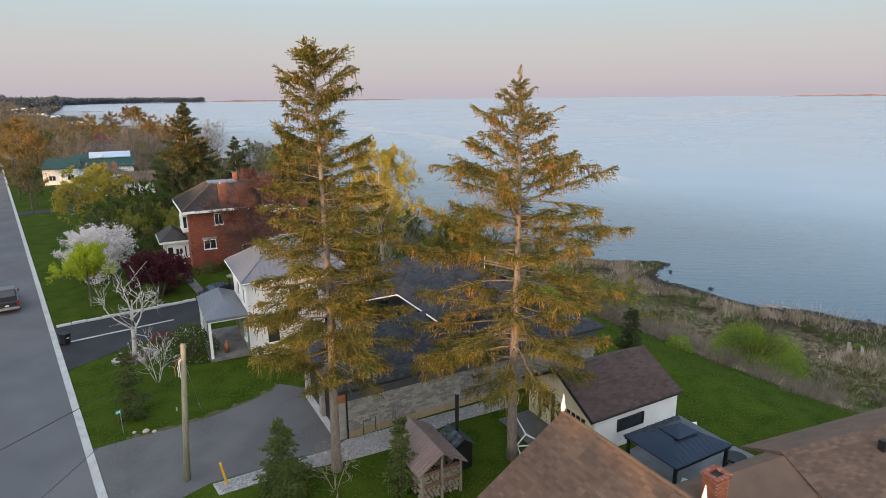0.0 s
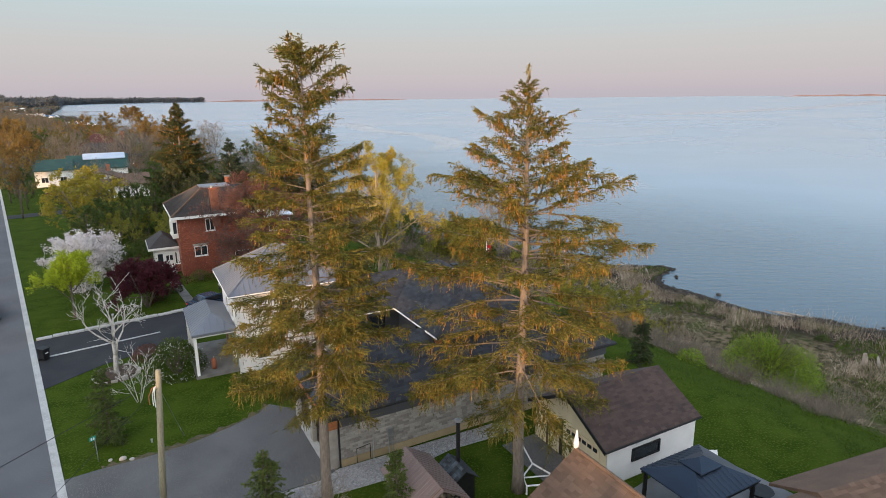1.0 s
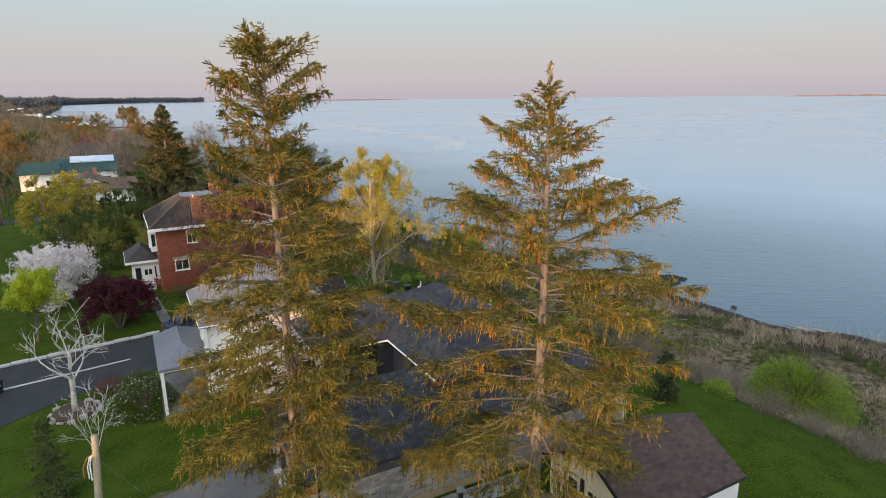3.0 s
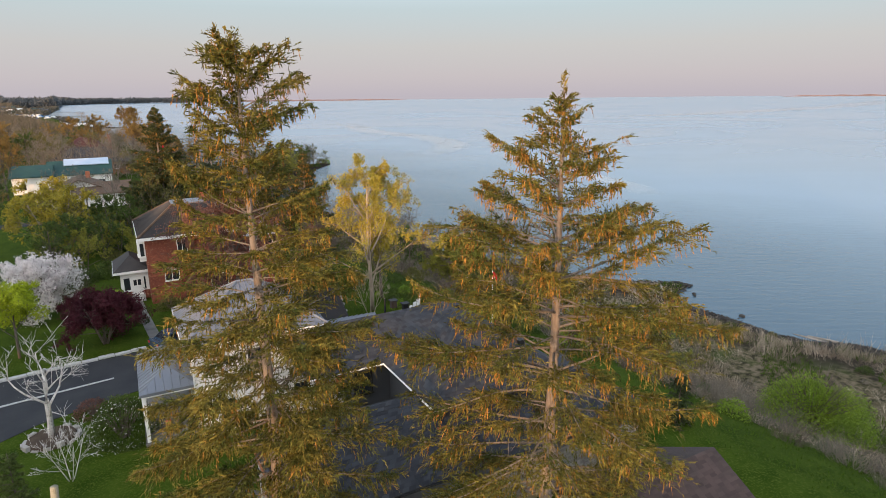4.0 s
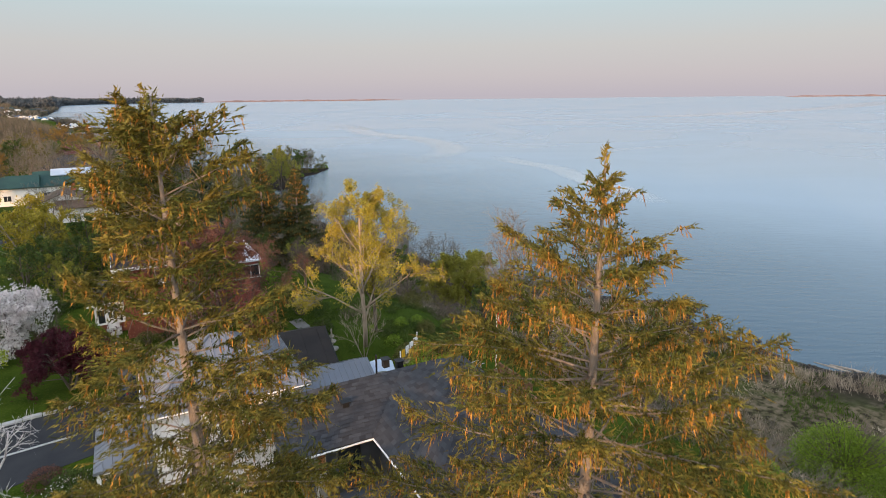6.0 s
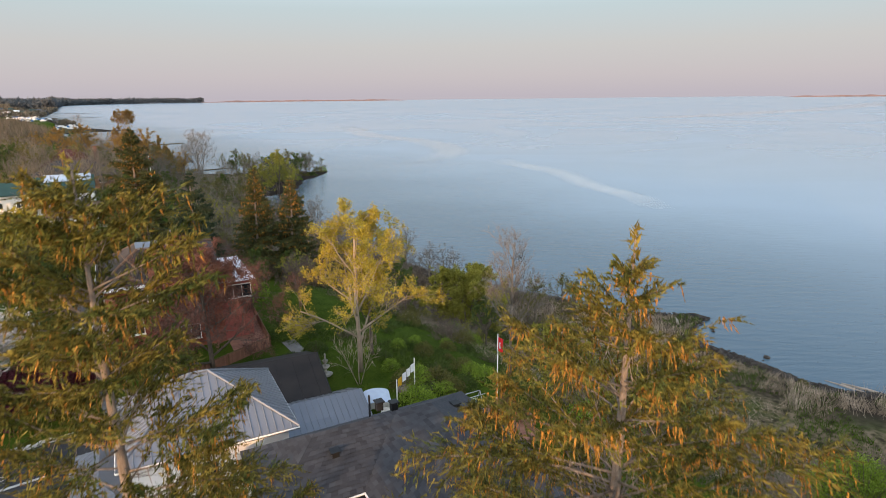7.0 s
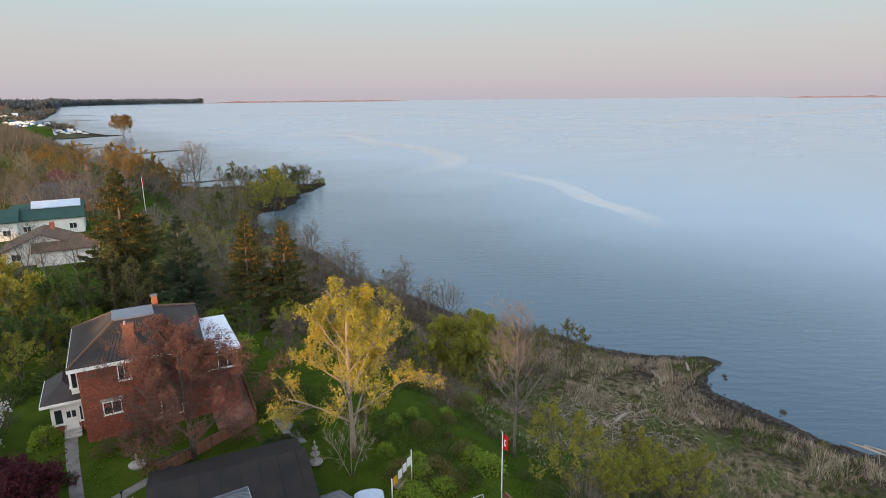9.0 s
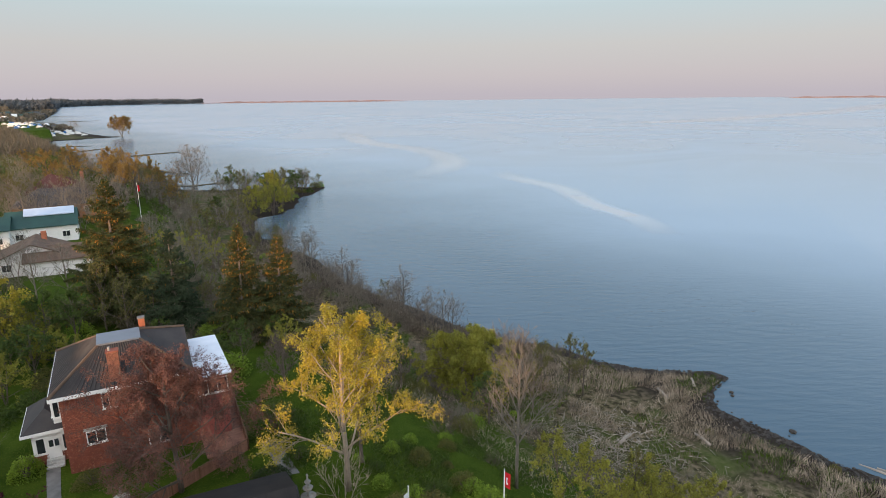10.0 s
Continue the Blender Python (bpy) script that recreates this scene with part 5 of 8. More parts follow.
# shed
SH = thing("shed", (22.4, 18.9, 0), HR, "white shed with cream gable end and dark brown shingle roof", "shed")
part("wall", gable_wall(0, 6.6, 0, 5.9, 2.35, 3.95), WHITE_PAINT, SH)
part("siding", lap_siding(0, 6.6, 0, 5.9, 0.1, 2.35, 0.15, 0.02), WHITE_PAINT, SH, "white lapped boards")
part("gable_front", Geo().face((-0.03, 5.9, 0), (-0.03, 0, 0), (-0.03, 0, 2.35), (-0.03, 2.95, 3.95), (-0.03, 5.9, 2.35)), CREAM, SH, "cream gable end")
part("roof", gable_roof(-0.4, 6.7, -0.25, 6.15, 2.38, 4.15), SHINGLE_SHED, SH)
part("shingle", shingle_courses([(-0.4, -0.25, 2.39), (6.7, -0.25, 2.39), (6.7, 2.95, 4.16), (-0.4, 2.95, 4.16)], 22, rng0), TAB_SHED, SH)
gutter("gutter", SH, (-0.4, -0.3, 2.33), (6.7, -0.3, 2.33), BLACK, 0.05)
window(SH, "-y", -0.02, 2.75, 1.4, 1.9, 0.6, BLACK, 0, sill=False)
part("barge_board", Geo().slab([(-0.44, -0.25, 2.4), (-0.4, -0.25, 2.4), (-0.4, 2.95, 4.18), (-0.44, 2.95, 4.18)], 0.22).slab([(-0.44, 2.95, 4.18), (-0.4, 2.95, 4.18), (-0.4, 6.15, 2.4), (-0.44, 6.15, 2.4)], 0.22), BLACK, SH)
d = part("door", Geo().box(-0.1, -0.03, 3.6, 4.6, 0.05, 2.15), CREAM, SH, "cream side door with dark pane")
part("pane", Geo().box(-0.13, -0.1, 3.8, 4.4, 1.1, 1.95), DARK_GLASS, d)
part("door_trim", Geo().box(-0.12, -0.03, 3.4, 3.6, 0.05, 2.25).box(-0.12, -0.03, 4.6, 4.75, 0.05, 2.25), BLACK, SH)
d = part("garage_door", Geo().box(-0.08, -0.03, 0.5, 3.1, 0.05, 2.1), CREAM, SH, "cream overhead door")
for i in range(6):
    part("pane", Geo().box(-0.1, -0.08, 0.65 + 0.42 * i, 0.95 + 0.42 * i, 1.7, 1.92), DARK_GLASS, d)
part("slab", Geo().box(-2.4, 0, 0.2, 5.9, -0.1, 0.03), ASPHALT_OLD, SH, "concrete slab before the shed")

# gazebo
GZ = thing("gazebo", (23.8, 14.75, 0), HR, "dark blue metal-roofed gazebo with two-tier top on posts", "gazebo")
part("roof", hip_roof(-2.05, 2.05, -1.7, 1.7, 2.55, 3.2, 1.6, 0.06), METAL_NAVY, GZ)
part("top_roof", hip_roof(-0.75, 0.75, -0.65, 0.65, 3.15, 3.5, 0.62, 0.05), METAL_NAVY, GZ)
for u in (-1.85, 1.85):
    for v in (-1.5, 1.5):
        part("post", Geo().box(u - 0.07, u + 0.07, v - 0.07, v + 0.07, 0, 2.5), BLACK, GZ)
for i in range(13):
    u = -2.0 + 4.0 * (i + 0.5) / 13
    k = min(1.0, (2.05 - abs(u)) / 1.6)
    for s_ in (-1, 1):
        part("seam", Geo().tube([(u, s_ * 1.7, 2.57), (u, s_ * (1.7 - 1.6 * k), 2.57 + 0.65 * k)], [0.015, 0.015], 4), METAL_NAVY, GZ)
part("beam", Geo().box(-2.0, 2.0, -1.65, -1.55, 2.35, 2.5).box(-2.0, 2.0, 1.55, 1.65, 2.35, 2.5), BLACK, GZ)
PT = single("patio", Geo().box(20.6, 29.6, 11.0, 18.0, -0.1, 0.012), mat("patio_concrete", (0.2, 0.2, 0.2), (0.14, 0.14, 0.14), 0.8, 0.9, fine=12), "grey concrete patio beside the shed", "patio", "structure")
tb = thing("table", (23.2, 13.6, 0.012), 20, "low white patio table", "table")
part("tabletop", Geo().box(-0.6, 0.6, -0.4, 0.4, 0.66, 0.72), WHITE_PAINT, tb)
for u in (-0.5, 0.5):
    for v in (-0.3, 0.3):
        part("leg", Geo().box(u - 0.03, u + 0.03, v - 0.03, v + 0.03, 0, 0.66), WHITE_PAINT, tb)
lg = thing("lounge_chair", (28.0, 15.9, 0.012), -35, "white plastic lounge chair on the patio", "chair")
part("seat", Geo().slab([(-0.3, -0.8, 0.34), (0.3, -0.8, 0.34), (0.3, 0.5, 0.36), (-0.3, 0.5, 0.36)], 0.06), WHITE_PAINT, lg)
part("backrest", Geo().slab([(-0.3, 0.5, 0.36), (0.3, 0.5, 0.36), (0.3, 0.95, 0.95), (-0.3, 0.95, 0.95)], 0.06), WHITE_PAINT, lg)
for u in (-0.27, 0.27):
    for v in (-0.7, 0.4):
        part("leg", Geo().box(u - 0.03, u + 0.03, v - 0.03, v + 0.03, 0, 0.32), WHITE_PAINT, lg)
bq = thing("fire_bowl", (27.8, 13.6, 0.012), 0, "dark round iron fire bowl with woven basket", "fire bowl")
part("bowl", Geo().tube([(0, 0, 0.25), (0, 0, 0.35), (0, 0, 0.55)], [0.2, 0.45, 0.6], 16), BLACK, bq)
for a in range(3):
    part("leg", Geo().tube([(0.35 * math.cos(a * 2.09), 0.35 * math.sin(a * 2.09), 0), (0.3 * math.cos(a * 2.09), 0.3 * math.sin(a * 2.09), 0.35)], [0.03, 0.03], 5), BLACK, bq)

# near house
NH = thing("near_house", (16.6, 16.2, 0), HR, "house with weathered brown shingle roofs and brick chimney", "house")
g = Geo()
g.v = [(u, v, z) for v in (-20, -0.5) for u, z in ((-5.2, 0), (2.6, 0), (2.6, 2.6), (0, 5.7), (-5.2, 2.5))]
g.f = [(0, 1, 2, 3, 4), (9, 8, 7, 6, 5)] + [(i, 5 + i, 5 + (i + 1) % 5, (i + 1) % 5) for i in range(5)]
part("wall", g, SIDING_WHITE, NH)
part("roof", Geo().slab([(0, -20.5, 6.0), (0, 0, 6.0), (-5.8, 0, 2.4), (-5.8, -20.5, 2.4)], 0.16).slab([(2.9, -20.5, 2.4), (2.9, 0, 2.4), (0, 0, 6.0), (0, -20.5, 6.0)], 0.16), SHINGLE_BROWN, NH)
part("ridge_cap", Geo().tube([(0, -20.5, 6.03), (0, 0, 6.03)], [0.09, 0.09], 6), SHINGLE_BROWN, NH)
part("shingle", shingle_courses([(-5.8, 0, 2.41), (-5.8, -20.5, 2.41), (0, -20.5, 6.01), (0, 0, 6.01)], 42, rng0), TAB_BROWN, NH, "worn brown shingle strips")
part("link_roof", Geo().slab([(0.0, -5.3, 5.0), (8.5, -5.3, 4.08), (9.2, -4.3, 3.6), (0.0, -4.3, 4.3)], 0.14).slab([(0.0, -9.5, 2.6), (9.2, -9.6, 2.0), (8.5, -5.3, 4.08), (0.0, -5.3, 5.0)], 0.14), SHINGLE_BROWN, NH)
part("link_wall", Geo().box(1.0, 6.0, -8.7, -5.0, 0, 2.3), SIDING_WHITE, NH)
sa, sb, sc, sd_ = (8.3, -5.1, 4.2), (21.7, -7.3, 4.2), (20.9, -12.2, 2.2), (7.5, -10.0, 2.2)
part("side_roof", Geo().slab([sd_, sc, sb, sa], 0.15).slab([sa, sb, (22.3, -4.7, 3.0), (8.9, -2.8, 3.0)], 0.15), SHINGLE_BROWN, NH)
part("shingle", shingle_courses([sd_, sc, sb, sa], 32, rng0), TAB_BROWN, NH, "worn brown shingle strips")
part("side_wall", Geo().box(8.9, 20.6, -9.4, -5.6, 0, 2.2), SIDING_WHITE, NH)
part("roof_vent", Geo().box(12.9, 13.2, -7.1, -6.8, 3.8, 4.3), BLACK, NH)
ch = part("chimney", Geo().box(1.95, 2.65, -6.5, -5.9, 3.5, 5.75), MORTAR, NH, "orange brick chimney")
bk = [Geo().box(0, 0.2, 0, 0.03, 0, 0.06).mesh("brick", BRICK_CHIM), Geo().box(0, 0.03, 0, 0.19, 0, 0.06).mesh("brick", BRICK_CHIM)]
for r in range(26):
    for i in range(3):
        o = 0.0 if r % 2 else 0.07
        piece("brick", bk[0], ch, (1.94 + o + 0.215 * i, -6.53, 3.9 + 0.07 * r))
        piece("brick", bk[1], ch, (1.92, -6.5 + o * 0.6 + 0.2 * i, 3.9 + 0.07 * r))
        piece("brick", bk[1], ch, (2.65, -6.5 + o * 0.6 + 0.2 * i, 3.9 + 0.07 * r))
part("chimney_cap", Geo().box(1.86, 2.74, -6.6, -6.4, 5.75, 5.85).box(1.86, 2.74, -6.0, -5.8, 5.75, 5.85).box(1.86, 2.06, -6.4, -6.0, 5.75, 5.85).box(2.54, 2.74, -6.4, -6.0, 5.75, 5.85), MORTAR_RED, ch)
part("flue", Geo().box(2.06, 2.54, -6.4, -6.0, 5.7, 5.77), BLACK, ch)
for v in (-0.05, -7.4):
    part("finial", Geo().tube([(0, v, 6.0), (0, v, 6.25), (0, v, 6.35), (0, v, 6.9)], [0.06, 0.12, 0.1, 0.015], 8), WHITE_PAINT, NH, "white pointed roof finial")

# brickwork of the garage's long side wall
gb = np.random.default_rng(31)
shapes = [Geo().box(0, 0.37 * k, -0.03, 0.03, 0, 0.125).mesh("brick", BRICK_GREY) for k in (0.8, 0.92, 1.0)]
rest = Geo()
count = 0
for r in range(14):
    z, u = 0.44 + 0.141 * r, 0.32 + (0.19 if r % 2 else 0.0)
    while u < 19.2:
        k = int(gb.integers(3))
        w = 0.37 * (0.8, 0.92, 1.0)[k]
        if u < 8.0 and count < 300:
            piece("brick", shapes[k], GH, (u, 0.01 - 0.02 * gb.random(), z))
            count += 1
        else:
            d = 0.02 * gb.random()
            rest.box(u, u + w, -0.02 - d, 0.04, z, z + 0.125)
        u += w + 0.016
tagged(part("brickwork", rest, BRICK_GREY, GH), kind="stuff")
for v in (0.0, 3.1, 6.3):
    for r in range(13):
        part("stone", Geo().box(-0.34, -0.3, v + 0.02, v + (0.24 if r % 2 else 0.32), 0.02 + 0.187 * r, 0.19 + 0.187 * r).box(-0.34, -0.3, v + (0.26 if r % 2 else 0.34), v + 0.48, 0.02 + 0.187 * r, 0.19 + 0.187 * r), STONE_PALE, GH)

# ---- yards, drives and small things ----
def flat(name, pts, z, material, label, category, kind="structure", down=0.08):
    return single(name, Geo().slab([(x, y, z) for x, y in pts], down), material, label, category, kind)


flat("driveway_near", [(0.0, 37.0), (0.0, 28.5), (4.5, 29.6), (7.2, 29.2), (11.0, 28.6), (12.1, 28.9), (13.2, 36.2), (11.8, 38.2), (10.8, 37.4), (8.9, 36.9), (6.4, 36.5), (3.9, 36.6), (1.8, 36.9)], 0.012, ASPHALT_OLD, "worn grey asphalt lane to the garage", "driveway")
flat("driveway_far", [(0.0, 60.8), (0.0, 50.0), (4.0, 52.0), (8.0, 52.8), (12.5, 53.4), (26, 51.5), (27, 58.5), (12, 60.6)], 0.010, ASPHALT_NEW, "fresh black asphalt double driveway", "driveway")
flat("driveway_third", [(0.0, 131.5), (0.0, 127.5), (12, 127.5), (12, 131.5)], 0.010, ASPHALT_NEW, "dark asphalt driveway", "driveway")
flat("gravel_strip", [(4.6, 29.4), (4.6, 28.3), (8.6, 27.8), (11.6, 26.9), (14.1, 26.4), (18.1, 26.6), (22.5, 25.8), (23.2, 27.0), (12.2, 28.86), (11.0, 28.5), (7.2, 29.1)], 0.03, GRAVEL, "pale grey gravel strip along the garage wall", "gravel")
# bare earth along the lane and the kerb
er = np.random.default_rng(12)
edge = [(1.8, 36.9), (3.9, 36.6), (6.4, 36.5), (8.9, 36.9), (10.8, 37.4), (11.8, 38.2)]
rim_ = []
for (ax, ay), (bx, by) in zip(edge, edge[1:]):
    for k in range(8):
        rim_.append((ax + (bx - ax) * k / 8, ay + (by - ay) * k / 8))
flat("lane_verge", [(x, y - 0.05) for x, y in rim_] + [(x, y + 0.12 + 0.5 * er.random() ** 1.5) for x, y in reversed(rim_)], 0.006, mat("bare_earth", (0.13, 0.095, 0.06), (0.07, 0.065, 0.03), 1.6, 0.95, c3=(0.05, 0.06, 0.015), fine=3), "strip of bare brown earth beside the lane", "soil")
rg = np.random.default_rng(77)
n = 5200
gu, gv = rg.uniform(4.7, 22.5, n), rg.random(n)
lo, hi = np.interp(gu, [4.6, 8.6, 11.6, 14.1, 18.1, 22.5], [28.4, 27.9, 27.0, 26.5, 26.7, 25.9]), np.interp(gu, [4.6, 7.2, 11, 12.2, 22.5], [29.3, 29.0, 28.4, 28.7, 27.1])
pb = np.stack([gu, lo + (hi - lo) * gv, np.full(n, 0.03)], 1)
gq = np.concatenate([blades(pb, np.stack([np.cos(a), np.sin(a), np.full(n, 0.5)], 1), rg.uniform(0.05, 0.12, n), rg.uniform(0.05, 0.1, n), rg) for a in (rg.uniform(0, 6.28, n), rg.uniform(0, 6.28, n))])
tagged(new("gravel_stones", quads("gravel_stones", gq, mat("loose_gravel", (0.5, 0.5, 0.5), (0.35, 0.35, 0.36), 3, 0.9, island=0.35))), "loose pale gravel stones", "gravel", "", "stuff")
# pale strips and steps of the double driveway
flat("drive_strip", [(0.4, 56.15), (9, 56.25), (9, 56.42), (0.4, 56.4)], 0.05, CONCRETE, "pale concrete strip between two drives", "kerb")
st = Geo().box(0, 1.15, 0, 0.42, -0.05, 0.14).mesh("edging_stone", CONCRETE)
for i in range(10):
    tagged(piece("edging_stone", st, None, (0.2 + 1.2 * i, 60.75 + 0.12 * (i % 2) - 0.01 * i, 0), -2), "pale concrete edging block along a drive", "stone", "edging of the drive")
flat("walkway", [(12.7, 60.4), (13.6, 60.2), (14.15, 70.5), (14.5, 74.8), (13.5, 74.9), (13.2, 70.0)], 0.012, PATH_GREY, "grey concrete walk to the red house", "path")
flat("garden_path", [(13.2, 62.7), (13.2, 61.7), (18.9, 64.0), (18.7, 64.8)], 0.011, PATH_GREY, "narrow concrete garden path", "path")
flat("patio_far", [(28.6, 62.0), (29.8, 61.6), (30.2, 67.6), (28.9, 67.6)], 0.013, PATH_GREY, "pale stone paving by the deck", "path")

# utility pole with cables
UP = thing("utility_pole", (3.6, 30.6, 0), 0, "weathered wooden utility pole with loose cable ends", "pole")
part("pole", Geo().tube([(0, 0, -0.3), (0.27, -0.12, 3.5), (0.6, -0.27, 7.75)], [0.17, 0.15, 0.125], 12), POLE_WOOD, UP, smooth=True)
for i, (dx, m) in enumerate(((-0.45, CEDAR), (-0.3, WHITE_PAINT), (-0.22, WHITE_PAINT))):
    part("cable_tail", Geo().tube([(0.5, -0.2, 7.0), (0.5 + dx * 0.6, -0.3, 6.95), (0.5 + dx, -0.35, 6.6), (0.5 + dx, -0.35, 6.2 - 0.1 * i)], [0.025] * 4, 5), m, UP)
part("cable", Geo().tube([(0.55, -0.25, 7.2), (-3.5, -2.2, 6.95), (-8, -5, 6.9), (-16, -10, 7.2), (-24, -15, 7.6)], [0.015] * 5, 4), BLACK, UP, "drooping black service cable")
part("cable", Geo().tube([(0.55, -0.25, 6.9), (-4, -5.5, 6.4), (-9, -11, 6.3), (-16, -19, 6.6)], [0.012] * 4, 4), BLACK, UP, "drooping black service cable")
part("guy_wire", Geo().tube([(0.55, -0.25, 6.8), (2.7, 6.95, 0.05)], [0.01, 0.01], 4), STEEL, UP)
part("guy_guard", Geo().tube([(2.27, 5.5, 1.4), (2.7, 6.95, 0.05)], [0.03, 0.03], 6), STEEL, UP)
part("tag", Geo().box(-0.1, -0.02, -0.17, -0.15, 4.2, 4.4), STEEL, UP)
YP = thing("marker_post", (5.2, 28.9, 0), 0, "leaning yellow plastic marker post in gravel", "post")
part("post", Geo().tube([(0, 0, 0), (-0.22, 0.1, 1.35)], [0.06, 0.06], 10), YELLOW, YP)
SG = thing("address_sign", (1.75, 37.8, 0), 20, "small green reflective sign on a steel post", "sign")
part("post", Geo().tube([(0, 0, 0), (0, 0, 1.5)], [0.025, 0.025], 6), STEEL, SG)
pl = part("plate", Geo().box(-0.28, 0.06, -0.015, 0.015, 1.38, 1.62), SIGN_GREEN, SG, "green plate")
part("bar", Geo().box(-0.22, -0.14, -0.02, -0.015, 1.43, 1.57).box(-0.1, -0.02, -0.02, -0.015, 1.43, 1.57), WHITE_PAINT, pl)
for x, y, r in ((2.9, 37.2, 0.2), (3.3, 36.85, 0.14), (2.3, 37.5, 0.12)):
    me = bpy.data.meshes.new("boulder")
    bm = bmesh.new()
    bmesh.ops.create_icosphere(bm, subdivisions=2, radius=r)
    for v in bm.verts:
        v.co *= 1 + 0.25 * noise.noise(v.co * 4 + Vector((x, y, 0)))
        v.co.z = max(v.co.z * 0.6, -r * 0.4)
    bm.to_mesh(me)
    bm.free()
    me.materials.append(STONE_PALE)
    ob = new("boulder", me)
    ob.location = (x, y, r * 0.25)
    tagged(ob, "pale grey boulder beside the lane", "rock", "boulders by the lane")


def bin_thing(x, y, rz):
    b = thing("wheelie_bin", (x, y, 0.01), rz, "black wheeled rubbish bin at the drive's mouth", "bin")
    g = Geo()
    g.v = [(-0.22, -0.25, 0.08), (0.22, -0.25, 0.08), (0.22, 0.25, 0.08), (-0.22, 0.25, 0.08), (-0.29, -0.33, 0.95), (0.29, -0.33, 0.95), (0.29, 0.33, 0.95), (-0.29, 0.33, 0.95)]
    g.f = [(3, 2, 1, 0), (4, 5, 6, 7), (0, 1, 5, 4), (1, 2, 6, 5), (2, 3, 7, 6), (3, 0, 4, 7)]
    part("body", g, BLACK, b)
    part("lid", Geo().slab([(-0.31, -0.36, 1.0), (0.31, -0.36, 1.0), (0.31, 0.36, 1.05), (-0.31, 0.36, 1.05)], 0.06), BLACK, b)
    for u in (-0.25, 0.25):
        part("wheel", Geo().tube([(u - 0.03, 0.27, 0.1), (u + 0.03, 0.27, 0.1)], [0.1, 0.1], 10), RUBBER, b)
    part("handle", Geo().tube([(-0.2, 0.4, 0.93), (0.2, 0.4, 0.93)], [0.02, 0.02], 6), BLACK, b)
    part("sticker", Geo().box(-0.13, 0.13, -0.335, -0.33, 0.6, 0.68), WHITE_PAINT, b)


bin_thing(0.45, 55.8, 35)


def wheel(parent, x, y, z, r, w):
    wh = part("wheel", Geo().tube([(x - w / 2, y, z), (x - w * 0.3, y, z), (x + w * 0.3, y, z), (x + w / 2, y, z)], [r * 0.9, r, r, r * 0.9], 18), RUBBER, parent, smooth=False)
    part("rim", Geo().tube([(x - w / 2 - 0.01, y, z), (x + w / 2 + 0.01, y, z)], [r * 0.6, r * 0.6], 14), STEEL, wh)


def bevelled(geo, name, material, parent, w=0.06, label=""):
    me = geo.mesh(name, material)
    bm = bmesh.new()
    bm.from_mesh(me)
    bmesh.ops.remove_doubles(bm, verts=bm.verts, dist=1e-4)
    bmesh.ops.bevel(bm, geom=bm.edges[:], offset=w, segments=2, affect="EDGES", profile=0.6)
    bm.to_mesh(me)
    bm.free()
    ob = new(name, me)
    ob.parent = parent
    if label:
        ob["label"] = label
    return ob


def prism(pts, x0, x1, inset=0.0):
    """A side profile (y, z) drawn across from x0 to x1."""
    g = Geo()
    n = len(pts)
    g.v = [(x0, y, z) for y, z in pts] + [(x1, y, z) for y, z in pts]
    g.f = [tuple(range(n)), tuple(range(2 * n - 1, n - 1, -1))] + [(i, n + i, n + (i + 1) % n, (i + 1) % n) for i in range(n)]
    return g


def pickup(x, y, rz):
    t = thing("pickup_truck", (x, y, 0.01), rz, "black crew-cab pickup truck driving on the road", "truck")
    bevelled(prism([(-2.9, 0.45), (2.8, 0.45), (2.9, 0.75), (2.8, 1.1), (1.2, 1.2), (-2.9, 1.2)], -0.98, 0.98), "body", CAR_BLACK, t, 0.07)
    bevelled(prism([(1.35, 1.15), (0.55, 1.88), (-0.95, 1.9), (-1.25, 1.15)], -0.85, 0.85), "cab", CAR_BLACK, t, 0.08)
    part("windscreen", Geo().face((-0.75, 1.28, 1.24), (0.75, 1.28, 1.24), (0.7, 0.62, 1.84), (-0.7, 0.62, 1.84)), DARK_GLASS, t)
    part("rear_window", Geo().face((0.7, -1.26, 1.28), (-0.7, -1.26, 1.28), (-0.66, -1.04, 1.78), (0.66, -1.04, 1.78)), DARK_GLASS, t)
    for s_ in (-1, 1):
        part("side_window", Geo().box(s_ * 0.86 - 0.01, s_ * 0.86 + 0.01, -0.9, 0.75, 1.3, 1.72), DARK_GLASS, t)
        part("tail_lamp", Geo().box(s_ * 0.88 - 0.09, s_ * 0.88 + 0.09, -2.95, -2.86, 0.78, 1.1), TAIL_RED, t)
        part("mirror", Geo().box(s_ * 1.08 - 0.09, s_ * 1.08 + 0.09, 0.75, 0.88, 1.2, 1.4), CAR_BLACK, t)
        for yy in (-1.75, 1.85):
            wheel(t, s_ * 0.86, yy, 0.4, 0.4, 0.26)
    part("bed_cover", Geo().box(-0.86, 0.86, -2.8, -1.3, 1.2, 1.24), RUBBER, t, "black bed cover")
    part("bumper", Geo().box(-0.95, 0.95, -3.05, -2.9, 0.45, 0.68), STEEL, t, "chrome rear bumper")
    part("plate", Geo().box(-0.16, 0.16, -2.96, -2.91, 0.75, 0.9), WHITE_PAINT, t)


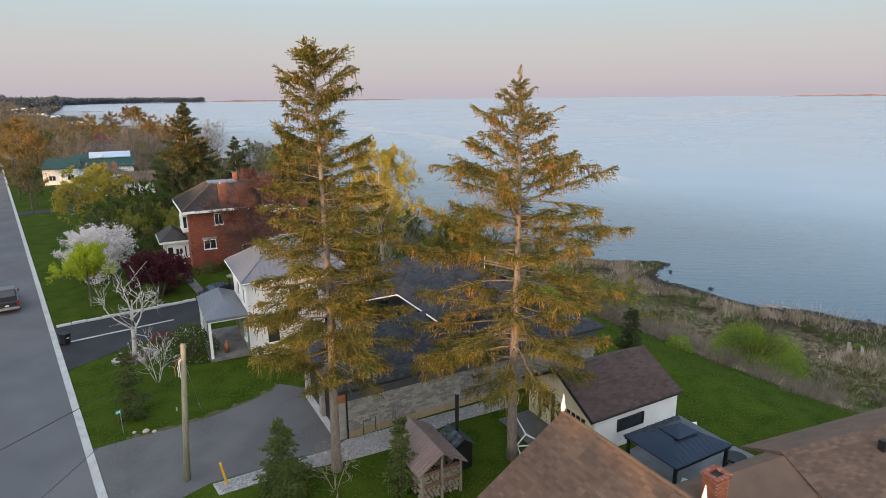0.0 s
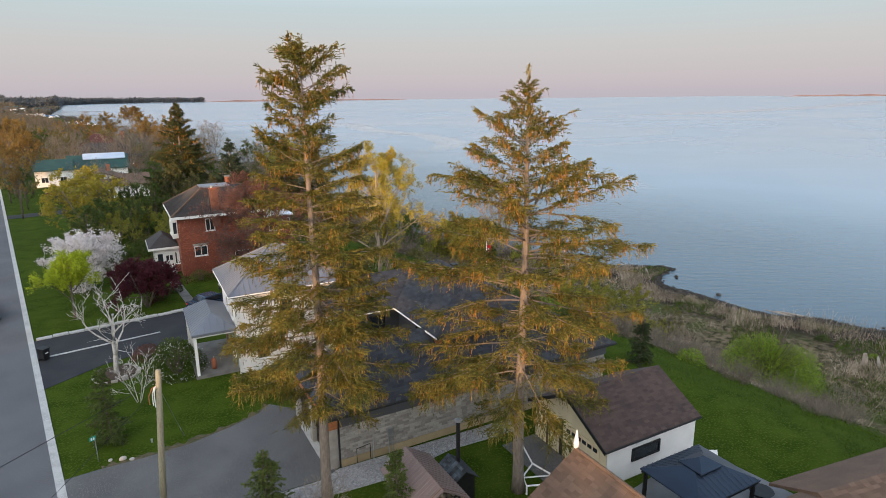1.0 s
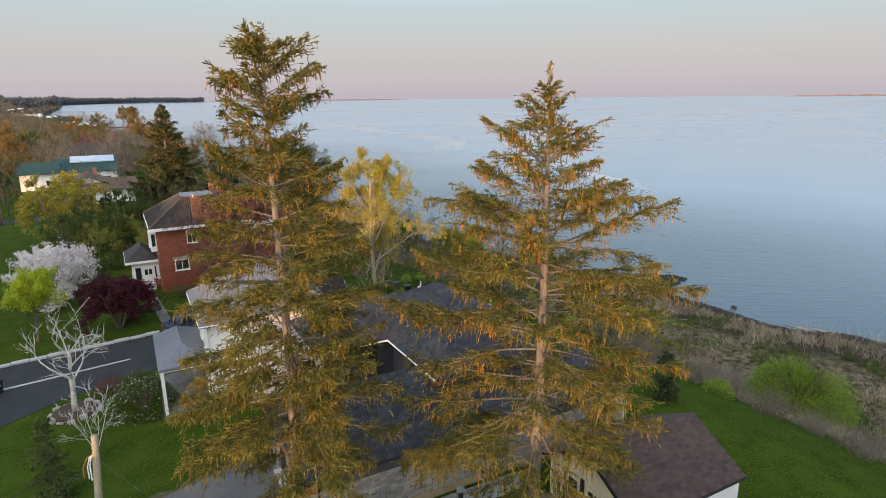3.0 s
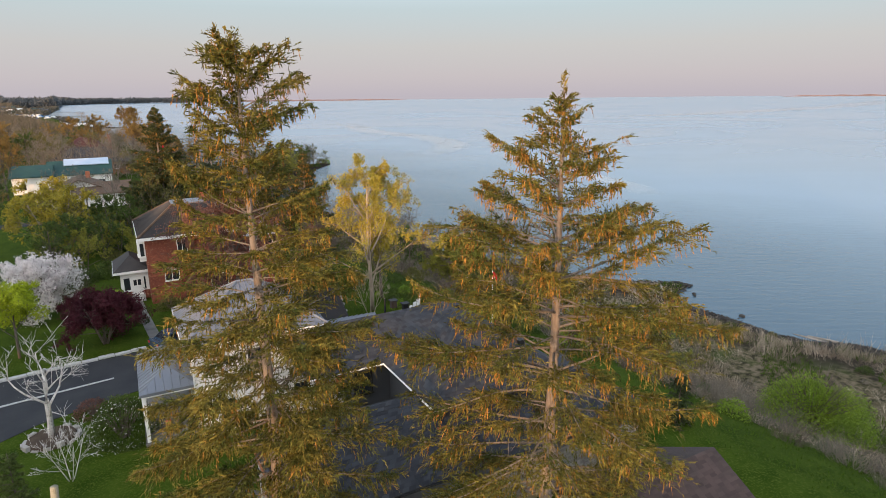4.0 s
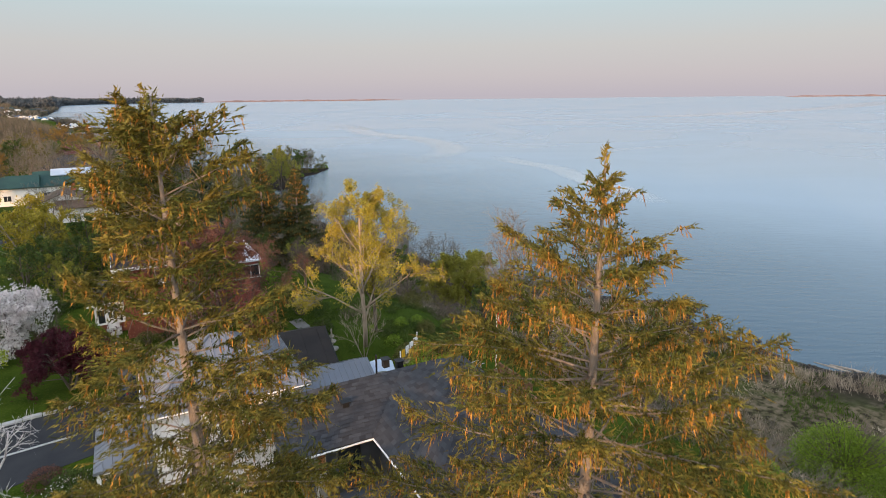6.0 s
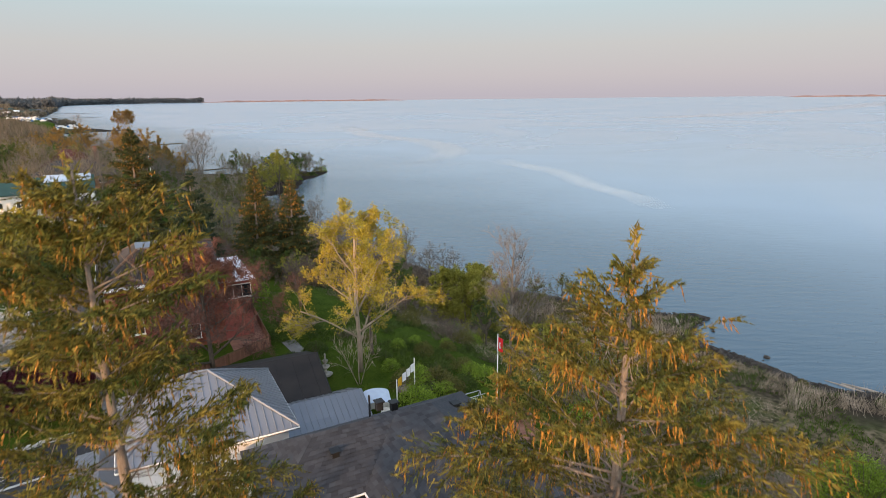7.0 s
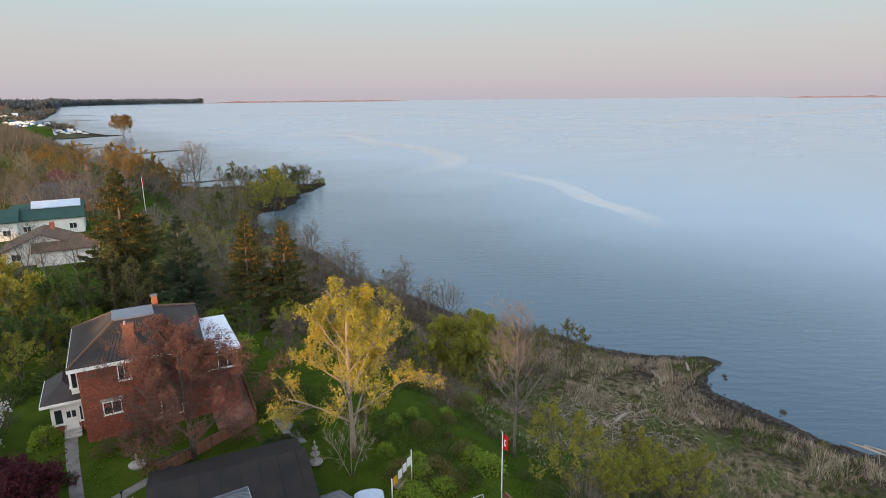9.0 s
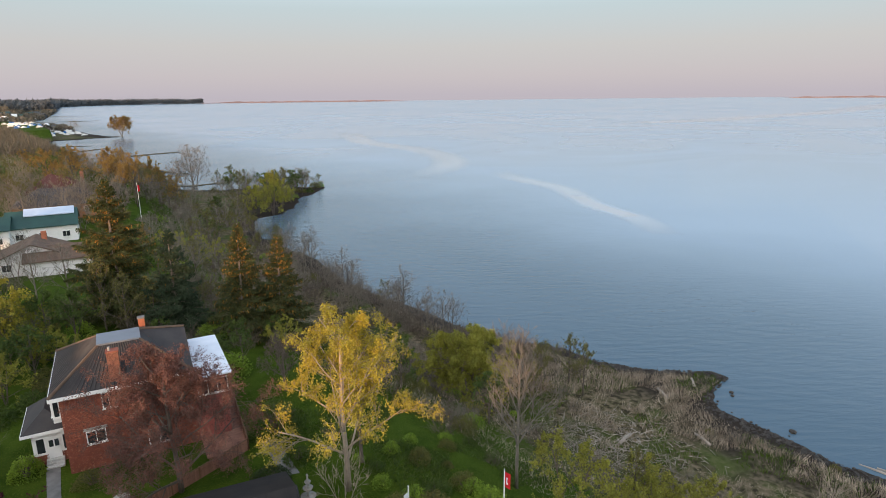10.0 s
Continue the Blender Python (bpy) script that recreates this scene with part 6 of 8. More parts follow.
def car(x, y, rz, paint, label):
    t = thing("car", (x, y, 0.01), rz, label, "car")
    bevelled(prism([(-2.2, 0.35), (2.2, 0.35), (2.25, 0.65), (1.9, 0.85), (-2.15, 0.95)], -0.88, 0.88), "body", paint, t, 0.08)
    bevelled(prism([(1.2, 0.88), (0.4, 1.4), (-1.0, 1.42), (-1.8, 0.95)], -0.74, 0.74), "cabin", paint, t, 0.08)
    part("windscreen", Geo().face((-0.66, 1.14, 0.96), (0.66, 1.14, 0.96), (0.58, 0.48, 1.4), (-0.58, 0.48, 1.4)), DARK_GLASS, t)
    part("rear_window", Geo().face((0.62, -1.66, 1.08), (-0.62, -1.66, 1.08), (-0.56, -1.1, 1.41), (0.56, -1.1, 1.41)), DARK_GLASS, t)
    for s_ in (-1, 1):
        part("side_window", Geo().box(s_ * 0.75 - 0.01, s_ * 0.75 + 0.01, -1.0, 0.55, 1.0, 1.3), DARK_GLASS, t)
        part("tail_lamp", Geo().box(s_ * 0.72 - 0.1, s_ * 0.72 + 0.1, -2.22, -2.14, 0.68, 0.85), TAIL_RED, t)
        part("headlight", Geo().box(s_ * 0.68 - 0.12, s_ * 0.68 + 0.12, 2.1, 2.22, 0.6, 0.72), STEEL, t)
        for yy in (-1.4, 1.4):
            wheel(t, s_ * 0.8, yy, 0.32, 0.32, 0.2)


pickup(-3.1, 70.6, 0)
car(14.6, 60.2, -75, CAR_BLUE, "dark blue saloon car parked beside the white house")
car(9.5, 152, 80, CAR_RED, "dark red car parked by the far white barn")

# wood store, boiler shed and white frame in the near yard
WS = thing("wood_store", (13.65, 22.65, 0), HR, "timber firewood store with brown metal roof", "shed")
part("roof", gable_roof(-1.3, 1.5, -1.7, 2.4, 1.75, 2.65, "y", 0.06), METAL_BROWN, WS)
for i in range(17):
    v = -1.7 + 4.1 * (i + 0.5) / 17
    part("seam", Geo().tube([(-1.3, v, 1.77), (0.1, v, 2.67)], [0.018, 0.018], 4), METAL_BROWN, WS)
    part("seam", Geo().tube([(1.5, v, 1.77), (0.1, v, 2.67)], [0.018, 0.018], 4), METAL_BROWN, WS)
for u in (-1.0, 0.1, 1.2):
    for v in (-1.45, 2.1):
        part("post", Geo().box(u - 0.06, u + 0.06, v - 0.06, v + 0.06, 0, 1.95 if abs(u - 0.1) > 0.5 else 2.5), WOOD_GREY, WS)
part("rafter", Geo().tube([(-1.2, -1.5, 1.78), (0.1, -1.5, 2.6)], [0.06, 0.06], 4).tube([(1.4, -1.5, 1.78), (0.1, -1.5, 2.6)], [0.06, 0.06], 4), WOOD_BROWN, WS)
part("rail", Geo().box(-1.0, 1.2, -1.5, -1.42, 0.9, 1.0).box(-1.0, 1.2, -1.5, -1.42, 1.6, 1.7), WOOD_BROWN, WS)
lgs = Geo().tube([(0, -0.2, 0), (0, 0.2, 0)], [0.09, 0.09], 7).mesh("log", BARK_PALE)
for r in range(8):
    for i in range(11):
        for v in (-1.1, -0.4, 0.4, 1.2):
            if v > -1.0 and 0 < i < 10 and r < 7:
                continue
            ob = new("log", lgs)
            tagged(ob, "split firewood log in the store", "log", "firewood")
            ob.matrix_basis = WS.matrix_basis @ pose(-0.92 + 0.2 * i + 0.1 * (r % 2), v + rg.uniform(-0.05, 0.05), 0.1 + 0.18 * r, 0, 0, rg.uniform(-8, 8))
BS = thing("boiler_shed", (15.95, 23.1, 0), HR, "small black boiler shed with stove pipe", "shed")
part("wall", gable_wall(-0.7, 0.7, -0.9, 0.9, 1.7, 2.2, "y"), BLACK, BS)
part("roof", gable_roof(-0.9, 0.9, -1.1, 1.1, 1.68, 2.3, "y", 0.06), SHINGLE_DARK, BS)
part("shingle", shingle_courses([(-0.9, 1.1, 1.69), (-0.9, -1.1, 1.69), (0, -1.1, 2.31), (0, 1.1, 2.31)], 6, rng0, 0.3), mat("blue_grey_shingles", (0.09, 0.11, 0.13), (0.04, 0.045, 0.05), 2.0, 0.8, island=0.5), BS)
for i in range(6):
    part("board", Geo().box(-0.72, -0.7, -0.88 + 0.3 * i, -0.6 + 0.3 * i, 0.05, 1.62), BLACK, BS)
BS.scale = (0.82, 0.82, 0.85)
pipe = part("stove_pipe", Geo().tube([(0.25, 0.3, 1.8), (0.25, 0.3, 4.8)], [0.13, 0.13], 12), BLACK, BS)
part("cap", Geo().tube([(0.25, 0.3, 4.8), (0.25, 0.3, 4.9), (0.25, 0.3, 5.0)], [0.22, 0.22, 0.03], 12), STEEL, pipe)
AF = thing("trailer_frame", (20.3, 22.1, 0.02), -30, "white painted steel A-frame of a parked trailer", "trailer")
part("tongue", Geo().tube([(0, 0, 0.6), (-0.1, 2.2, 0.55)], [0.05, 0.05], 6), WHITE_PAINT, AF)
part("arm", Geo().tube([(0, 0, 0.6), (-0.75, -0.9, 0.5), (-0.75, -1.7, 0.5), (0.75, -1.7, 0.5), (0.75, -0.9, 0.5), (0, 0, 0.6)], [0.05] * 6, 6), WHITE_PAINT, AF)
part("crossbar", Geo().tube([(-0.75, -1.0, 0.5), (0.75, -1.0, 0.5)], [0.04, 0.04], 6), WHITE_PAINT, AF)
part("winch_post", Geo().tube([(-0.1, 2.0, 0.0), (-0.1, 2.0, 1.4)], [0.05, 0.05], 6), WHITE_PAINT, AF)
part("winch_fork", Geo().tube([(-0.25, 2.0, 1.9), (-0.2, 2.0, 1.45), (0.0, 2.0, 1.45), (0.05, 2.0, 1.9)], [0.035] * 4, 6), WHITE_PAINT, AF)
for s_ in (-0.75, 0.75):
    part("foot", Geo().tube([(s_, -1.7, 0), (s_, -1.7, 0.5)], [0.05, 0.05], 6), WHITE_PAINT, AF)

# back garden: fountain, flag pole, deck with swing frame, washing line, canopy
FN = thing("fountain", (29.0, 58.1, 0), 0, "pale stone three-tier garden fountain", "fountain")
for i, (z, r) in enumerate(((0.0, 0.75), (0.85, 0.5), (1.45, 0.32))):
    part("bowl", Geo().tube([(0, 0, z + 0.05), (0, 0, z + 0.2), (0, 0, z + 0.36), (0, 0, z + 0.3)], [r * 0.35, r * 0.8, r, r * 0.9], 18), STONE_PALE, FN, smooth=True)
    part("stem", Geo().tube([(0, 0, z + 0.2), (0, 0, z + 0.5), (0, 0, z + 0.9)], [0.16 - 0.03 * i, 0.1, 0.13 - 0.03 * i], 12), STONE_PALE, FN, smooth=True)
part("finial", Geo().tube([(0, 0, 2.2), (0, 0, 2.4), (0, 0, 2.6)], [0.06, 0.12, 0.02], 10), STONE_PALE, FN, smooth=True)
FN.scale = (0.78, 0.78, 0.85)
BB = thing("birdbath", (17.7, 66.6, 0), 0, "pale stone birdbath with small figure on lawn", "birdbath")
part("basin", Geo().tube([(0, 0, 0), (0, 0, 0.12), (0, 0, 0.2)], [0.55, 0.6, 0.65], 18), STONE_PALE, BB)
part("column", Geo().tube([(0, 0, 0.2), (0, 0, 0.6), (0, 0, 1.1)], [0.16, 0.1, 0.07], 10), STONE_PALE, BB)
FP = thing("flag_pole", (37.4, 45.7, ground_z(37.4, 45.7)), 0, "white flag pole flying a red and white flag", "flag pole")
zt = 5.7 - ground_z(37.4, 45.7)
part("pole", Geo().tube([(0, 0, -0.1), (0, 0, zt)], [0.05, 0.035], 8), WHITE_PAINT, FP)
part("ball", Geo().tube([(0, 0, zt), (0, 0, zt + 0.07), (0, 0, zt + 0.14)], [0.02, 0.06, 0.01], 8), STEEL, FP)


def cloth(name, y0, y1, material, parent, z0, z1):
    g = Geo()
    for i in range(6):
        a, b = i / 6, (i + 1) / 6
        ya, yb = y0 + (y1 - y0) * a, y0 + (y1 - y0) * b
        sag = lambda y: 0.55 * y
        wv = lambda y: 0.07 * math.sin(y * 9)
        g.face((ya * 0.7 + 0.04, wv(ya) - ya * 0.2, z0 - sag(ya)), (yb * 0.7 + 0.04, wv(yb) - yb * 0.2, z0 - sag(yb)), (yb * 0.7 + 0.04, wv(yb) - yb * 0.2, z1 - sag(yb)), (ya * 0.7 + 0.04, wv(ya) - ya * 0.2, z1 - sag(ya)))
    return part(name, g, material, parent)


fl = cloth("flag", 0.0, 0.5, RED_CLOTH, FP, zt - 1.25, zt - 0.1)
fl["label"] = "limp red and white flag hanging at its pole"
white = cloth("white_panel", 0.16, 0.3, WHITE_CLOTH, fl, zt - 1.0, zt - 0.5)
white.location = (0.02, -0.03, 0)
part("emblem", Geo().box(0.18, 0.25, -0.12, -0.09, zt - 0.95, zt - 0.7), RED_CLOTH, fl)
D2 = thing("back_deck", (35.0, 43.2, -0.6), HR, "reddish timber deck with glass-panel railing behind the house", "deck")
b2 = Geo().box(-2.2, 2.2, 0, 0.14, 0, 0.04).mesh("deck_board", WOOD_DECK)
for i in range(36):
    piece("deck_board", b2, D2, (0, -2.8 + 0.15 * i, 0.9))
part("skirt", Geo().box(-2.2, 2.2, -2.85, -2.8, -1.4, 0.9).box(2.2, 2.25, -2.85, 2.6, -1.4, 0.9), WOOD_BROWN, D2)
for i in range(5):
    part("rail_post", Geo().box(-2.2 - 0.05, -2.15, -2.7 + 1.2 * i, -2.6 + 1.2 * i, 0.9, 2.0), BLACK, D2, "black steel rail post")
part("bench", Geo().box(1.5, 2.1, -2.0, 2.4, 1.3, 1.36).box(1.95, 2.1, -2.0, 2.4, 1.36, 1.9), WOOD_BROWN, D2, "built-in timber bench")
for u in (-0.3, 0.8):
    ch = thing("patio_chair", (35.0 + u, 42.6 + u, 0.32), 30 * u, "black patio chair on the back deck", "chair", "patio chairs")
    part("seat", Geo().box(-0.25, 0.25, -0.25, 0.25, 0.42, 0.47), BLACK, ch)
    part("backrest", Geo().box(-0.25, 0.25, 0.22, 0.27, 0.47, 0.95), BLACK, ch)
    for a in (-0.22, 0.22):
        for b in (-0.22, 0.22):
            part("leg", Geo().box(a - 0.02, a + 0.02, b - 0.02, b + 0.02, 0, 0.42), BLACK, ch)
SW = thing("swing_seat", (34.3, 45.4, 0.34), -8, "pale green metal garden swing seat with canopy frame", "swing")
for u in (-1.0, 1.0):
    part("side_frame", Geo().tube([(u, -0.7, 0), (u, 0, 1.7), (u, 0.7, 0)], [0.03] * 3, 6), STEEL, SW)
part("top_bar", Geo().tube([(-1.0, 0, 1.7), (1.0, 0, 1.7)], [0.03, 0.03], 6).tube([(-1.0, -0.7, 1.75), (1.0, -0.7, 1.75)], [0.025, 0.025], 6), STEEL, SW)
part("seat", Geo().box(-0.85, 0.85, -0.3, 0.25, 0.45, 0.55), mat("pale_green_cushion", (0.4, 0.5, 0.42), (0.34, 0.43, 0.36), 2.0, 0.9), SW)
part("backrest", Geo().box(-0.85, 0.85, 0.25, 0.33, 0.5, 1.0), mat("pale_green_back", (0.4, 0.5, 0.42), (0.34, 0.43, 0.36), 2.0, 0.9), SW)
CN = thing("garden_canopy", (29.2, 49.9, -0.3), -25, "pale blue fabric-topped garden tent beside the garage", "tent")
g = Geo()
for i in range(8):
    a, b = math.pi * i / 8, math.pi * (i + 1) / 8
    g.face((-1.2 * math.cos(a), -1.3, 1.9 + 0.45 * math.sin(a)), (-1.2 * math.cos(b), -1.3, 1.9 + 0.45 * math.sin(b)), (-1.2 * math.cos(b), 1.3, 1.9 + 0.45 * math.sin(b)), (-1.2 * math.cos(a), 1.3, 1.9 + 0.45 * math.sin(a)))
part("cover", g, mat("pale_blue_tent_cloth", (0.5, 0.58, 0.68), (0.42, 0.5, 0.62), 1.5, 0.6, fine=5), CN, "rounded pale blue fabric cover", smooth=True)
part("back_panel", Geo().box(-1.2, 1.2, 1.2, 1.25, 0, 1.95), SIDING_WHITE, CN)
for u in (-1.15, 1.15):
    part("post", Geo().box(u - 0.05, u + 0.05, -1.3, -1.2, 0, 1.95), WHITE_PAINT, CN)
part("door_leaf", Geo().box(0.2, 1.1, -1.36, -1.3, 0.05, 1.8), WHITE_PAINT, CN)
CN.scale = (0.85, 0.85, 0.85)
CL = thing("washing_line", (32.4, 51.2, ground_z(32.4, 51.2)), 20, "washing line with pale cloths between posts", "washing line")
part("post", Geo().tube([(1.5, 0, 0), (1.5, 0, 2.7)], [0.05, 0.05], 8), WHITE_PAINT, CL)
part("post", Geo().tube([(-1.5, -0.5, 0), (-1.5, -0.5, 2.2)], [0.05, 0.05], 8), WHITE_PAINT, CL)
part("line", Geo().tube([(-1.5, -0.5, 2.1), (1.5, 0, 2.6)], [0.012, 0.012], 4), BLACK, CL)
for i, m in enumerate((YELLOW, WHITE_CLOTH, WHITE_CLOTH, WHITE_CLOTH)):
    u = -1.2 + 0.65 * i
    part("cloth", Geo().box(u, u + 0.45, -0.42 + 0.08 * i, -0.4 + 0.08 * i, 1.45 + 0.1 * i, 2.12 + 0.1 * i), m, CL)
LP = thing("lumber_pile", (33.4, 52.4, ground_z(33.4, 52.4)), 35, "loose stack of grey planks", "planks")
for i in range(9):
    part("plank", Geo().box(-1.4 + 0.1 * (i % 3), 1.3 + 0.12 * (i % 2), -0.5 + 0.32 * (i % 3), -0.25 + 0.32 * (i % 3), 0.1 + 0.12 * (i // 3), 0.18 + 0.12 * (i // 3)), WOOD_GREY, LP)
# round stone bed under the white tree
BD = thing("planting_bed", (4.5, 49.4, 0), 0, "raised stone-edged planting bed with dark soil", "planting bed")
for i in range(14):
    a = 6.283 * i / 14
    part("stone", Geo().box(-0.2, 0.22, -0.12, 0.13, -0.05, 0.08 + 0.1 * (i % 3)), STONE_PALE, BD).matrix_basis = pose(1.5 * math.cos(a), 1.25 * math.sin(a), 0, 0, 0, math.degrees(a) + 90)
part("soil", Geo().tube([(0, 0, 0), (0, 0, 0.2)], [1.4, 1.3], 18), SOIL, BD)

GL = thing("garden_light", (15.9, 61.8, 0), 0, "short black garden lamp post beside the path", "lamp")
part("post", Geo().tube([(0, 0, 0), (0, 0, 1.1)], [0.035, 0.035], 8), BLACK, GL)
part("lantern", Geo().tube([(0, 0, 1.1), (0, 0, 1.16), (0, 0, 1.32), (0, 0, 1.4)], [0.05, 0.1, 0.12, 0.02], 8), BLACK, GL)

# ---- garden trees and shrubs ----
plant_tree("dead_tree", "bare white-barked tree in a stone-edged bed", (4.5, 49.4, 0.2), 3, BARK_WHITE, height=7.6, spread=7.0, trunk_r=0.2, levels=4, kids=3, first=4, leaf_n=0, upright=0.9, wiggle=0.5, ratio=0.68, min_r=0.015, bare=0.22, leader=0.62)
plant_tree("lime_tree", "small tree with bright lime-yellow spring leaves", at(3.5, 65.2), 6, BARK, LEAF_LIME, height=6.3, spread=4.3, trunk_r=0.12, levels=4, kids=5, leaf_n=14, leaf_size=0.14, upright=0.5, ratio=0.6)
plant_tree("magnolia_tree", "wide tree covered in pale pink-white blossom", at(6.0, 75.5), 9, BARK, BLOSSOM, height=6.3, spread=6.2, trunk_r=0.2, levels=4, kids=5, leaf_n=7, leaf_size=0.17, bare=0.12, multi=3, ratio=0.62)
plant_tree("purple_maple", "spreading dark purple-leaved ornamental maple", at(9.6, 64.2), 12, BARK, LEAF_PURPLE, height=5.4, spread=7.0, trunk_r=0.2, levels=4, kids=4, leaf_n=16, leaf_size=0.16, bare=0.1, multi=3, ratio=0.62, steps=3)
plant_tree("copper_maple", "large maple with sparse copper-red young leaves", at(21.6, 64.9), 15, BARK, LEAF_COPPER, height=11.6, spread=14.5, trunk_r=0.22, levels=4, kids=6, first=11, leaf_n=15, leaf_size=0.11, bare=0.08, ratio=0.54, upright=0.45, leader=0.85)
plant_tree("yellow_tree", "tall tree with golden-yellow opening leaves", at(31.9, 57.2), 18, BARK_PALE, LEAF_YELLOW, height=15.2, spread=12.0, trunk_r=0.23, levels=4, kids=6, first=10, leaf_n=7, leaf_size=0.14, bare=0.16, ratio=0.47, upright=0.65, leader=0.84, wiggle=0.3)
plant_tree("bare_tree", "slim leafless tree with pale grey upright branches", at(44.3, 51.6), 21, BARK_DRY, height=14.2, spread=8.5, trunk_r=0.16, levels=4, kids=6, first=13, leaf_n=0, bare=0.3, ratio=0.46, upright=0.8, min_r=0.006, leader=0.8, twig_w=0.026, wiggle=0.2)
plant_tree("slender_sapling", "pale multi-stemmed leafless sapling", at(30.6, 55.2), 22, BARK_PALE, height=5.0, spread=2.4, trunk_r=0.08, levels=3, kids=4, leaf_n=0, multi=3)
plant_tree("yellow_tree", "tree with golden leaves behind another trunk", at(34.5, 59.8), 19, BARK, LEAF_YELLOW, height=9.5, spread=5.0, trunk_r=0.18, levels=4, kids=4, leaf_n=7, leaf_size=0.2, bare=0.3, ratio=0.56)
plant_tree("brown_tree", "rounded leafless tree with dense reddish-brown twigs", at(34.4, 75.6), 25, TWIG_RED, height=6.6, spread=6.0, trunk_r=0.18, levels=5, kids=5, leaf_n=0, bare=0.2, ratio=0.6, upright=0.5, twig_w=0.035)
plant_tree("white_shrub_tree", "small leafless white-stemmed shrub tree", at(5.0, 43.9), 27, BARK_WHITE, height=3.6, spread=1.8, trunk_r=0.06, levels=3, kids=3, leaf_n=0, multi=4)
plant_tree("white_shrub_tree", "small leafless white-stemmed shrub tree", at(9.6, 25.2), 28, BARK_PALE, height=2.8, spread=2.2, trunk_r=0.05, levels=3, kids=3, leaf_n=0, multi=4)
plant_shrub("flowering_bush", "rounded green bush speckled with pale buds", at(8.2, 47.0), 31, 1.9, 1.9, 2.9, LEAF_GREEN, leaf_size=0.12, count=5200, solid=0.85)
fb = shrub(32, 1.95, 1.95, 2.95, 0.09, 500, 2, 0.95)[1]
fl2 = new("blossom", quads("blossom", fb, BLOSSOM))
fl2["kind"] = "stuff"
fl2.parent = [o for o in scene.objects if o.name.startswith("flowering_bush")][0]
plant_shrub("red_shrub", "low reddish-brown shrub beside the drive", at(7.0, 51.3), 33, 1.1, 0.9, 1.2, LEAF_COPPER, leaf_size=0.1, count=1500)
plant_shrub("white_flowered_bush", "loose green bush with small white flowers", at(30.6, 68.6), 34, 2.3, 2.3, 3.4, LEAF_GREEN, leaf_size=0.14, count=4200, solid=0.7)
plant_shrub("porch_bush", "leafy green bush beside porch steps", at(12.2, 74.6), 35, 1.2, 1.1, 1.9, LEAF_BUSH, leaf_size=0.16, count=2200)
plant_shrub("porch_bush", "dark leafy shrub under the brick wall", at(16.3, 70.2), 36, 1.4, 0.9, 1.4, LEAF_OLIVE, leaf_size=0.1, count=1800)
plant_shrub("porch_bush", "dark leafy shrub under the brick wall", at(19.0, 70.8), 37, 1.5, 1.0, 1.5, LEAF_DARK, leaf_size=0.1, count=1800)
plant_shrub("garden_bush", "low dark green garden bush", at(27.5, 62.0), 38, 1.6, 1.3, 1.3, LEAF_DARK, leaf_size=0.12, count=2200)
plant_shrub("garden_bush", "low dark green garden bush", at(30.5, 63.4), 39, 1.2, 1.2, 1.2, LEAF_GREEN, leaf_size=0.12, count=1800)
plant_shrub("garden_bush", "dark shrub beside the lawn", at(13.0, 67.5), 40, 0.7, 0.7, 0.8, LEAF_DARK, leaf_size=0.1, count=800)
kw = dict(bare=0.05, trunk_r=0.07, whorls=11, per=7, shape=1.0, uneven=0.4, fringe=0.3, blade=(0.16, 0.065), density=1.0)
plant_conifer("young_spruce", "drooping young spruce on the front lawn", at(2.75, 39.8), 41, NEEDLE_FRESH, BARK, height=4.7, radius=1.4, droop=1.0, **kw)
plant_conifer("young_spruce", "young spruce beside the lane", at(7.6, 27.0), 42, NEEDLE_FRESH, BARK, height=3.9, radius=1.35, **kw)
plant_conifer("young_spruce", "bright green young spruce before the wood store", at(12.3, 22.9), 43, NEEDLE_FRESH, BARK, height=4.1, radius=0.95, **kw)
plant_conifer("young_spruce", "small young spruce in the near yard", at(7.3, 25.3), 44, NEEDLE_FRESH, BARK, height=2.3, radius=1.0, **kw)
plant_conifer("leaning_pine", "dark leaning young conifer at the lawn's edge", at(36.5, 27.0), 45, NEEDLE_DARK, BARK, height=3.2, radius=1.0, lean=(0.7, 0.3), **kw)
plant_tree("yellow_willow", "broad multi-stemmed willow in bright yellow young leaf", at(9.6, 104.0), 64, BARK_PALE, LEAF_YELLOW, height=10.5, spread=9.5, trunk_r=0.26, levels=4, kids=4, first=4, leaf_n=7, leaf_size=0.26, bare=0.15, multi=3, ratio=0.58, upright=0.6)
# spruces behind the red house
cone = lambda h, r: [(0.0, r * 0.8), (h * 0.12, r), (h * 0.45, r * 0.66), (h * 0.75, r * 0.33), (h * 0.92, r * 0.12), (h, 0.15)]
far = dict(step=0.62, per=7, lean=(0.2, 0.1), hang=1.1, coarse=2.1)
old_spruce("broad tall spruce with rust-tinted sides", at(25.0, 110.0), 51, 19.2, 1.0, cone(19.2, 8.0), trunk_r=0.32, thick=2.2, rust=0.5, needles=NEEDLE_RUST, **far)
old_spruce("narrow dark green spruce", at(29.8, 99.6), 52, 13.6, 0.8, cone(13.6, 5.0), trunk_r=0.22, thick=2.0, rust=0.02, needles=NEEDLE_BLUE, **far)
for x_, y_, sd_2 in ((36.9, 95.0, 53), (41.0, 92.6, 54)):
    old_spruce("spruce with rusty cone-laden top", at(x_, y_), sd_2, 15.0, 0.8, cone(15.0, 5.2), trunk_r=0.22, thick=2.0, rust=0.95, needles=NEEDLE_RUST, **far)

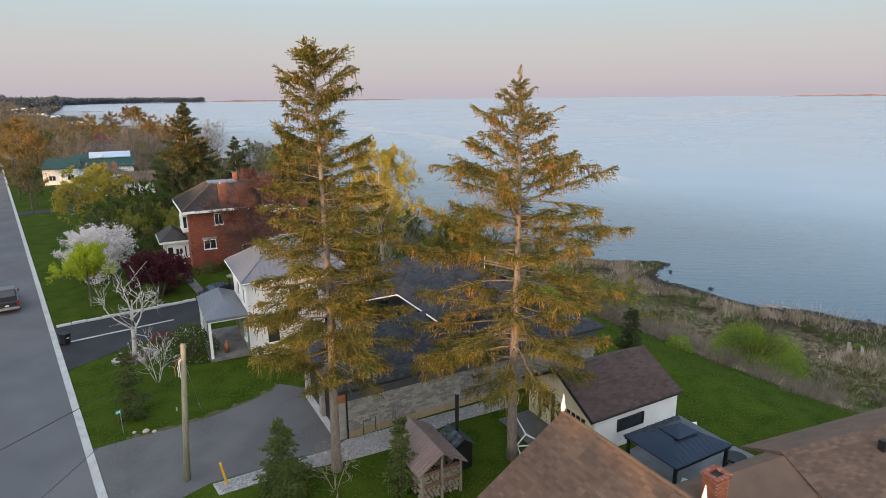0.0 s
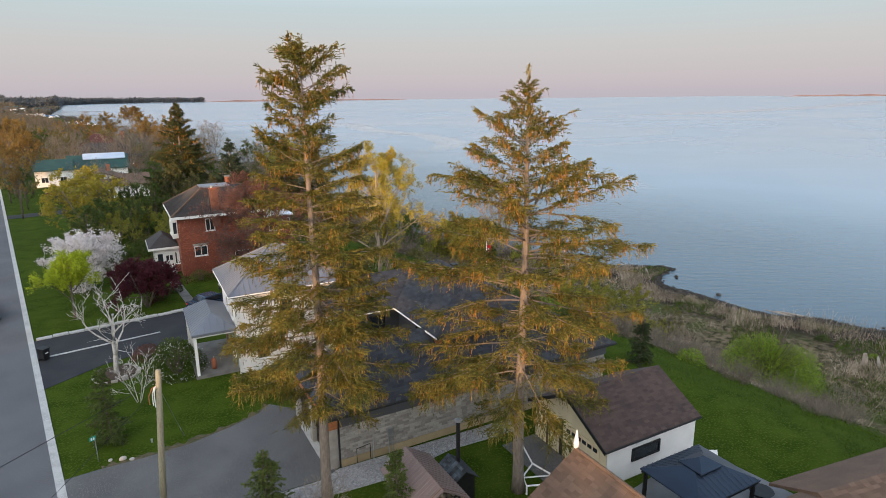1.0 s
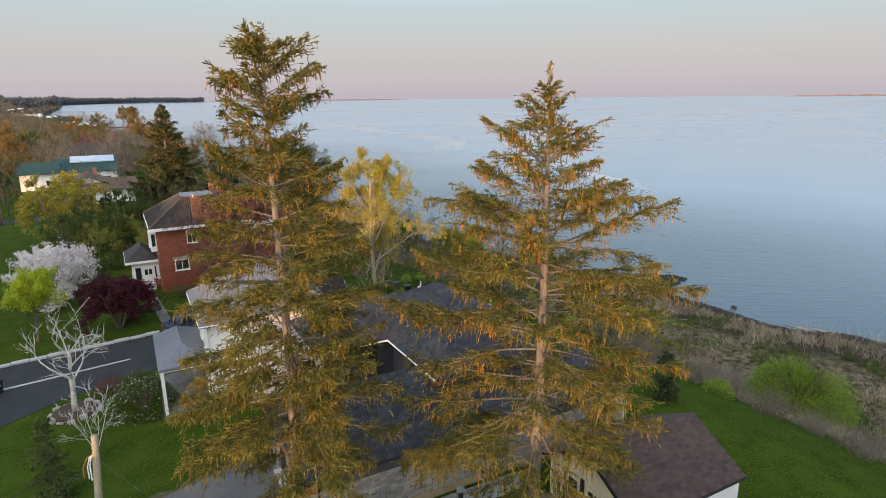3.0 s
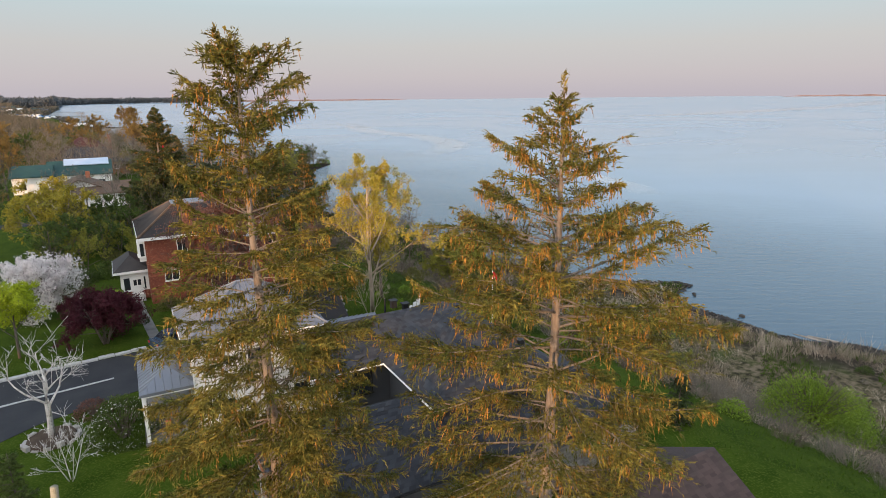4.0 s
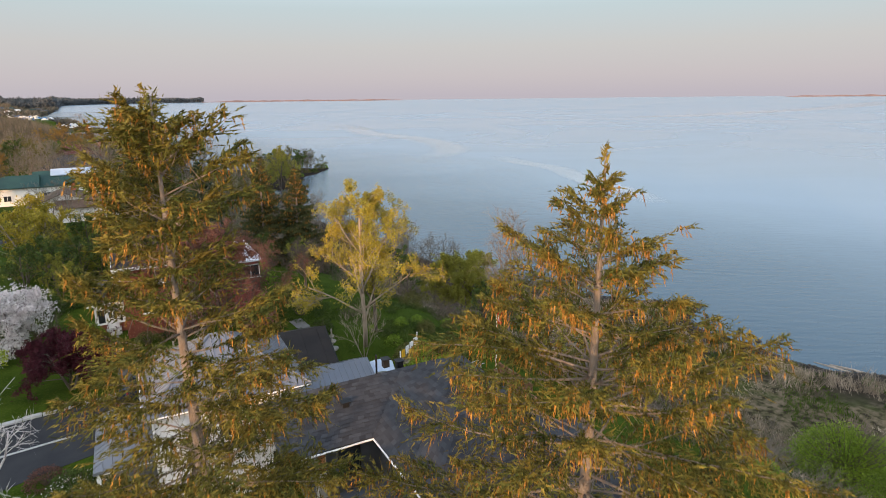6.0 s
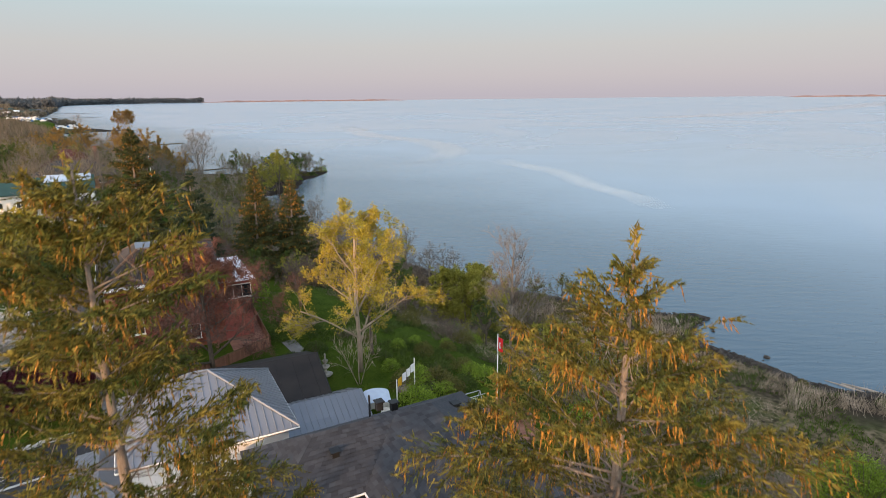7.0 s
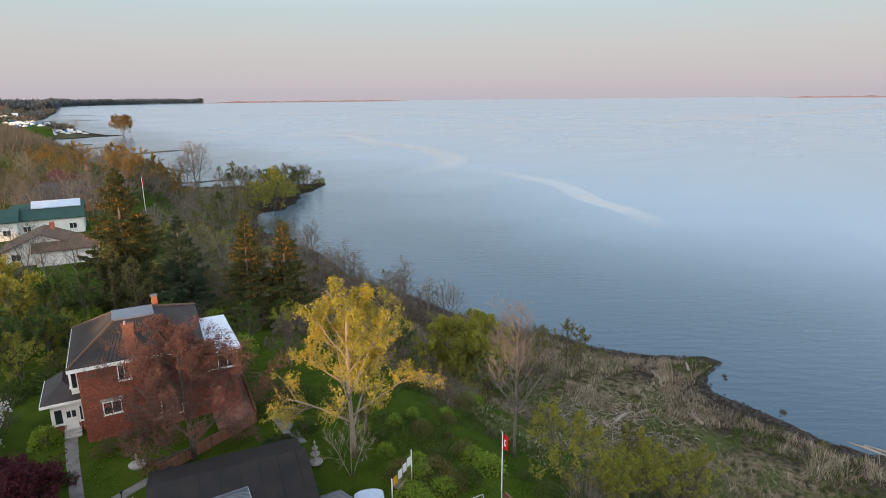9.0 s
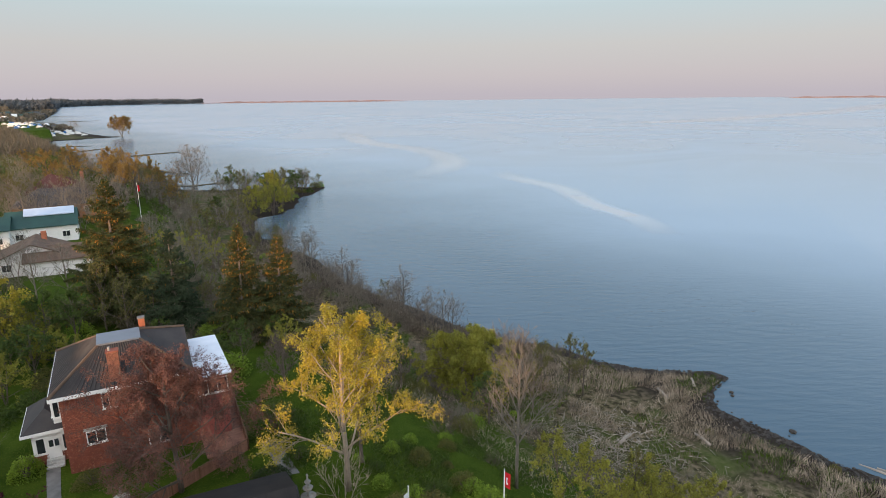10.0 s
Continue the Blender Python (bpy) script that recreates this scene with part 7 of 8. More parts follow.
# shore-side trees
plant_tree("willow_tree", "rounded willow with hanging yellow-green twigs", at(58.0, 75.0), 61, BARK, LEAF_WILLOW, height=10.5, spread=8.0, trunk_r=0.3, levels=4, kids=5, leaf_n=18, leaf_size=0.2, bare=0.1, weep=0.45, multi=3, ratio=0.58, steps=3)
plant_shrub("green_thicket", "large bright green leafy thicket on the slope", at(58.2, 27.0), 62, 5.4, 3.6, 6.4, LEAF_BUSH, leaf_size=0.13, count=38000, twigs=160, solid=0.5, rz=-25)

# ---- woods and brush: a few kinds, repeated ----
PARK = (0, 0, -60)


def kinds():
    k = {}
    mk = lambda key, name, label, seed, bark, leafm, **kw: k.setdefault(key, []).append(plant_tree(name, label, PARK, seed, bark, leafm, **kw))
    for i in range(3):
        mk("bare", "bare_tree", "leafless grey-brown woodland tree", 100 + i, TWIG_GREY, None, height=9.5, spread=7.0, trunk_r=0.14, levels=4, kids=5, first=7, leaf_n=0, bare=0.12, ratio=0.5, upright=0.8, leader=0.82, steps=3, twig_w=0.035, multi=1 + i % 2)
        mk("green", "green_tree", "woodland tree in fresh green leaf", 110 + i, BARK, LEAF_GREEN, height=8.5, spread=6.0, trunk_r=0.14, levels=3, kids=4, first=6, leaf_n=7, leaf_size=0.32, bare=0.1, ratio=0.52, leader=0.85, steps=2)
        mk("olive", "olive_tree", "woodland tree with sparse olive buds", 120 + i, BARK, LEAF_OLIVE, height=9.0, spread=6.0, trunk_r=0.14, levels=3, kids=4, first=6, leaf_n=5, leaf_size=0.25, bare=0.15, ratio=0.52, upright=0.7, leader=0.88, steps=2, twig_w=0.05)
    for i in range(2):
        mk("yellow", "yellow_willow", "yellow-green willow in young leaf", 130 + i, BARK, LEAF_WILLOW, height=9.0, spread=7.5, trunk_r=0.18, levels=3, kids=4, first=4, leaf_n=16, leaf_size=0.22, bare=0.12, ratio=0.55, weep=0.25, multi=2, steps=2)
        mk("orange", "orange_tree", "tall tree with orange opening buds", 140 + i, BARK, LEAF_ORANGE, height=12.0, spread=7.0, trunk_r=0.18, levels=3, kids=4, first=6, leaf_n=18, leaf_size=0.24, bare=0.3, ratio=0.5, leader=0.9, steps=2, twig_w=0.05)
        k.setdefault("brush", []).append(plant_thicket("brush", "tangled leafless grey-brown brush", PARK, 150 + i, 2.4, 2.6, 115, TWIG_GREY))
        k.setdefault("redbrush", []).append(plant_thicket("bare_thicket", "tangled reddish leafless thicket", PARK, 160 + i, 2.4, 2.9, 115, TWIG_RED))
    for i in range(3):
        k.setdefault("bush", []).append(plant_shrub("leafy_bush", "leafy green wild bush", PARK, 170 + i, 2.0, 1.8, 2.2, (LEAF_GREEN, LEAF_OLIVE, LEAF_BUSH)[i], leaf_size=0.2, count=1400, twigs=6, solid=0.5))
    return k


KIND = kinds()
wr = np.random.default_rng(404)
USED = []


def put(key, x, y, s=1.0, dz=-0.05, group="wild growth"):
    ob = KIND[key][int(wr.integers(len(KIND[key])))]
    c = copy_thing(ob, pose(x, y, ground_z(x, y) + dz, 0, 0, float(wr.uniform(0, 360))))
    f = s * float(wr.uniform(0.85, 1.15))
    c.scale = (f, f, f * float(wr.uniform(0.9, 1.1)))
    tagged(c, group=group)
    USED.append((x, y))


def scatter(x0, x1, y0, y1, count, mix, smin=0.8, smax=1.2, gap=1.6, keep=None):
    names, weights = list(mix), np.array(list(mix.values()), float)
    weights /= weights.sum()
    made = tries = 0
    while made < count and tries < count * 12:
        tries += 1
        x, y = wr.uniform(x0, x1), wr.uniform(y0, y1)
        if keep and not keep(x, y):
            continue
        if any((x - a) ** 2 + (y - b) ** 2 < gap * gap for a, b in USED[-160:]):
            continue
        put(names[int(wr.choice(len(names), p=weights))], x, y, wr.uniform(smin, smax))
        made += 1


dry = lambda x, y: x < shore_x(y) - 2.5
# beside and behind the red house
for key, x, y, s in (("green", 11, 92, 0.8), ("green", 14, 95, 0.8), ("olive", 12, 100, 0.9), ("green", 16, 104, 0.75), ("yellow", 13, 108, 0.8), ("bare", 16, 126, 1.0), ("bare", 20, 124, 1.05), 
                     ("green", 33, 84, 0.65), ("bush", 31.0, 83, 1.2), ("yellow", 38.5, 86.5, 0.6), ("bush", 29, 88, 1.3), ("green", 26, 92, 0.6), ("bush", 19.5, 92, 1.4), ("yellow", 18.5, 93, 0.62), ("bush", 13.5, 87, 1.1), ("bush", 10, 86, 1.2), ("redbrush", 8.5, 80, 1.0), ("bush", 16, 84, 1.0),
                     ("orange", 2.5, 134, 1.0), ("orange", 1.2, 148, 1.05), ("orange", 5.5, 158, 1.0), ("orange", 3.0, 170, 1.1), ("orange", 8.0, 182, 1.0), ("olive", 5.0, 195, 1.1), ("bare", 14, 140, 1.0), ("redbrush", 12, 134, 1.3), ("redbrush", 10, 141, 1.2), ("redbrush", 28, 138, 1.8), ("orange", 34, 142, 0.6)):
    put(key, x, y, s)
scatter(8, 17, 84, 110, 16, {"green": 3, "bush": 4, "yellow": 4}, 0.5, 0.85, 2.2)
scatter(13, 36, 176, 200, 14, {"bare": 4, "olive": 1}, 0.8, 1.1, 2.5)
scatter(14, 34, 84, 120, 30, {"bush": 7, "brush": 3, "olive": 1, "green": 1}, 0.6, 1.0, 2.4, lambda x, y: not (13 < x < 29 and y < 84.5))
scatter(46, 78, 78, 96, 46, {"brush": 5, "redbrush": 3, "bush": 1}, 0.6, 1.05, 1.7, dry)
scatter(36, 76, 94, 150, 95, {"bare": 5, "brush": 6, "redbrush": 4, "bush": 1, "olive": 1}, 0.55, 0.95, 2.0, dry)
for key, x, y, s_ in (("yellow", 44.5, 148, 0.8), ("yellow", 48.5, 146, 0.7), ("yellow", 40.5, 152, 0.6), ("green", 38.5, 88.5, 0.55), ("bush", 31.6, 90.5, 1.1)):
    put(key, x, y, s_)
scatter(24, 50, 86, 128, 46, {"brush": 5, "redbrush": 4, "bush": 4}, 0.8, 1.25, 1.8)
scatter(30, 80, 150, 232, 120, {"bare": 4, "brush": 4, "redbrush": 3, "bush": 5, "olive": 3, "green": 3}, 0.6, 1.0, 2.2, dry)
scatter(2, 32, 120, 250, 60, {"bare": 6, "orange": 1, "olive": 4, "redbrush": 3, "green": 2}, 0.7, 1.1, 3.0, lambda x, y: not (4 < x < 36 and 114 < y < 205))
scatter(2, 75, 232, 340, 90, {"bare": 7, "orange": 1, "olive": 4, "redbrush": 3, "green": 1}, 0.75, 1.05, 3.5, dry)
scatter(2, 62, 205, 262, 44, {"bare": 5, "orange": 3, "olive": 2, "redbrush": 2}, 0.8, 1.1, 2.5, lambda x, y: dry(x, y) and not (14 < x < 38 and y < 226))
# bare trees and brush right along the bank
for i in range(64):
    y = 80 + 72 * (i + wr.random()) / 64
    put(("bare", "bare", "brush", "redbrush", "brush")[i % 5] if y > 95 else ("brush", "redbrush")[i % 2], shore_x(y) - 2.5 - 13 * wr.random() ** 1.4, y, wr.uniform(0.6, 0.95) if i % 5 < 2 and y > 95 else wr.uniform(0.7, 1.2))
for i in range(26):
    y = 150 + 80 * (i + wr.random()) / 26
    put(("bare", "brush", "olive")[i % 3], shore_x(y) - 3 - 16 * wr.random(), y, wr.uniform(0.6, 1.0))
# the wooded spit
scatter(84, 122, 232, 292, 42, {"bare": 3, "olive": 5, "green": 3, "brush": 3, "bush": 3}, 0.6, 1.1, 2.5, dry)
for key, x, y, s in (("yellow", 89, 220, 1.75), ("yellow", 94, 226, 1.4), ("yellow", 84, 224, 1.2), ("olive", 99, 238, 1.3), ("olive", 104, 246, 1.4), ("green", 112, 256, 1.3), ("bare", 118, 262, 1.2), ("olive", 122, 266, 0.9), ("bush", 128, 270, 1.2), ("bush", 132, 273, 1.0), ("bare", 84, 302, 1.9), ("bare", 86, 306, 2.0), ("bare", 82, 310, 1.7), ("olive", 96, 286, 1.3), ("olive", 92, 292, 0.9)):
    put(key, x, y, s)
scatter(98, 134, 238, 278, 34, {"olive": 4, "green": 3, "bare": 3, "bush": 2}, 0.6, 1.05, 1.8, dry)
# low scrub over the marsh
scatter(56, 84, 12, 74, 56, {"brush": 5, "redbrush": 3, "bush": 2}, 0.22, 0.48, 1.2, dry)
# brush and bushes on the slope
scatter(36, 60, 16, 46, 46, {"brush": 5, "redbrush": 4, "bush": 1}, 0.5, 0.85, 1.3, lambda x, y: x > 42 + 0.12 * abs(y - 24) and not (50 < x < 64 and 19 < y < 29))
scatter(41, 60, 38, 48, 22, {"bush": 8, "olive": 2, "yellow": 3}, 0.45, 0.8, 1.5)
scatter(54, 66, 44, 64, 16, {"brush": 5, "redbrush": 2}, 0.4, 0.6, 1.6)
scatter(40, 60, 62, 80, 34, {"brush": 4, "bush": 4, "redbrush": 3, "green": 1}, 0.5, 0.85, 1.7, lambda x, y: x > 44 or y > 72)
scatter(32.5, 40, 48.5, 53.5, 14, {"bush": 1}, 0.55, 0.75, 1.0)
scatter(33, 47, 55, 66, 14, {"bush": 3, "redbrush": 1}, 0.3, 0.5, 2.0)
scatter(62, 74, 66, 76, 10, {"brush": 3, "olive": 1}, 0.5, 0.75, 1.7)
for o in [o for l in KIND.values() for o in l]:
    for q in list(o.children_recursive) + [o]:
        bpy.data.objects.remove(q)

# unseen trees, added across the road behind the walk to shade the yards from the low sun
for i in range(52):
    y = -56 + 7.4 * (i % 26) + (2 if i % 2 else -1) + (3.7 if i > 25 else 0)
    if i == 0:
        t0 = plant_tree("roadside_tree", "leafy roadside tree across the road", (-27, y, 0), 300, BARK, LEAF_GREEN, height=12.0, spread=9.0, trunk_r=0.25, levels=3, kids=5, first=6, leaf_n=6, leaf_size=1.6, bare=0.08, ratio=0.55, steps=2, leader=0.8)
        tagged(t0, group="roadside trees")
    else:
        t1 = copy_thing(t0, pose((-27 if i < 26 else -38) + (3 if i % 2 else -3), y, 0, 0, 0, 47 * i))
        if -34 < y < 28:
            t1.scale = (1.1, 1.1, 0.76)

# ---- marsh, shore and distance ----
sr_ = np.random.default_rng(9)


def field(name, label, category, pts, dirs, length, width, material):
    return tagged(new(name, quads(name, blades(pts, dirs, length, width, sr_, 0.4), material)), label, category, "", "stuff")


def reed_patch(n, x0, x1, y0, y1, keep, h0, h1, w, material, name, label, flop=0.25):
    xs, ys = sr_.uniform(x0, x1, n * 3), sr_.uniform(y0, y1, n * 3)
    sel = [i for i in range(len(xs)) if keep(xs[i], ys[i])][:n]
    xs, ys = xs[sel], ys[sel]
    zs = np.array([ground_z(a, b) for a, b in zip(xs, ys)]) - 0.05
    m = len(xs)
    clump = np.array([noise.noise(Vector((a * 0.35, b * 0.35, 7))) for a, b in zip(xs, ys)])
    d = np.stack([clump * 0.9 + sr_.normal(size=m) * flop, np.sin(clump * 9) * 0.5 + sr_.normal(size=m) * flop, np.ones(m)], 1)
    return field(name, label, "reeds", np.stack([xs, ys, zs], 1), d, sr_.uniform(h0, h1, m) * (1 + 0.5 * clump), np.full(m, w) * sr_.uniform(0.6, 1.5, m), material)


def n2(x, y, s, k):
    return noise.noise(Vector((x * s, y * s, k)))


in_marsh = lambda x, y: 60 + 2 * n2(x, y, 0.1, 1) < x < shore_x(y) - 2.2 + 1.2 * n2(x, y, 0.3, 4)
creek = lambda x, y: abs(x - (66 + 0.42 * (62 - y) + 2.5 * n2(x, y, 0.12, 8))) < 1.6 and 40 < y < 66
reed_patch(36000, 60, 96, 8, 112, lambda x, y: in_marsh(x, y) and not creek(x, y) and x < shore_x(y) - 3.5 and (n2(x, y, 0.09, 2) > (0.12 if y > 36 else 0.22) or (x > 74 and y > 36 and n2(x, y, 0.16, 5) > 0.0)), 0.6, 1.4, 0.05, REED, "reed_bed", "dense dry tan reeds along the marshy shore")
reed_patch(40000, 46, 92, 10, 112, lambda x, y: x < shore_x(y) - 2.6 and n2(x, y, 0.1, 21) > -0.2 and not creek(x, y), 0.25, 0.8, 0.045, REED, "dead_grass", "flattened dry grass and stalks in the marsh", 0.9)
reed_patch(22000, 56, 92, 10, 112, lambda x, y: in_marsh(x, y) and n2(x, y, 0.12, 11) > (0.1 if y > 40 else -0.08), 0.3, 0.8, 0.07, GRASS_BLADE, "marsh_grass", "patches of fresh green marsh grass", 0.4)
reed_patch(900, 70, 92, 4, 36, lambda x, y: x < shore_x(y) + 0.5 and x > shore_x(y) - 9, 1.2, 2.3, 0.035, REED, "tall_reeds", "tall feathery reeds at the water's edge", 0.12)
reed_patch(30000, 30, 56, 8, 74, lambda x, y: ground_z(x, y) > -7.5 and n2(x, y, 0.13, 3) > -0.15 and (x > 36 or y < 14 or y > 52), 0.08, 0.3, 0.05, GRASS_BLADE, "rough_grass", "tufts of rough green grass on the slope", 0.5)
reed_patch(9000, 32, 50, 52, 74, lambda x, y: n2(x, y, 0.2, 6) > 0.0, 0.2, 0.55, 0.1, LEAF_GREEN, "garden_plants", "low leafy garden plants on the bank", 0.8)
# lawn tufts in the front yards
reed_patch(26000, 0.3, 12, 36, 50, lambda x, y: True, 0.03, 0.09, 0.03, GRASS_BLADE, "lawn_grass", "short mown lawn grass", 0.6)
# debris of pale branches
n = 900
cx, cy = sr_.choice([64.5, 66, 70, 62], n) + sr_.normal(size=n) * 2.2, sr_.choice([60, 57, 53, 62], n) + sr_.normal(size=n) * 2.4
field("driftwood_litter", "bleached branches and flattened stalks", "driftwood", np.stack([cx, cy, np.array([ground_z(a, b) for a, b in zip(cx, cy)]) + 0.15], 1), np.stack([sr_.normal(size=n), sr_.normal(size=n), np.abs(sr_.normal(size=n)) * 0.25], 1), sr_.uniform(0.6, 2.2, n), np.full(n, 0.09), DRIFTWOOD)


def rock_mesh(seed, r):
    bm = bmesh.new()
    bmesh.ops.create_icosphere(bm, subdivisions=1, radius=r)
    for v in bm.verts:
        v.co *= 1 + 0.35 * noise.noise(v.co * (2 / r) + Vector((seed, seed * 2, 0)))
        v.co.z *= 0.6
    me = bpy.data.meshes.new("rock")
    bm.to_mesh(me)
    bm.free()
    me.materials.append(ROCK)
    return me


rocks = [rock_mesh(i, 0.45) for i in range(5)]
# rubble band along the waterline
rub = Geo()
for i in range(2600):
    y = float(sr_.uniform(10, 114))
    x = shore_x(y) + wob(shore_x(y), y, 0.16, 1.2, 3) - 0.2 - abs(float(sr_.normal())) * 1.3
    r = float(sr_.uniform(0.08, 0.3))
    k = len(rub.v)
    z = max(ground_z(x, y), LAKE) + r * 0.15
    rub.v += [(x + r * float(sr_.uniform(0.6, 1.3)) * a_, y + r * float(sr_.uniform(0.6, 1.3)) * b_, z + r * 0.7 * c_ * float(sr_.uniform(0.4, 1.0))) for a_, b_, c_ in ((1, 0, 0), (0, 1, 0), (-1, 0, 0), (0, -1, 0), (0.2, 0.1, 1), (0, 0, -1))]
    rub.f += [(k + i_, k + (i_ + 1) % 4, k + 4) for i_ in range(4)] + [(k + (i_ + 1) % 4, k + i_, k + 5) for i_ in range(4)]
tagged(new("shore_rubble", rub.mesh("shore_rubble", ROCK)), "dark broken rubble and driftwood bits along the waterline", "rubble", "", "stuff")
for i in range(280):
    y = float(sr_.uniform(18, 112))
    x = shore_x(y) + float(sr_.normal()) * 0.7 - 0.3 + wob(shore_x(y), y, 0.16, 1.2, 3)
    ob = new("rock", rocks[i % 5])
    s = float(sr_.uniform(0.2, 0.62))
    ob.matrix_basis = Matrix.LocRotScale((x - 0.5, y, LAKE + 0.05), Euler((0, 0, float(sr_.uniform(0, 6)))), (s, s, s * 0.8))
    tagged(ob, "dark wet shore rock at the waterline", "rock", "shore rocks")
for x, y, s in ((84.8, 47.3, 1.0), (88.6, 57.0, 0.7), (87.8, 56.4, 0.6)):
    ob = new("rock", rocks[1])
    ob.matrix_basis = Matrix.LocRotScale((x + 1.5, y, LAKE + 0.1), None, (s, s, s))
    tagged(ob, "dark rock standing off the shore", "rock", "shore rocks")
for x, y, a, L in ((76.0, 22.8, 20, 3.2), (75.2, 52.6, 70, 2.6), (85.5, 38.0, 95, 4.0), (86.4, 36.0, 100, 5.0), (88.0, 61.5, 40, 2.5), (68, 58, 10, 2.8), (81.5, 62, 60, 3)):
    d = (math.cos(radians(a)), math.sin(radians(a)))
    lg_ = Geo().tube([(-d[0] * L / 2, -d[1] * L / 2, 0.1), (0, 0, 0.22), (d[0] * L / 2, d[1] * L / 2, 0.15)], [0.22, 0.18, 0.12], 8)
    single("driftwood_log", lg_, DRIFTWOOD, "bleached driftwood log lying near the shore", "log", "", (x, y, ground_z(x, y)), True)
st_ = single("tree_stump", Geo().tube([(0, 0, 0), (0.1, 0, 0.8), (0.1, 0.1, 1.4)], [0.35, 0.28, 0.2], 9), DRIFTWOOD, "broken pale tree stump in the marsh", "stump", "", (74.2, 23.6, ground_z(74.2, 23.6)))

# flat reed bars in the bay
for i, (x0, y0, x1, y1, w) in enumerate(((70, 327, 103, 311, 5), (77, 361, 97, 358, 3.5), (78, 421, 99, 366, 4), (70, 500, 130, 508, 15), (64, 562, 90, 598, 9), (60, 640, 84, 628, 10), (66, 455, 90, 470, 5), (68, 302, 88, 294, 5), (60, 1322, 186, 1330, 30), (110, 1745, 240, 1728, 46), (70, 1180, 120, 1190, 20))):
    pts = []
    m = 22
    for s_ in (1, -1):
        for j in range(m + 1):
            k = j / m if s_ == 1 else 1 - j / m
            ww = w * math.sin(math.pi * min(max(k, 0.02), 0.98)) ** 0.5 * (0.6 + 0.7 * abs(noise.noise(Vector((k * 6, i, s_)))))
            dx, dy = x1 - x0, y1 - y0
            L = math.hypot(dx, dy)
            bow = 0.16 * L * noise.noise(Vector((k * 2.3, i * 3.1, 0.5)))
            ww *= 0.5 + 1.1 * abs(noise.noise(Vector((k * 14, i, 9 + s_))))
            pts.append((x0 + dx * k - dy / L * (bow + ww * 0.5 * s_), y0 + dy * k + dx / L * (bow + ww * 0.5 * s_), LAKE + 0.22))
    single("reed_bar", Geo().slab(pts, 0.6), mat("reed_mud", (0.11, 0.085, 0.05), (0.07, 0.06, 0.035), 0.2, 0.95), "low brown reed bar in the shallow bay", "reed bar", "structure")
# smooth slicks on the lake, their sky sheen painted as a near-white colour
def slick_sheen_material():
    m = bpy.data.materials.new("slick")
    m.use_nodes = True
    n, l = m.node_tree.nodes, m.node_tree.links
    b = n["Principled BSDF"]
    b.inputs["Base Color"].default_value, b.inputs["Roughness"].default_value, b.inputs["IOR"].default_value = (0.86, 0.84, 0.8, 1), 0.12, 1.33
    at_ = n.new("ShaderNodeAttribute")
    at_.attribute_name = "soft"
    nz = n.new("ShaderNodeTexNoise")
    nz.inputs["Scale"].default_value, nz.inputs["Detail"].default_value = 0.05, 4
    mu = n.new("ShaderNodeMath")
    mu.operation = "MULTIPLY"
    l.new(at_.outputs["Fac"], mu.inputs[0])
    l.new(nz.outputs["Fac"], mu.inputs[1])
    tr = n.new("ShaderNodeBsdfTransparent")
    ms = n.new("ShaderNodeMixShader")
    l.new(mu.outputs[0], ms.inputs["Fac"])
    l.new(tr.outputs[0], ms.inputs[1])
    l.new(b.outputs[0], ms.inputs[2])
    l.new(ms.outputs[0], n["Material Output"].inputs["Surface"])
    return m


def slick(ctrl, w0, w1):
    P = [Vector((x, y, 0)) for x, y in ctrl]
    line = []
    for i in range(len(P) - 1):
        a, b, c, d = P[max(i - 1, 0)], P[i], P[i + 1], P[min(i + 2, len(P) - 1)]
        for j in range(8):
            t = j / 8
            line.append(0.5 * ((2 * b) + (c - a) * t + (2 * a - 5 * b + 4 * c - d) * t * t + (3 * b - a - 3 * c + d) * t ** 3))
    g, soft = Geo(), []
    m = len(line)
    offs = (-1, -0.45, 0.45, 1)
    for i, p in enumerate(line):
        d = (line[min(i + 1, m - 1)] - line[max(i - 1, 0)]).normalized()
        nrm = Vector((-d.y, d.x, 0))
        w = w0 + (w1 - w0) * i / m
        for o in offs:
            q = p + nrm * w * o
            g.v.append((q.x, q.y, LAKE + 0.02))
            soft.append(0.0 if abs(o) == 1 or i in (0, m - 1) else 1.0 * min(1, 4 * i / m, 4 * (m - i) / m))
    for i in range(m - 1):
        for k in range(3):
            a = i * 4 + k
            g.f.append((a, a + 1, a + 5, a + 4))
    me = g.mesh("slick", slick_sheen_material())
    at_ = me.attributes.new("soft", "FLOAT", "POINT")
    at_.data.foreach_set("value", soft)
    ob = new("water_slick", me)
    tagged(ob, "smooth pale slick curving over the lake", "water slick", "", "structure")


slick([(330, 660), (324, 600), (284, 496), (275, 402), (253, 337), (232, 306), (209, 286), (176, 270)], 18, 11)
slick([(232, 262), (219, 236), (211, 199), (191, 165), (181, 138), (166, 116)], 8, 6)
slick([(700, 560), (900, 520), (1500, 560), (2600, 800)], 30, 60)

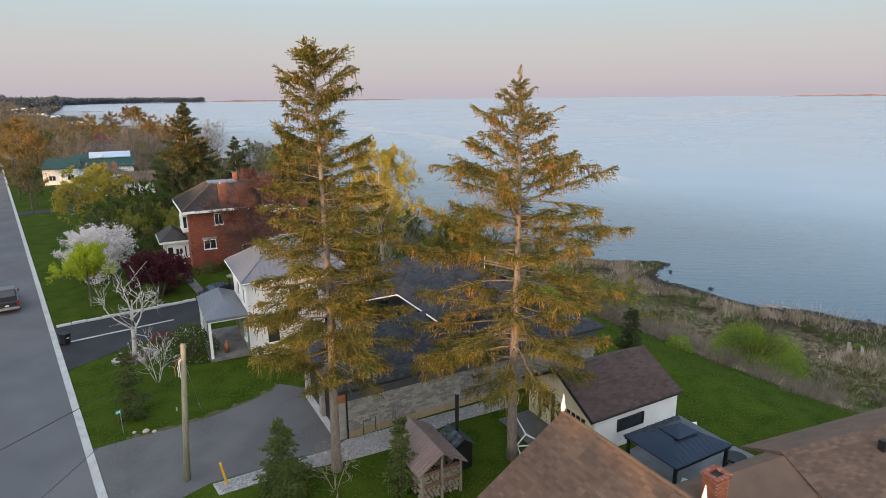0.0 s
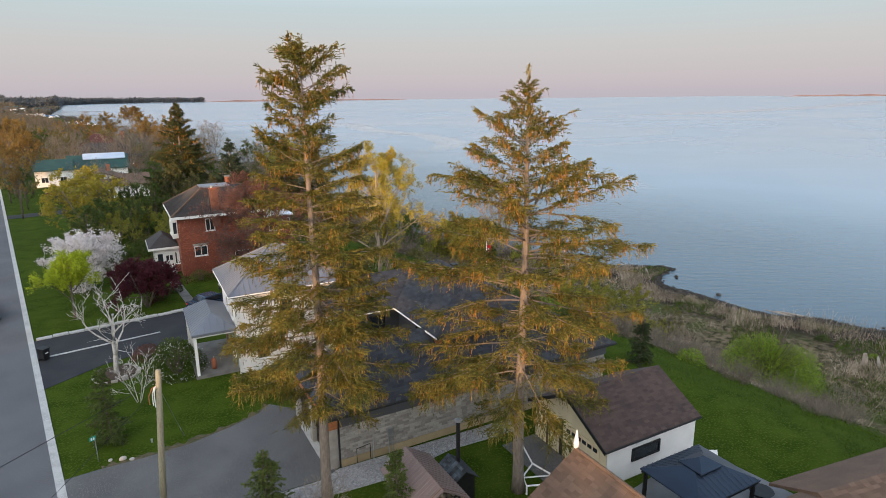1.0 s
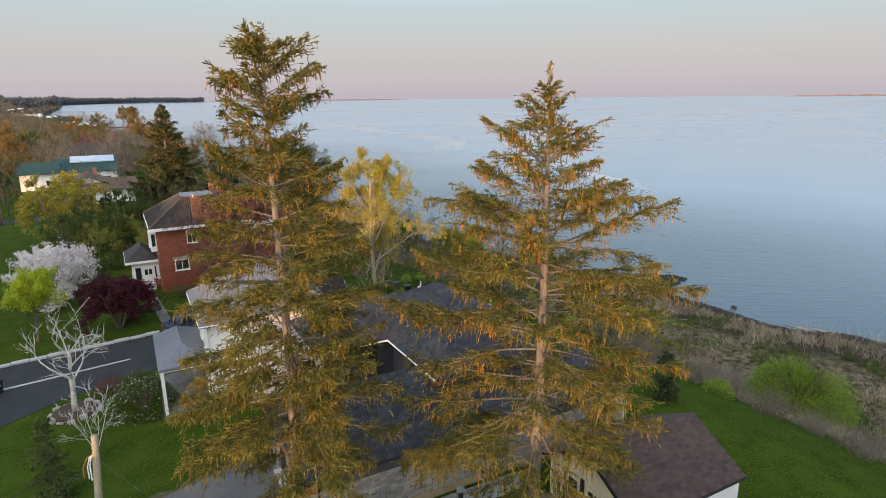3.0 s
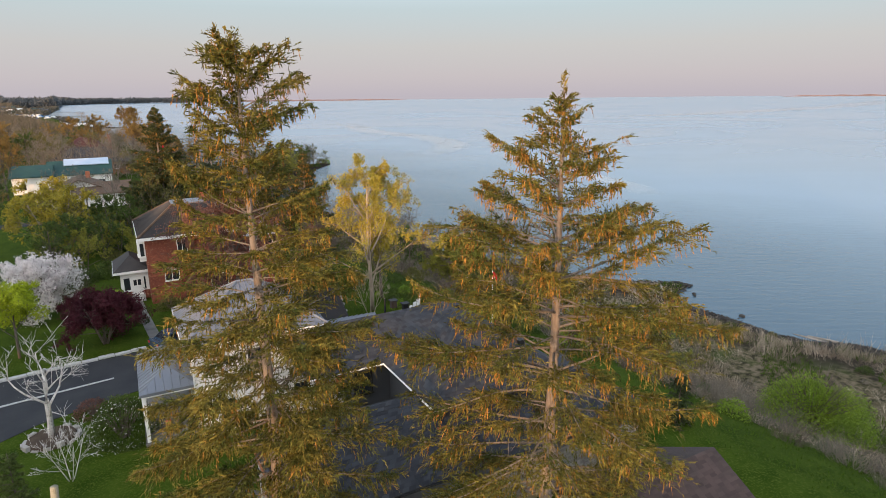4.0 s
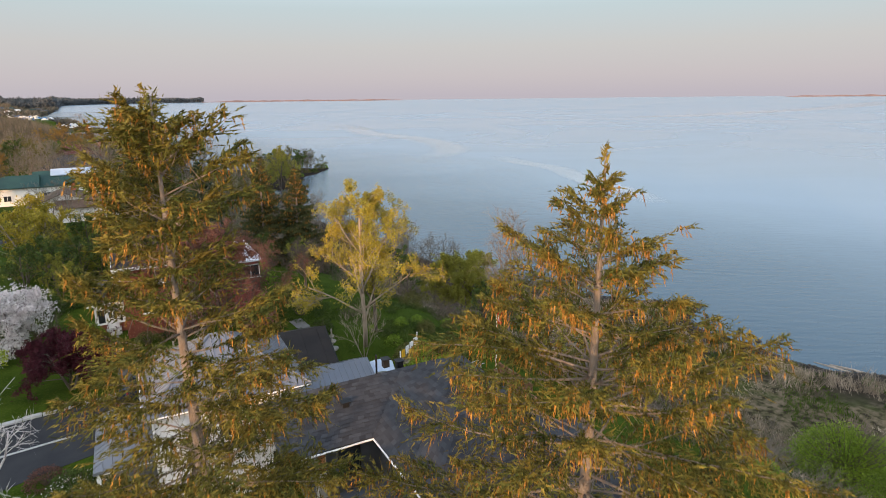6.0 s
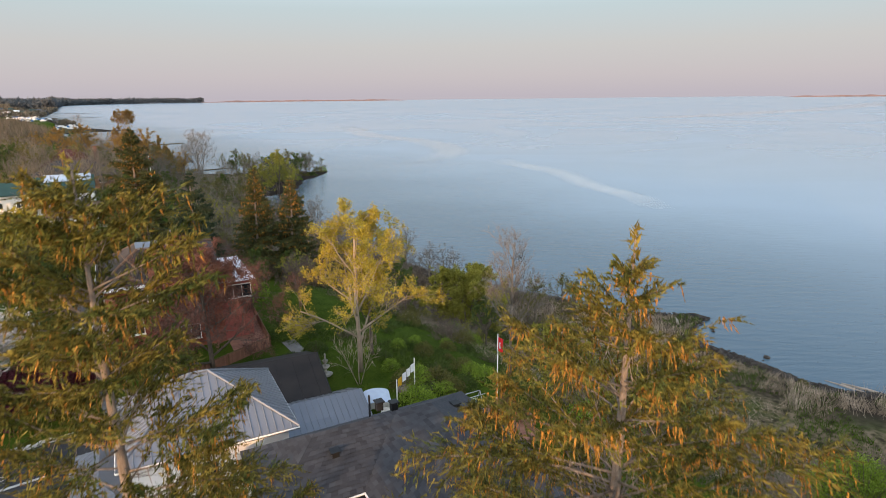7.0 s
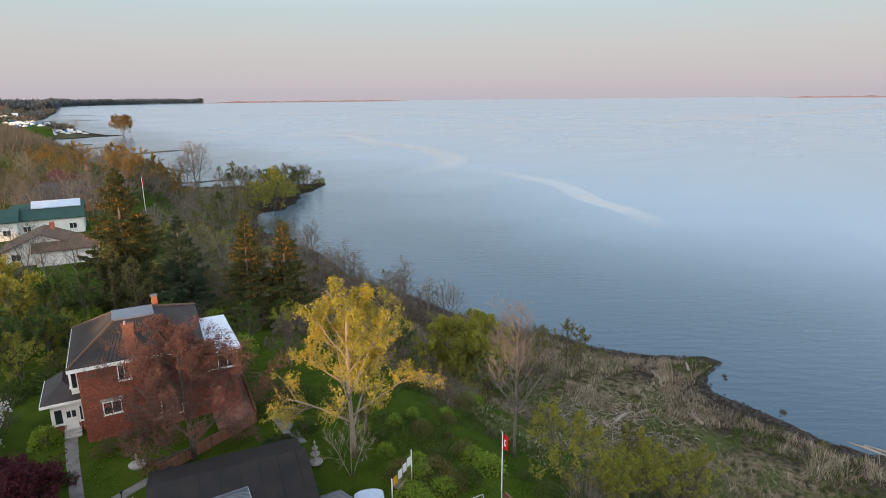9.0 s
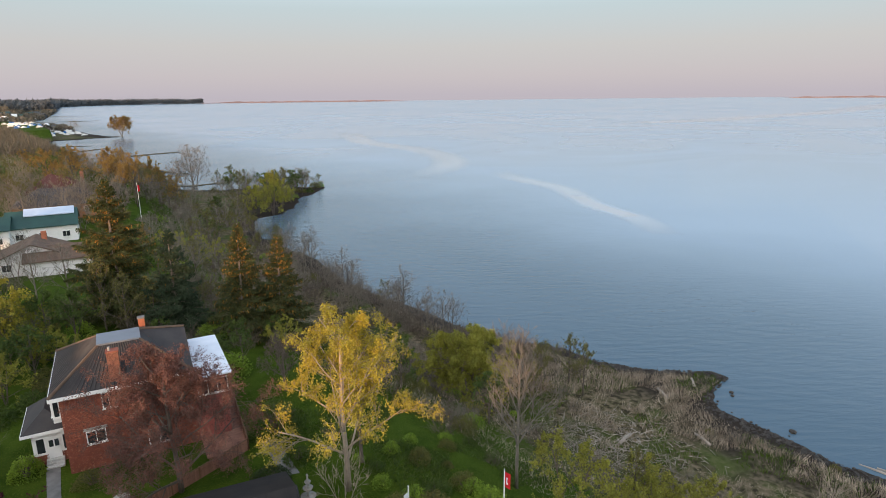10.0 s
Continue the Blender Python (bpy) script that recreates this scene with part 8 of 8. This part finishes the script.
# far houses
def far_house(x, y, rz, w, d, h, hr, wall_m, roof_m, label, along="x", wins=3):
    o = thing("far_house", (x, y, 0), rz, label, "house")
    part("wall", gable_wall(-w / 2, w / 2, -d / 2, d / 2, h, hr - 0.15, along), wall_m, o)
    part("roof", gable_roof(-w / 2 - 0.4, w / 2 + 0.4, -d / 2 - 0.5, d / 2 + 0.5, h - 0.1, hr, along), roof_m, o)
    for i in range(wins):
        window(o, "-y", -d / 2 - 0.02, -w / 2 + w * (i + 0.5) / wins, 1.6, 1.3, 1.1)
        window(o, "-x", -w / 2 - 0.02, -d / 2 + d * (i + 0.5) / wins, 1.6, 1.0, 1.1) if i < 2 else None
    return o


o = far_house(20.6, 174.0, HR, 12.5, 9, 3.6, 6.4, WHITE_PAINT, GREEN_ROOF, "white house with green metal roof and pale upper strip")
part("upper_strip", Geo().slab([(-3.2, -2.0, 5.6), (6.0, -2.0, 5.6), (6.0, 0.4, 6.75), (-3.2, 0.4, 6.75)], 0.2), mat("pale_blue_roof", (0.5, 0.57, 0.66), (0.42, 0.5, 0.6), 0.5, 0.5), o, "pale blue-white roof section")
far_house(11.0, 172.5, HR, 7.5, 8, 3.9, 6.0, WHITE_PAINT, GREEN_ROOF, "white barn with dark green roof", "x", 2)
o = far_house(17.5, 147, HR, 12, 9, 2.8, 5.4, SIDING_WHITE, SHINGLE_BROWN, "white bungalow with brown shingle roof", "y", 3)
part("wing_roof", gable_roof(-1.5, 9.0, -7.0, 1.0, 2.7, 4.6, "x"), SHINGLE_BROWN, o)
part("wing_wall", gable_wall(-1.0, 8.5, -6.5, 0.5, 2.6, 4.4, "x"), SIDING_WHITE, o)
part("chimney", Geo().box(1.0, 1.8, 2.0, 2.7, 4.5, 6.2), BRICK_CHIM, o)


def hipped_house(x, y, w, d, h, hr, roof_m, label):
    o = thing("far_house", (x, y, 0), HR, label, "house")
    part("wall", Geo().box(-w / 2, w / 2, -d / 2, d / 2, -0.2, h), WOOD_BROWN, o)
    part("roof", hip_roof(-w / 2 - 0.5, w / 2 + 0.5, -d / 2 - 0.5, d / 2 + 0.5, h, hr), roof_m, o)
    for i in range(3):
        window(o, "-y", -d / 2 - 0.02, -w / 2 + w * (i + 0.5) / 3, h - 1.4, 1.4, 1.2)
    return o


hipped_house(26.0, 203, 19, 11, 3.6, 7.4, SHINGLE_DARK, "large low house with dark grey hipped roof")
o = hipped_house(27.0, 217, 14, 11, 5.0, 9.4, mat("maroon_shingles", (0.075, 0.03, 0.028), (0.06, 0.025, 0.024), 0.6, 0.9), "house with dark maroon hipped roof")
part("chimney", Geo().box(6.0, 6.9, -4, -3.2, 4.6, 10.2), mat("dull_brown_brick", (0.17, 0.09, 0.065), (0.12, 0.065, 0.05), 2.0, 0.9), o)
FP2 = thing("flag_pole", (42.8, 192, ground_z(42.8, 192)), 0, "white flag pole on a far lawn", "flag pole")
part("pole", Geo().tube([(0, 0, 0), (0, 0, 9.5)], [0.08, 0.06], 8), WHITE_PAINT, FP2)
part("flag", Geo().box(0.06, 0.5, -0.02, 0.02, 7.2, 8.9), RED_CLOTH, FP2)

# marina: low land, boats, the old willow on its end
sp_boat = Geo().slab([(-3, -1.1, 1.1), (2.4, -1.1, 1.2), (3.6, 0, 1.3), (2.4, 1.1, 1.2), (-3, 1.1, 1.1)], 1.0).box(-1.5, 1.2, -0.8, 0.8, 1.1, 2.2)
bw, bb = sp_boat.mesh("boat", WHITE_PAINT), sp_boat.mesh("boat", mat("blue_tarpaulin", (0.05, 0.2, 0.5), (0.04, 0.16, 0.42), 1.0, 0.6))
for i in range(90):
    x, y = float(sr_.uniform(30, 105)), float(sr_.uniform(800, 990))
    if x > shore_x(y) - 8:
        continue
    ob = new("boat", bw if i % 4 else bb)
    ob.matrix_basis = pose(x, y, ground_z(x, y) - 0.12, 0, 0, float(sr_.uniform(0, 180)))
    tagged(ob, "small boat stored on the marina land", "boat", "marina boats")
hut = Geo().box(-3, 3, -2.5, 2.5, 0, 2.8).slab([(-3.4, -2.9, 2.8), (3.4, -2.9, 2.8), (3.4, 0, 4.4), (-3.4, 0, 4.4)], 0.2).slab([(-3.4, 0, 4.4), (3.4, 0, 4.4), (3.4, 2.9, 2.8), (-3.4, 2.9, 2.8)], 0.2)
hm = [hut.mesh("cottage", WHITE_PAINT), hut.mesh("cottage", SIDING_GREY), hut.mesh("cottage", GREEN_ROOF)]
for i in range(60):
    y = float(sr_.uniform(940, 2300))
    x = shore_x(y) - float(sr_.uniform(8, 60))
    ob = new("cottage", hm[i % 3])
    s = float(sr_.uniform(1.0, 2.2))
    ob.matrix_basis = Matrix.LocRotScale((x, y, ground_z(x, y)), Euler((0, 0, float(sr_.uniform(0, 3)))), (s, s, s))
    tagged(ob, "small pale cottage on the far shore", "cottage", "far cottages")
plant_tree("willow_tree", "big round willow at the marina's end", at(129, 748), 604, BARK_PALE, LEAF_ORANGE, height=25, spread=19, trunk_r=0.8, levels=4, kids=5, leaf_n=9, leaf_size=0.5, bare=0.2, multi=3, ratio=0.56, upright=0.8, min_r=0.05, twig_w=0.12)
t0 = plant_tree("bare_tree", "leafless tree on the marina land", at(92, 812), 602, TWIG_GREY, height=18, spread=11, trunk_r=0.3, levels=4, kids=4, leaf_n=0, min_r=0.06)


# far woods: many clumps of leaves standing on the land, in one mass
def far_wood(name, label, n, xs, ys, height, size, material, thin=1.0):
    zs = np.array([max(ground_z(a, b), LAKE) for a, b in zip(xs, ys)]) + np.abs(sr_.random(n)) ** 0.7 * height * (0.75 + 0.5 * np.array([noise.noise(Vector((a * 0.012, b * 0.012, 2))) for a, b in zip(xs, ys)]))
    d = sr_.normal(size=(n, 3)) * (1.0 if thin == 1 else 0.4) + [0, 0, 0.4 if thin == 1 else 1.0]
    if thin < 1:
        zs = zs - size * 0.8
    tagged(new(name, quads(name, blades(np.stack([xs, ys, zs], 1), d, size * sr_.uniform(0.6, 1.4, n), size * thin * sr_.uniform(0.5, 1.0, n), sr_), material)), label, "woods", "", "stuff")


def band(n, y0, y1, depth, off):
    ys = sr_.uniform(y0, y1, n)
    xs = np.array([shore_x(y) for y in ys]) - off - sr_.random(n) ** 1.5 * depth
    return xs, ys


FAR1 = leaf("far_brown_woods", (0.17, 0.135, 0.105), (0.145, 0.12, 0.09), 0.2, 0.25)
FAR2 = leaf("far_green_woods", (0.11, 0.1, 0.066), (0.12, 0.105, 0.07), 0.2, 0.25)
# blue-grey haze of the distance is painted into the headland's leaf colour
FAR_HAZE = leaf("hazy_far_woods", (0.105, 0.115, 0.12), (0.12, 0.125, 0.125), 0.06, 0.4)
for k, (m, nm) in enumerate(((FAR1, "brown leafless woods"), (FAR2, "olive green woods"))):
    xs, ys = band(22000, 400, 720, 90, 6)
    far_wood("far_woods", nm + " along the far shore", 22000, xs, ys, 12, 4.2, m, 0.09)
    xs, ys = band(24000, 930, 2600, 500, 90)
    far_wood("far_woods", nm + " along the far shore", 24000, xs, ys, 15, 6.0, m, 0.3)
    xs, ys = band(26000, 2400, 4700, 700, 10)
    far_wood("far_woods", nm + " on the distant headland", 26000, xs, ys, 36, 10, FAR_HAZE)
    xs, ys = band(4000, 930, 2400, 60, 4)
    far_wood("far_woods", nm + " along the far shore", 4000, xs, ys, 9, 4, m)
# two low strips of land on the horizon, mauve haze put into their colour
HZ = mat("distant_land", (0.2, 0.15, 0.15), (0.16, 0.13, 0.14), 0.01, 1.0, bump=0)
def strip(az0, az1, dist, h, label):
    g = Geo()
    n = 60
    for i in range(n + 1):
        a = radians(az0 + (az1 - az0) * i / n)
        hh = h * (0.45 + 0.55 * abs(noise.noise(Vector((i * 0.35, az0, 0))))) * min(1, 8 * i / n + 0.05, 8 * (n - i) / n + 0.05)
        for dd in (0, 60):
            x, y = (dist + dd) * math.sin(a), (dist + dd) * math.cos(a)
            g.v += [(x, y, LAKE - 1), (x, y, LAKE + 0.3 + hh)]
    for i in range(n):
        k = 4 * i
        g.f += [(k, k + 4, k + 5, k + 1), (k + 1, k + 5, k + 7, k + 3), (k + 3, k + 7, k + 6, k + 2)]
    single("far_land", g, HZ, label, "land", "structure")


strip(15.4, 33.4, 4700, 14, "low hazy strip of land on the horizon")
strip(65.5, 80, 4700, 14, "low hazy strip of land on the horizon")
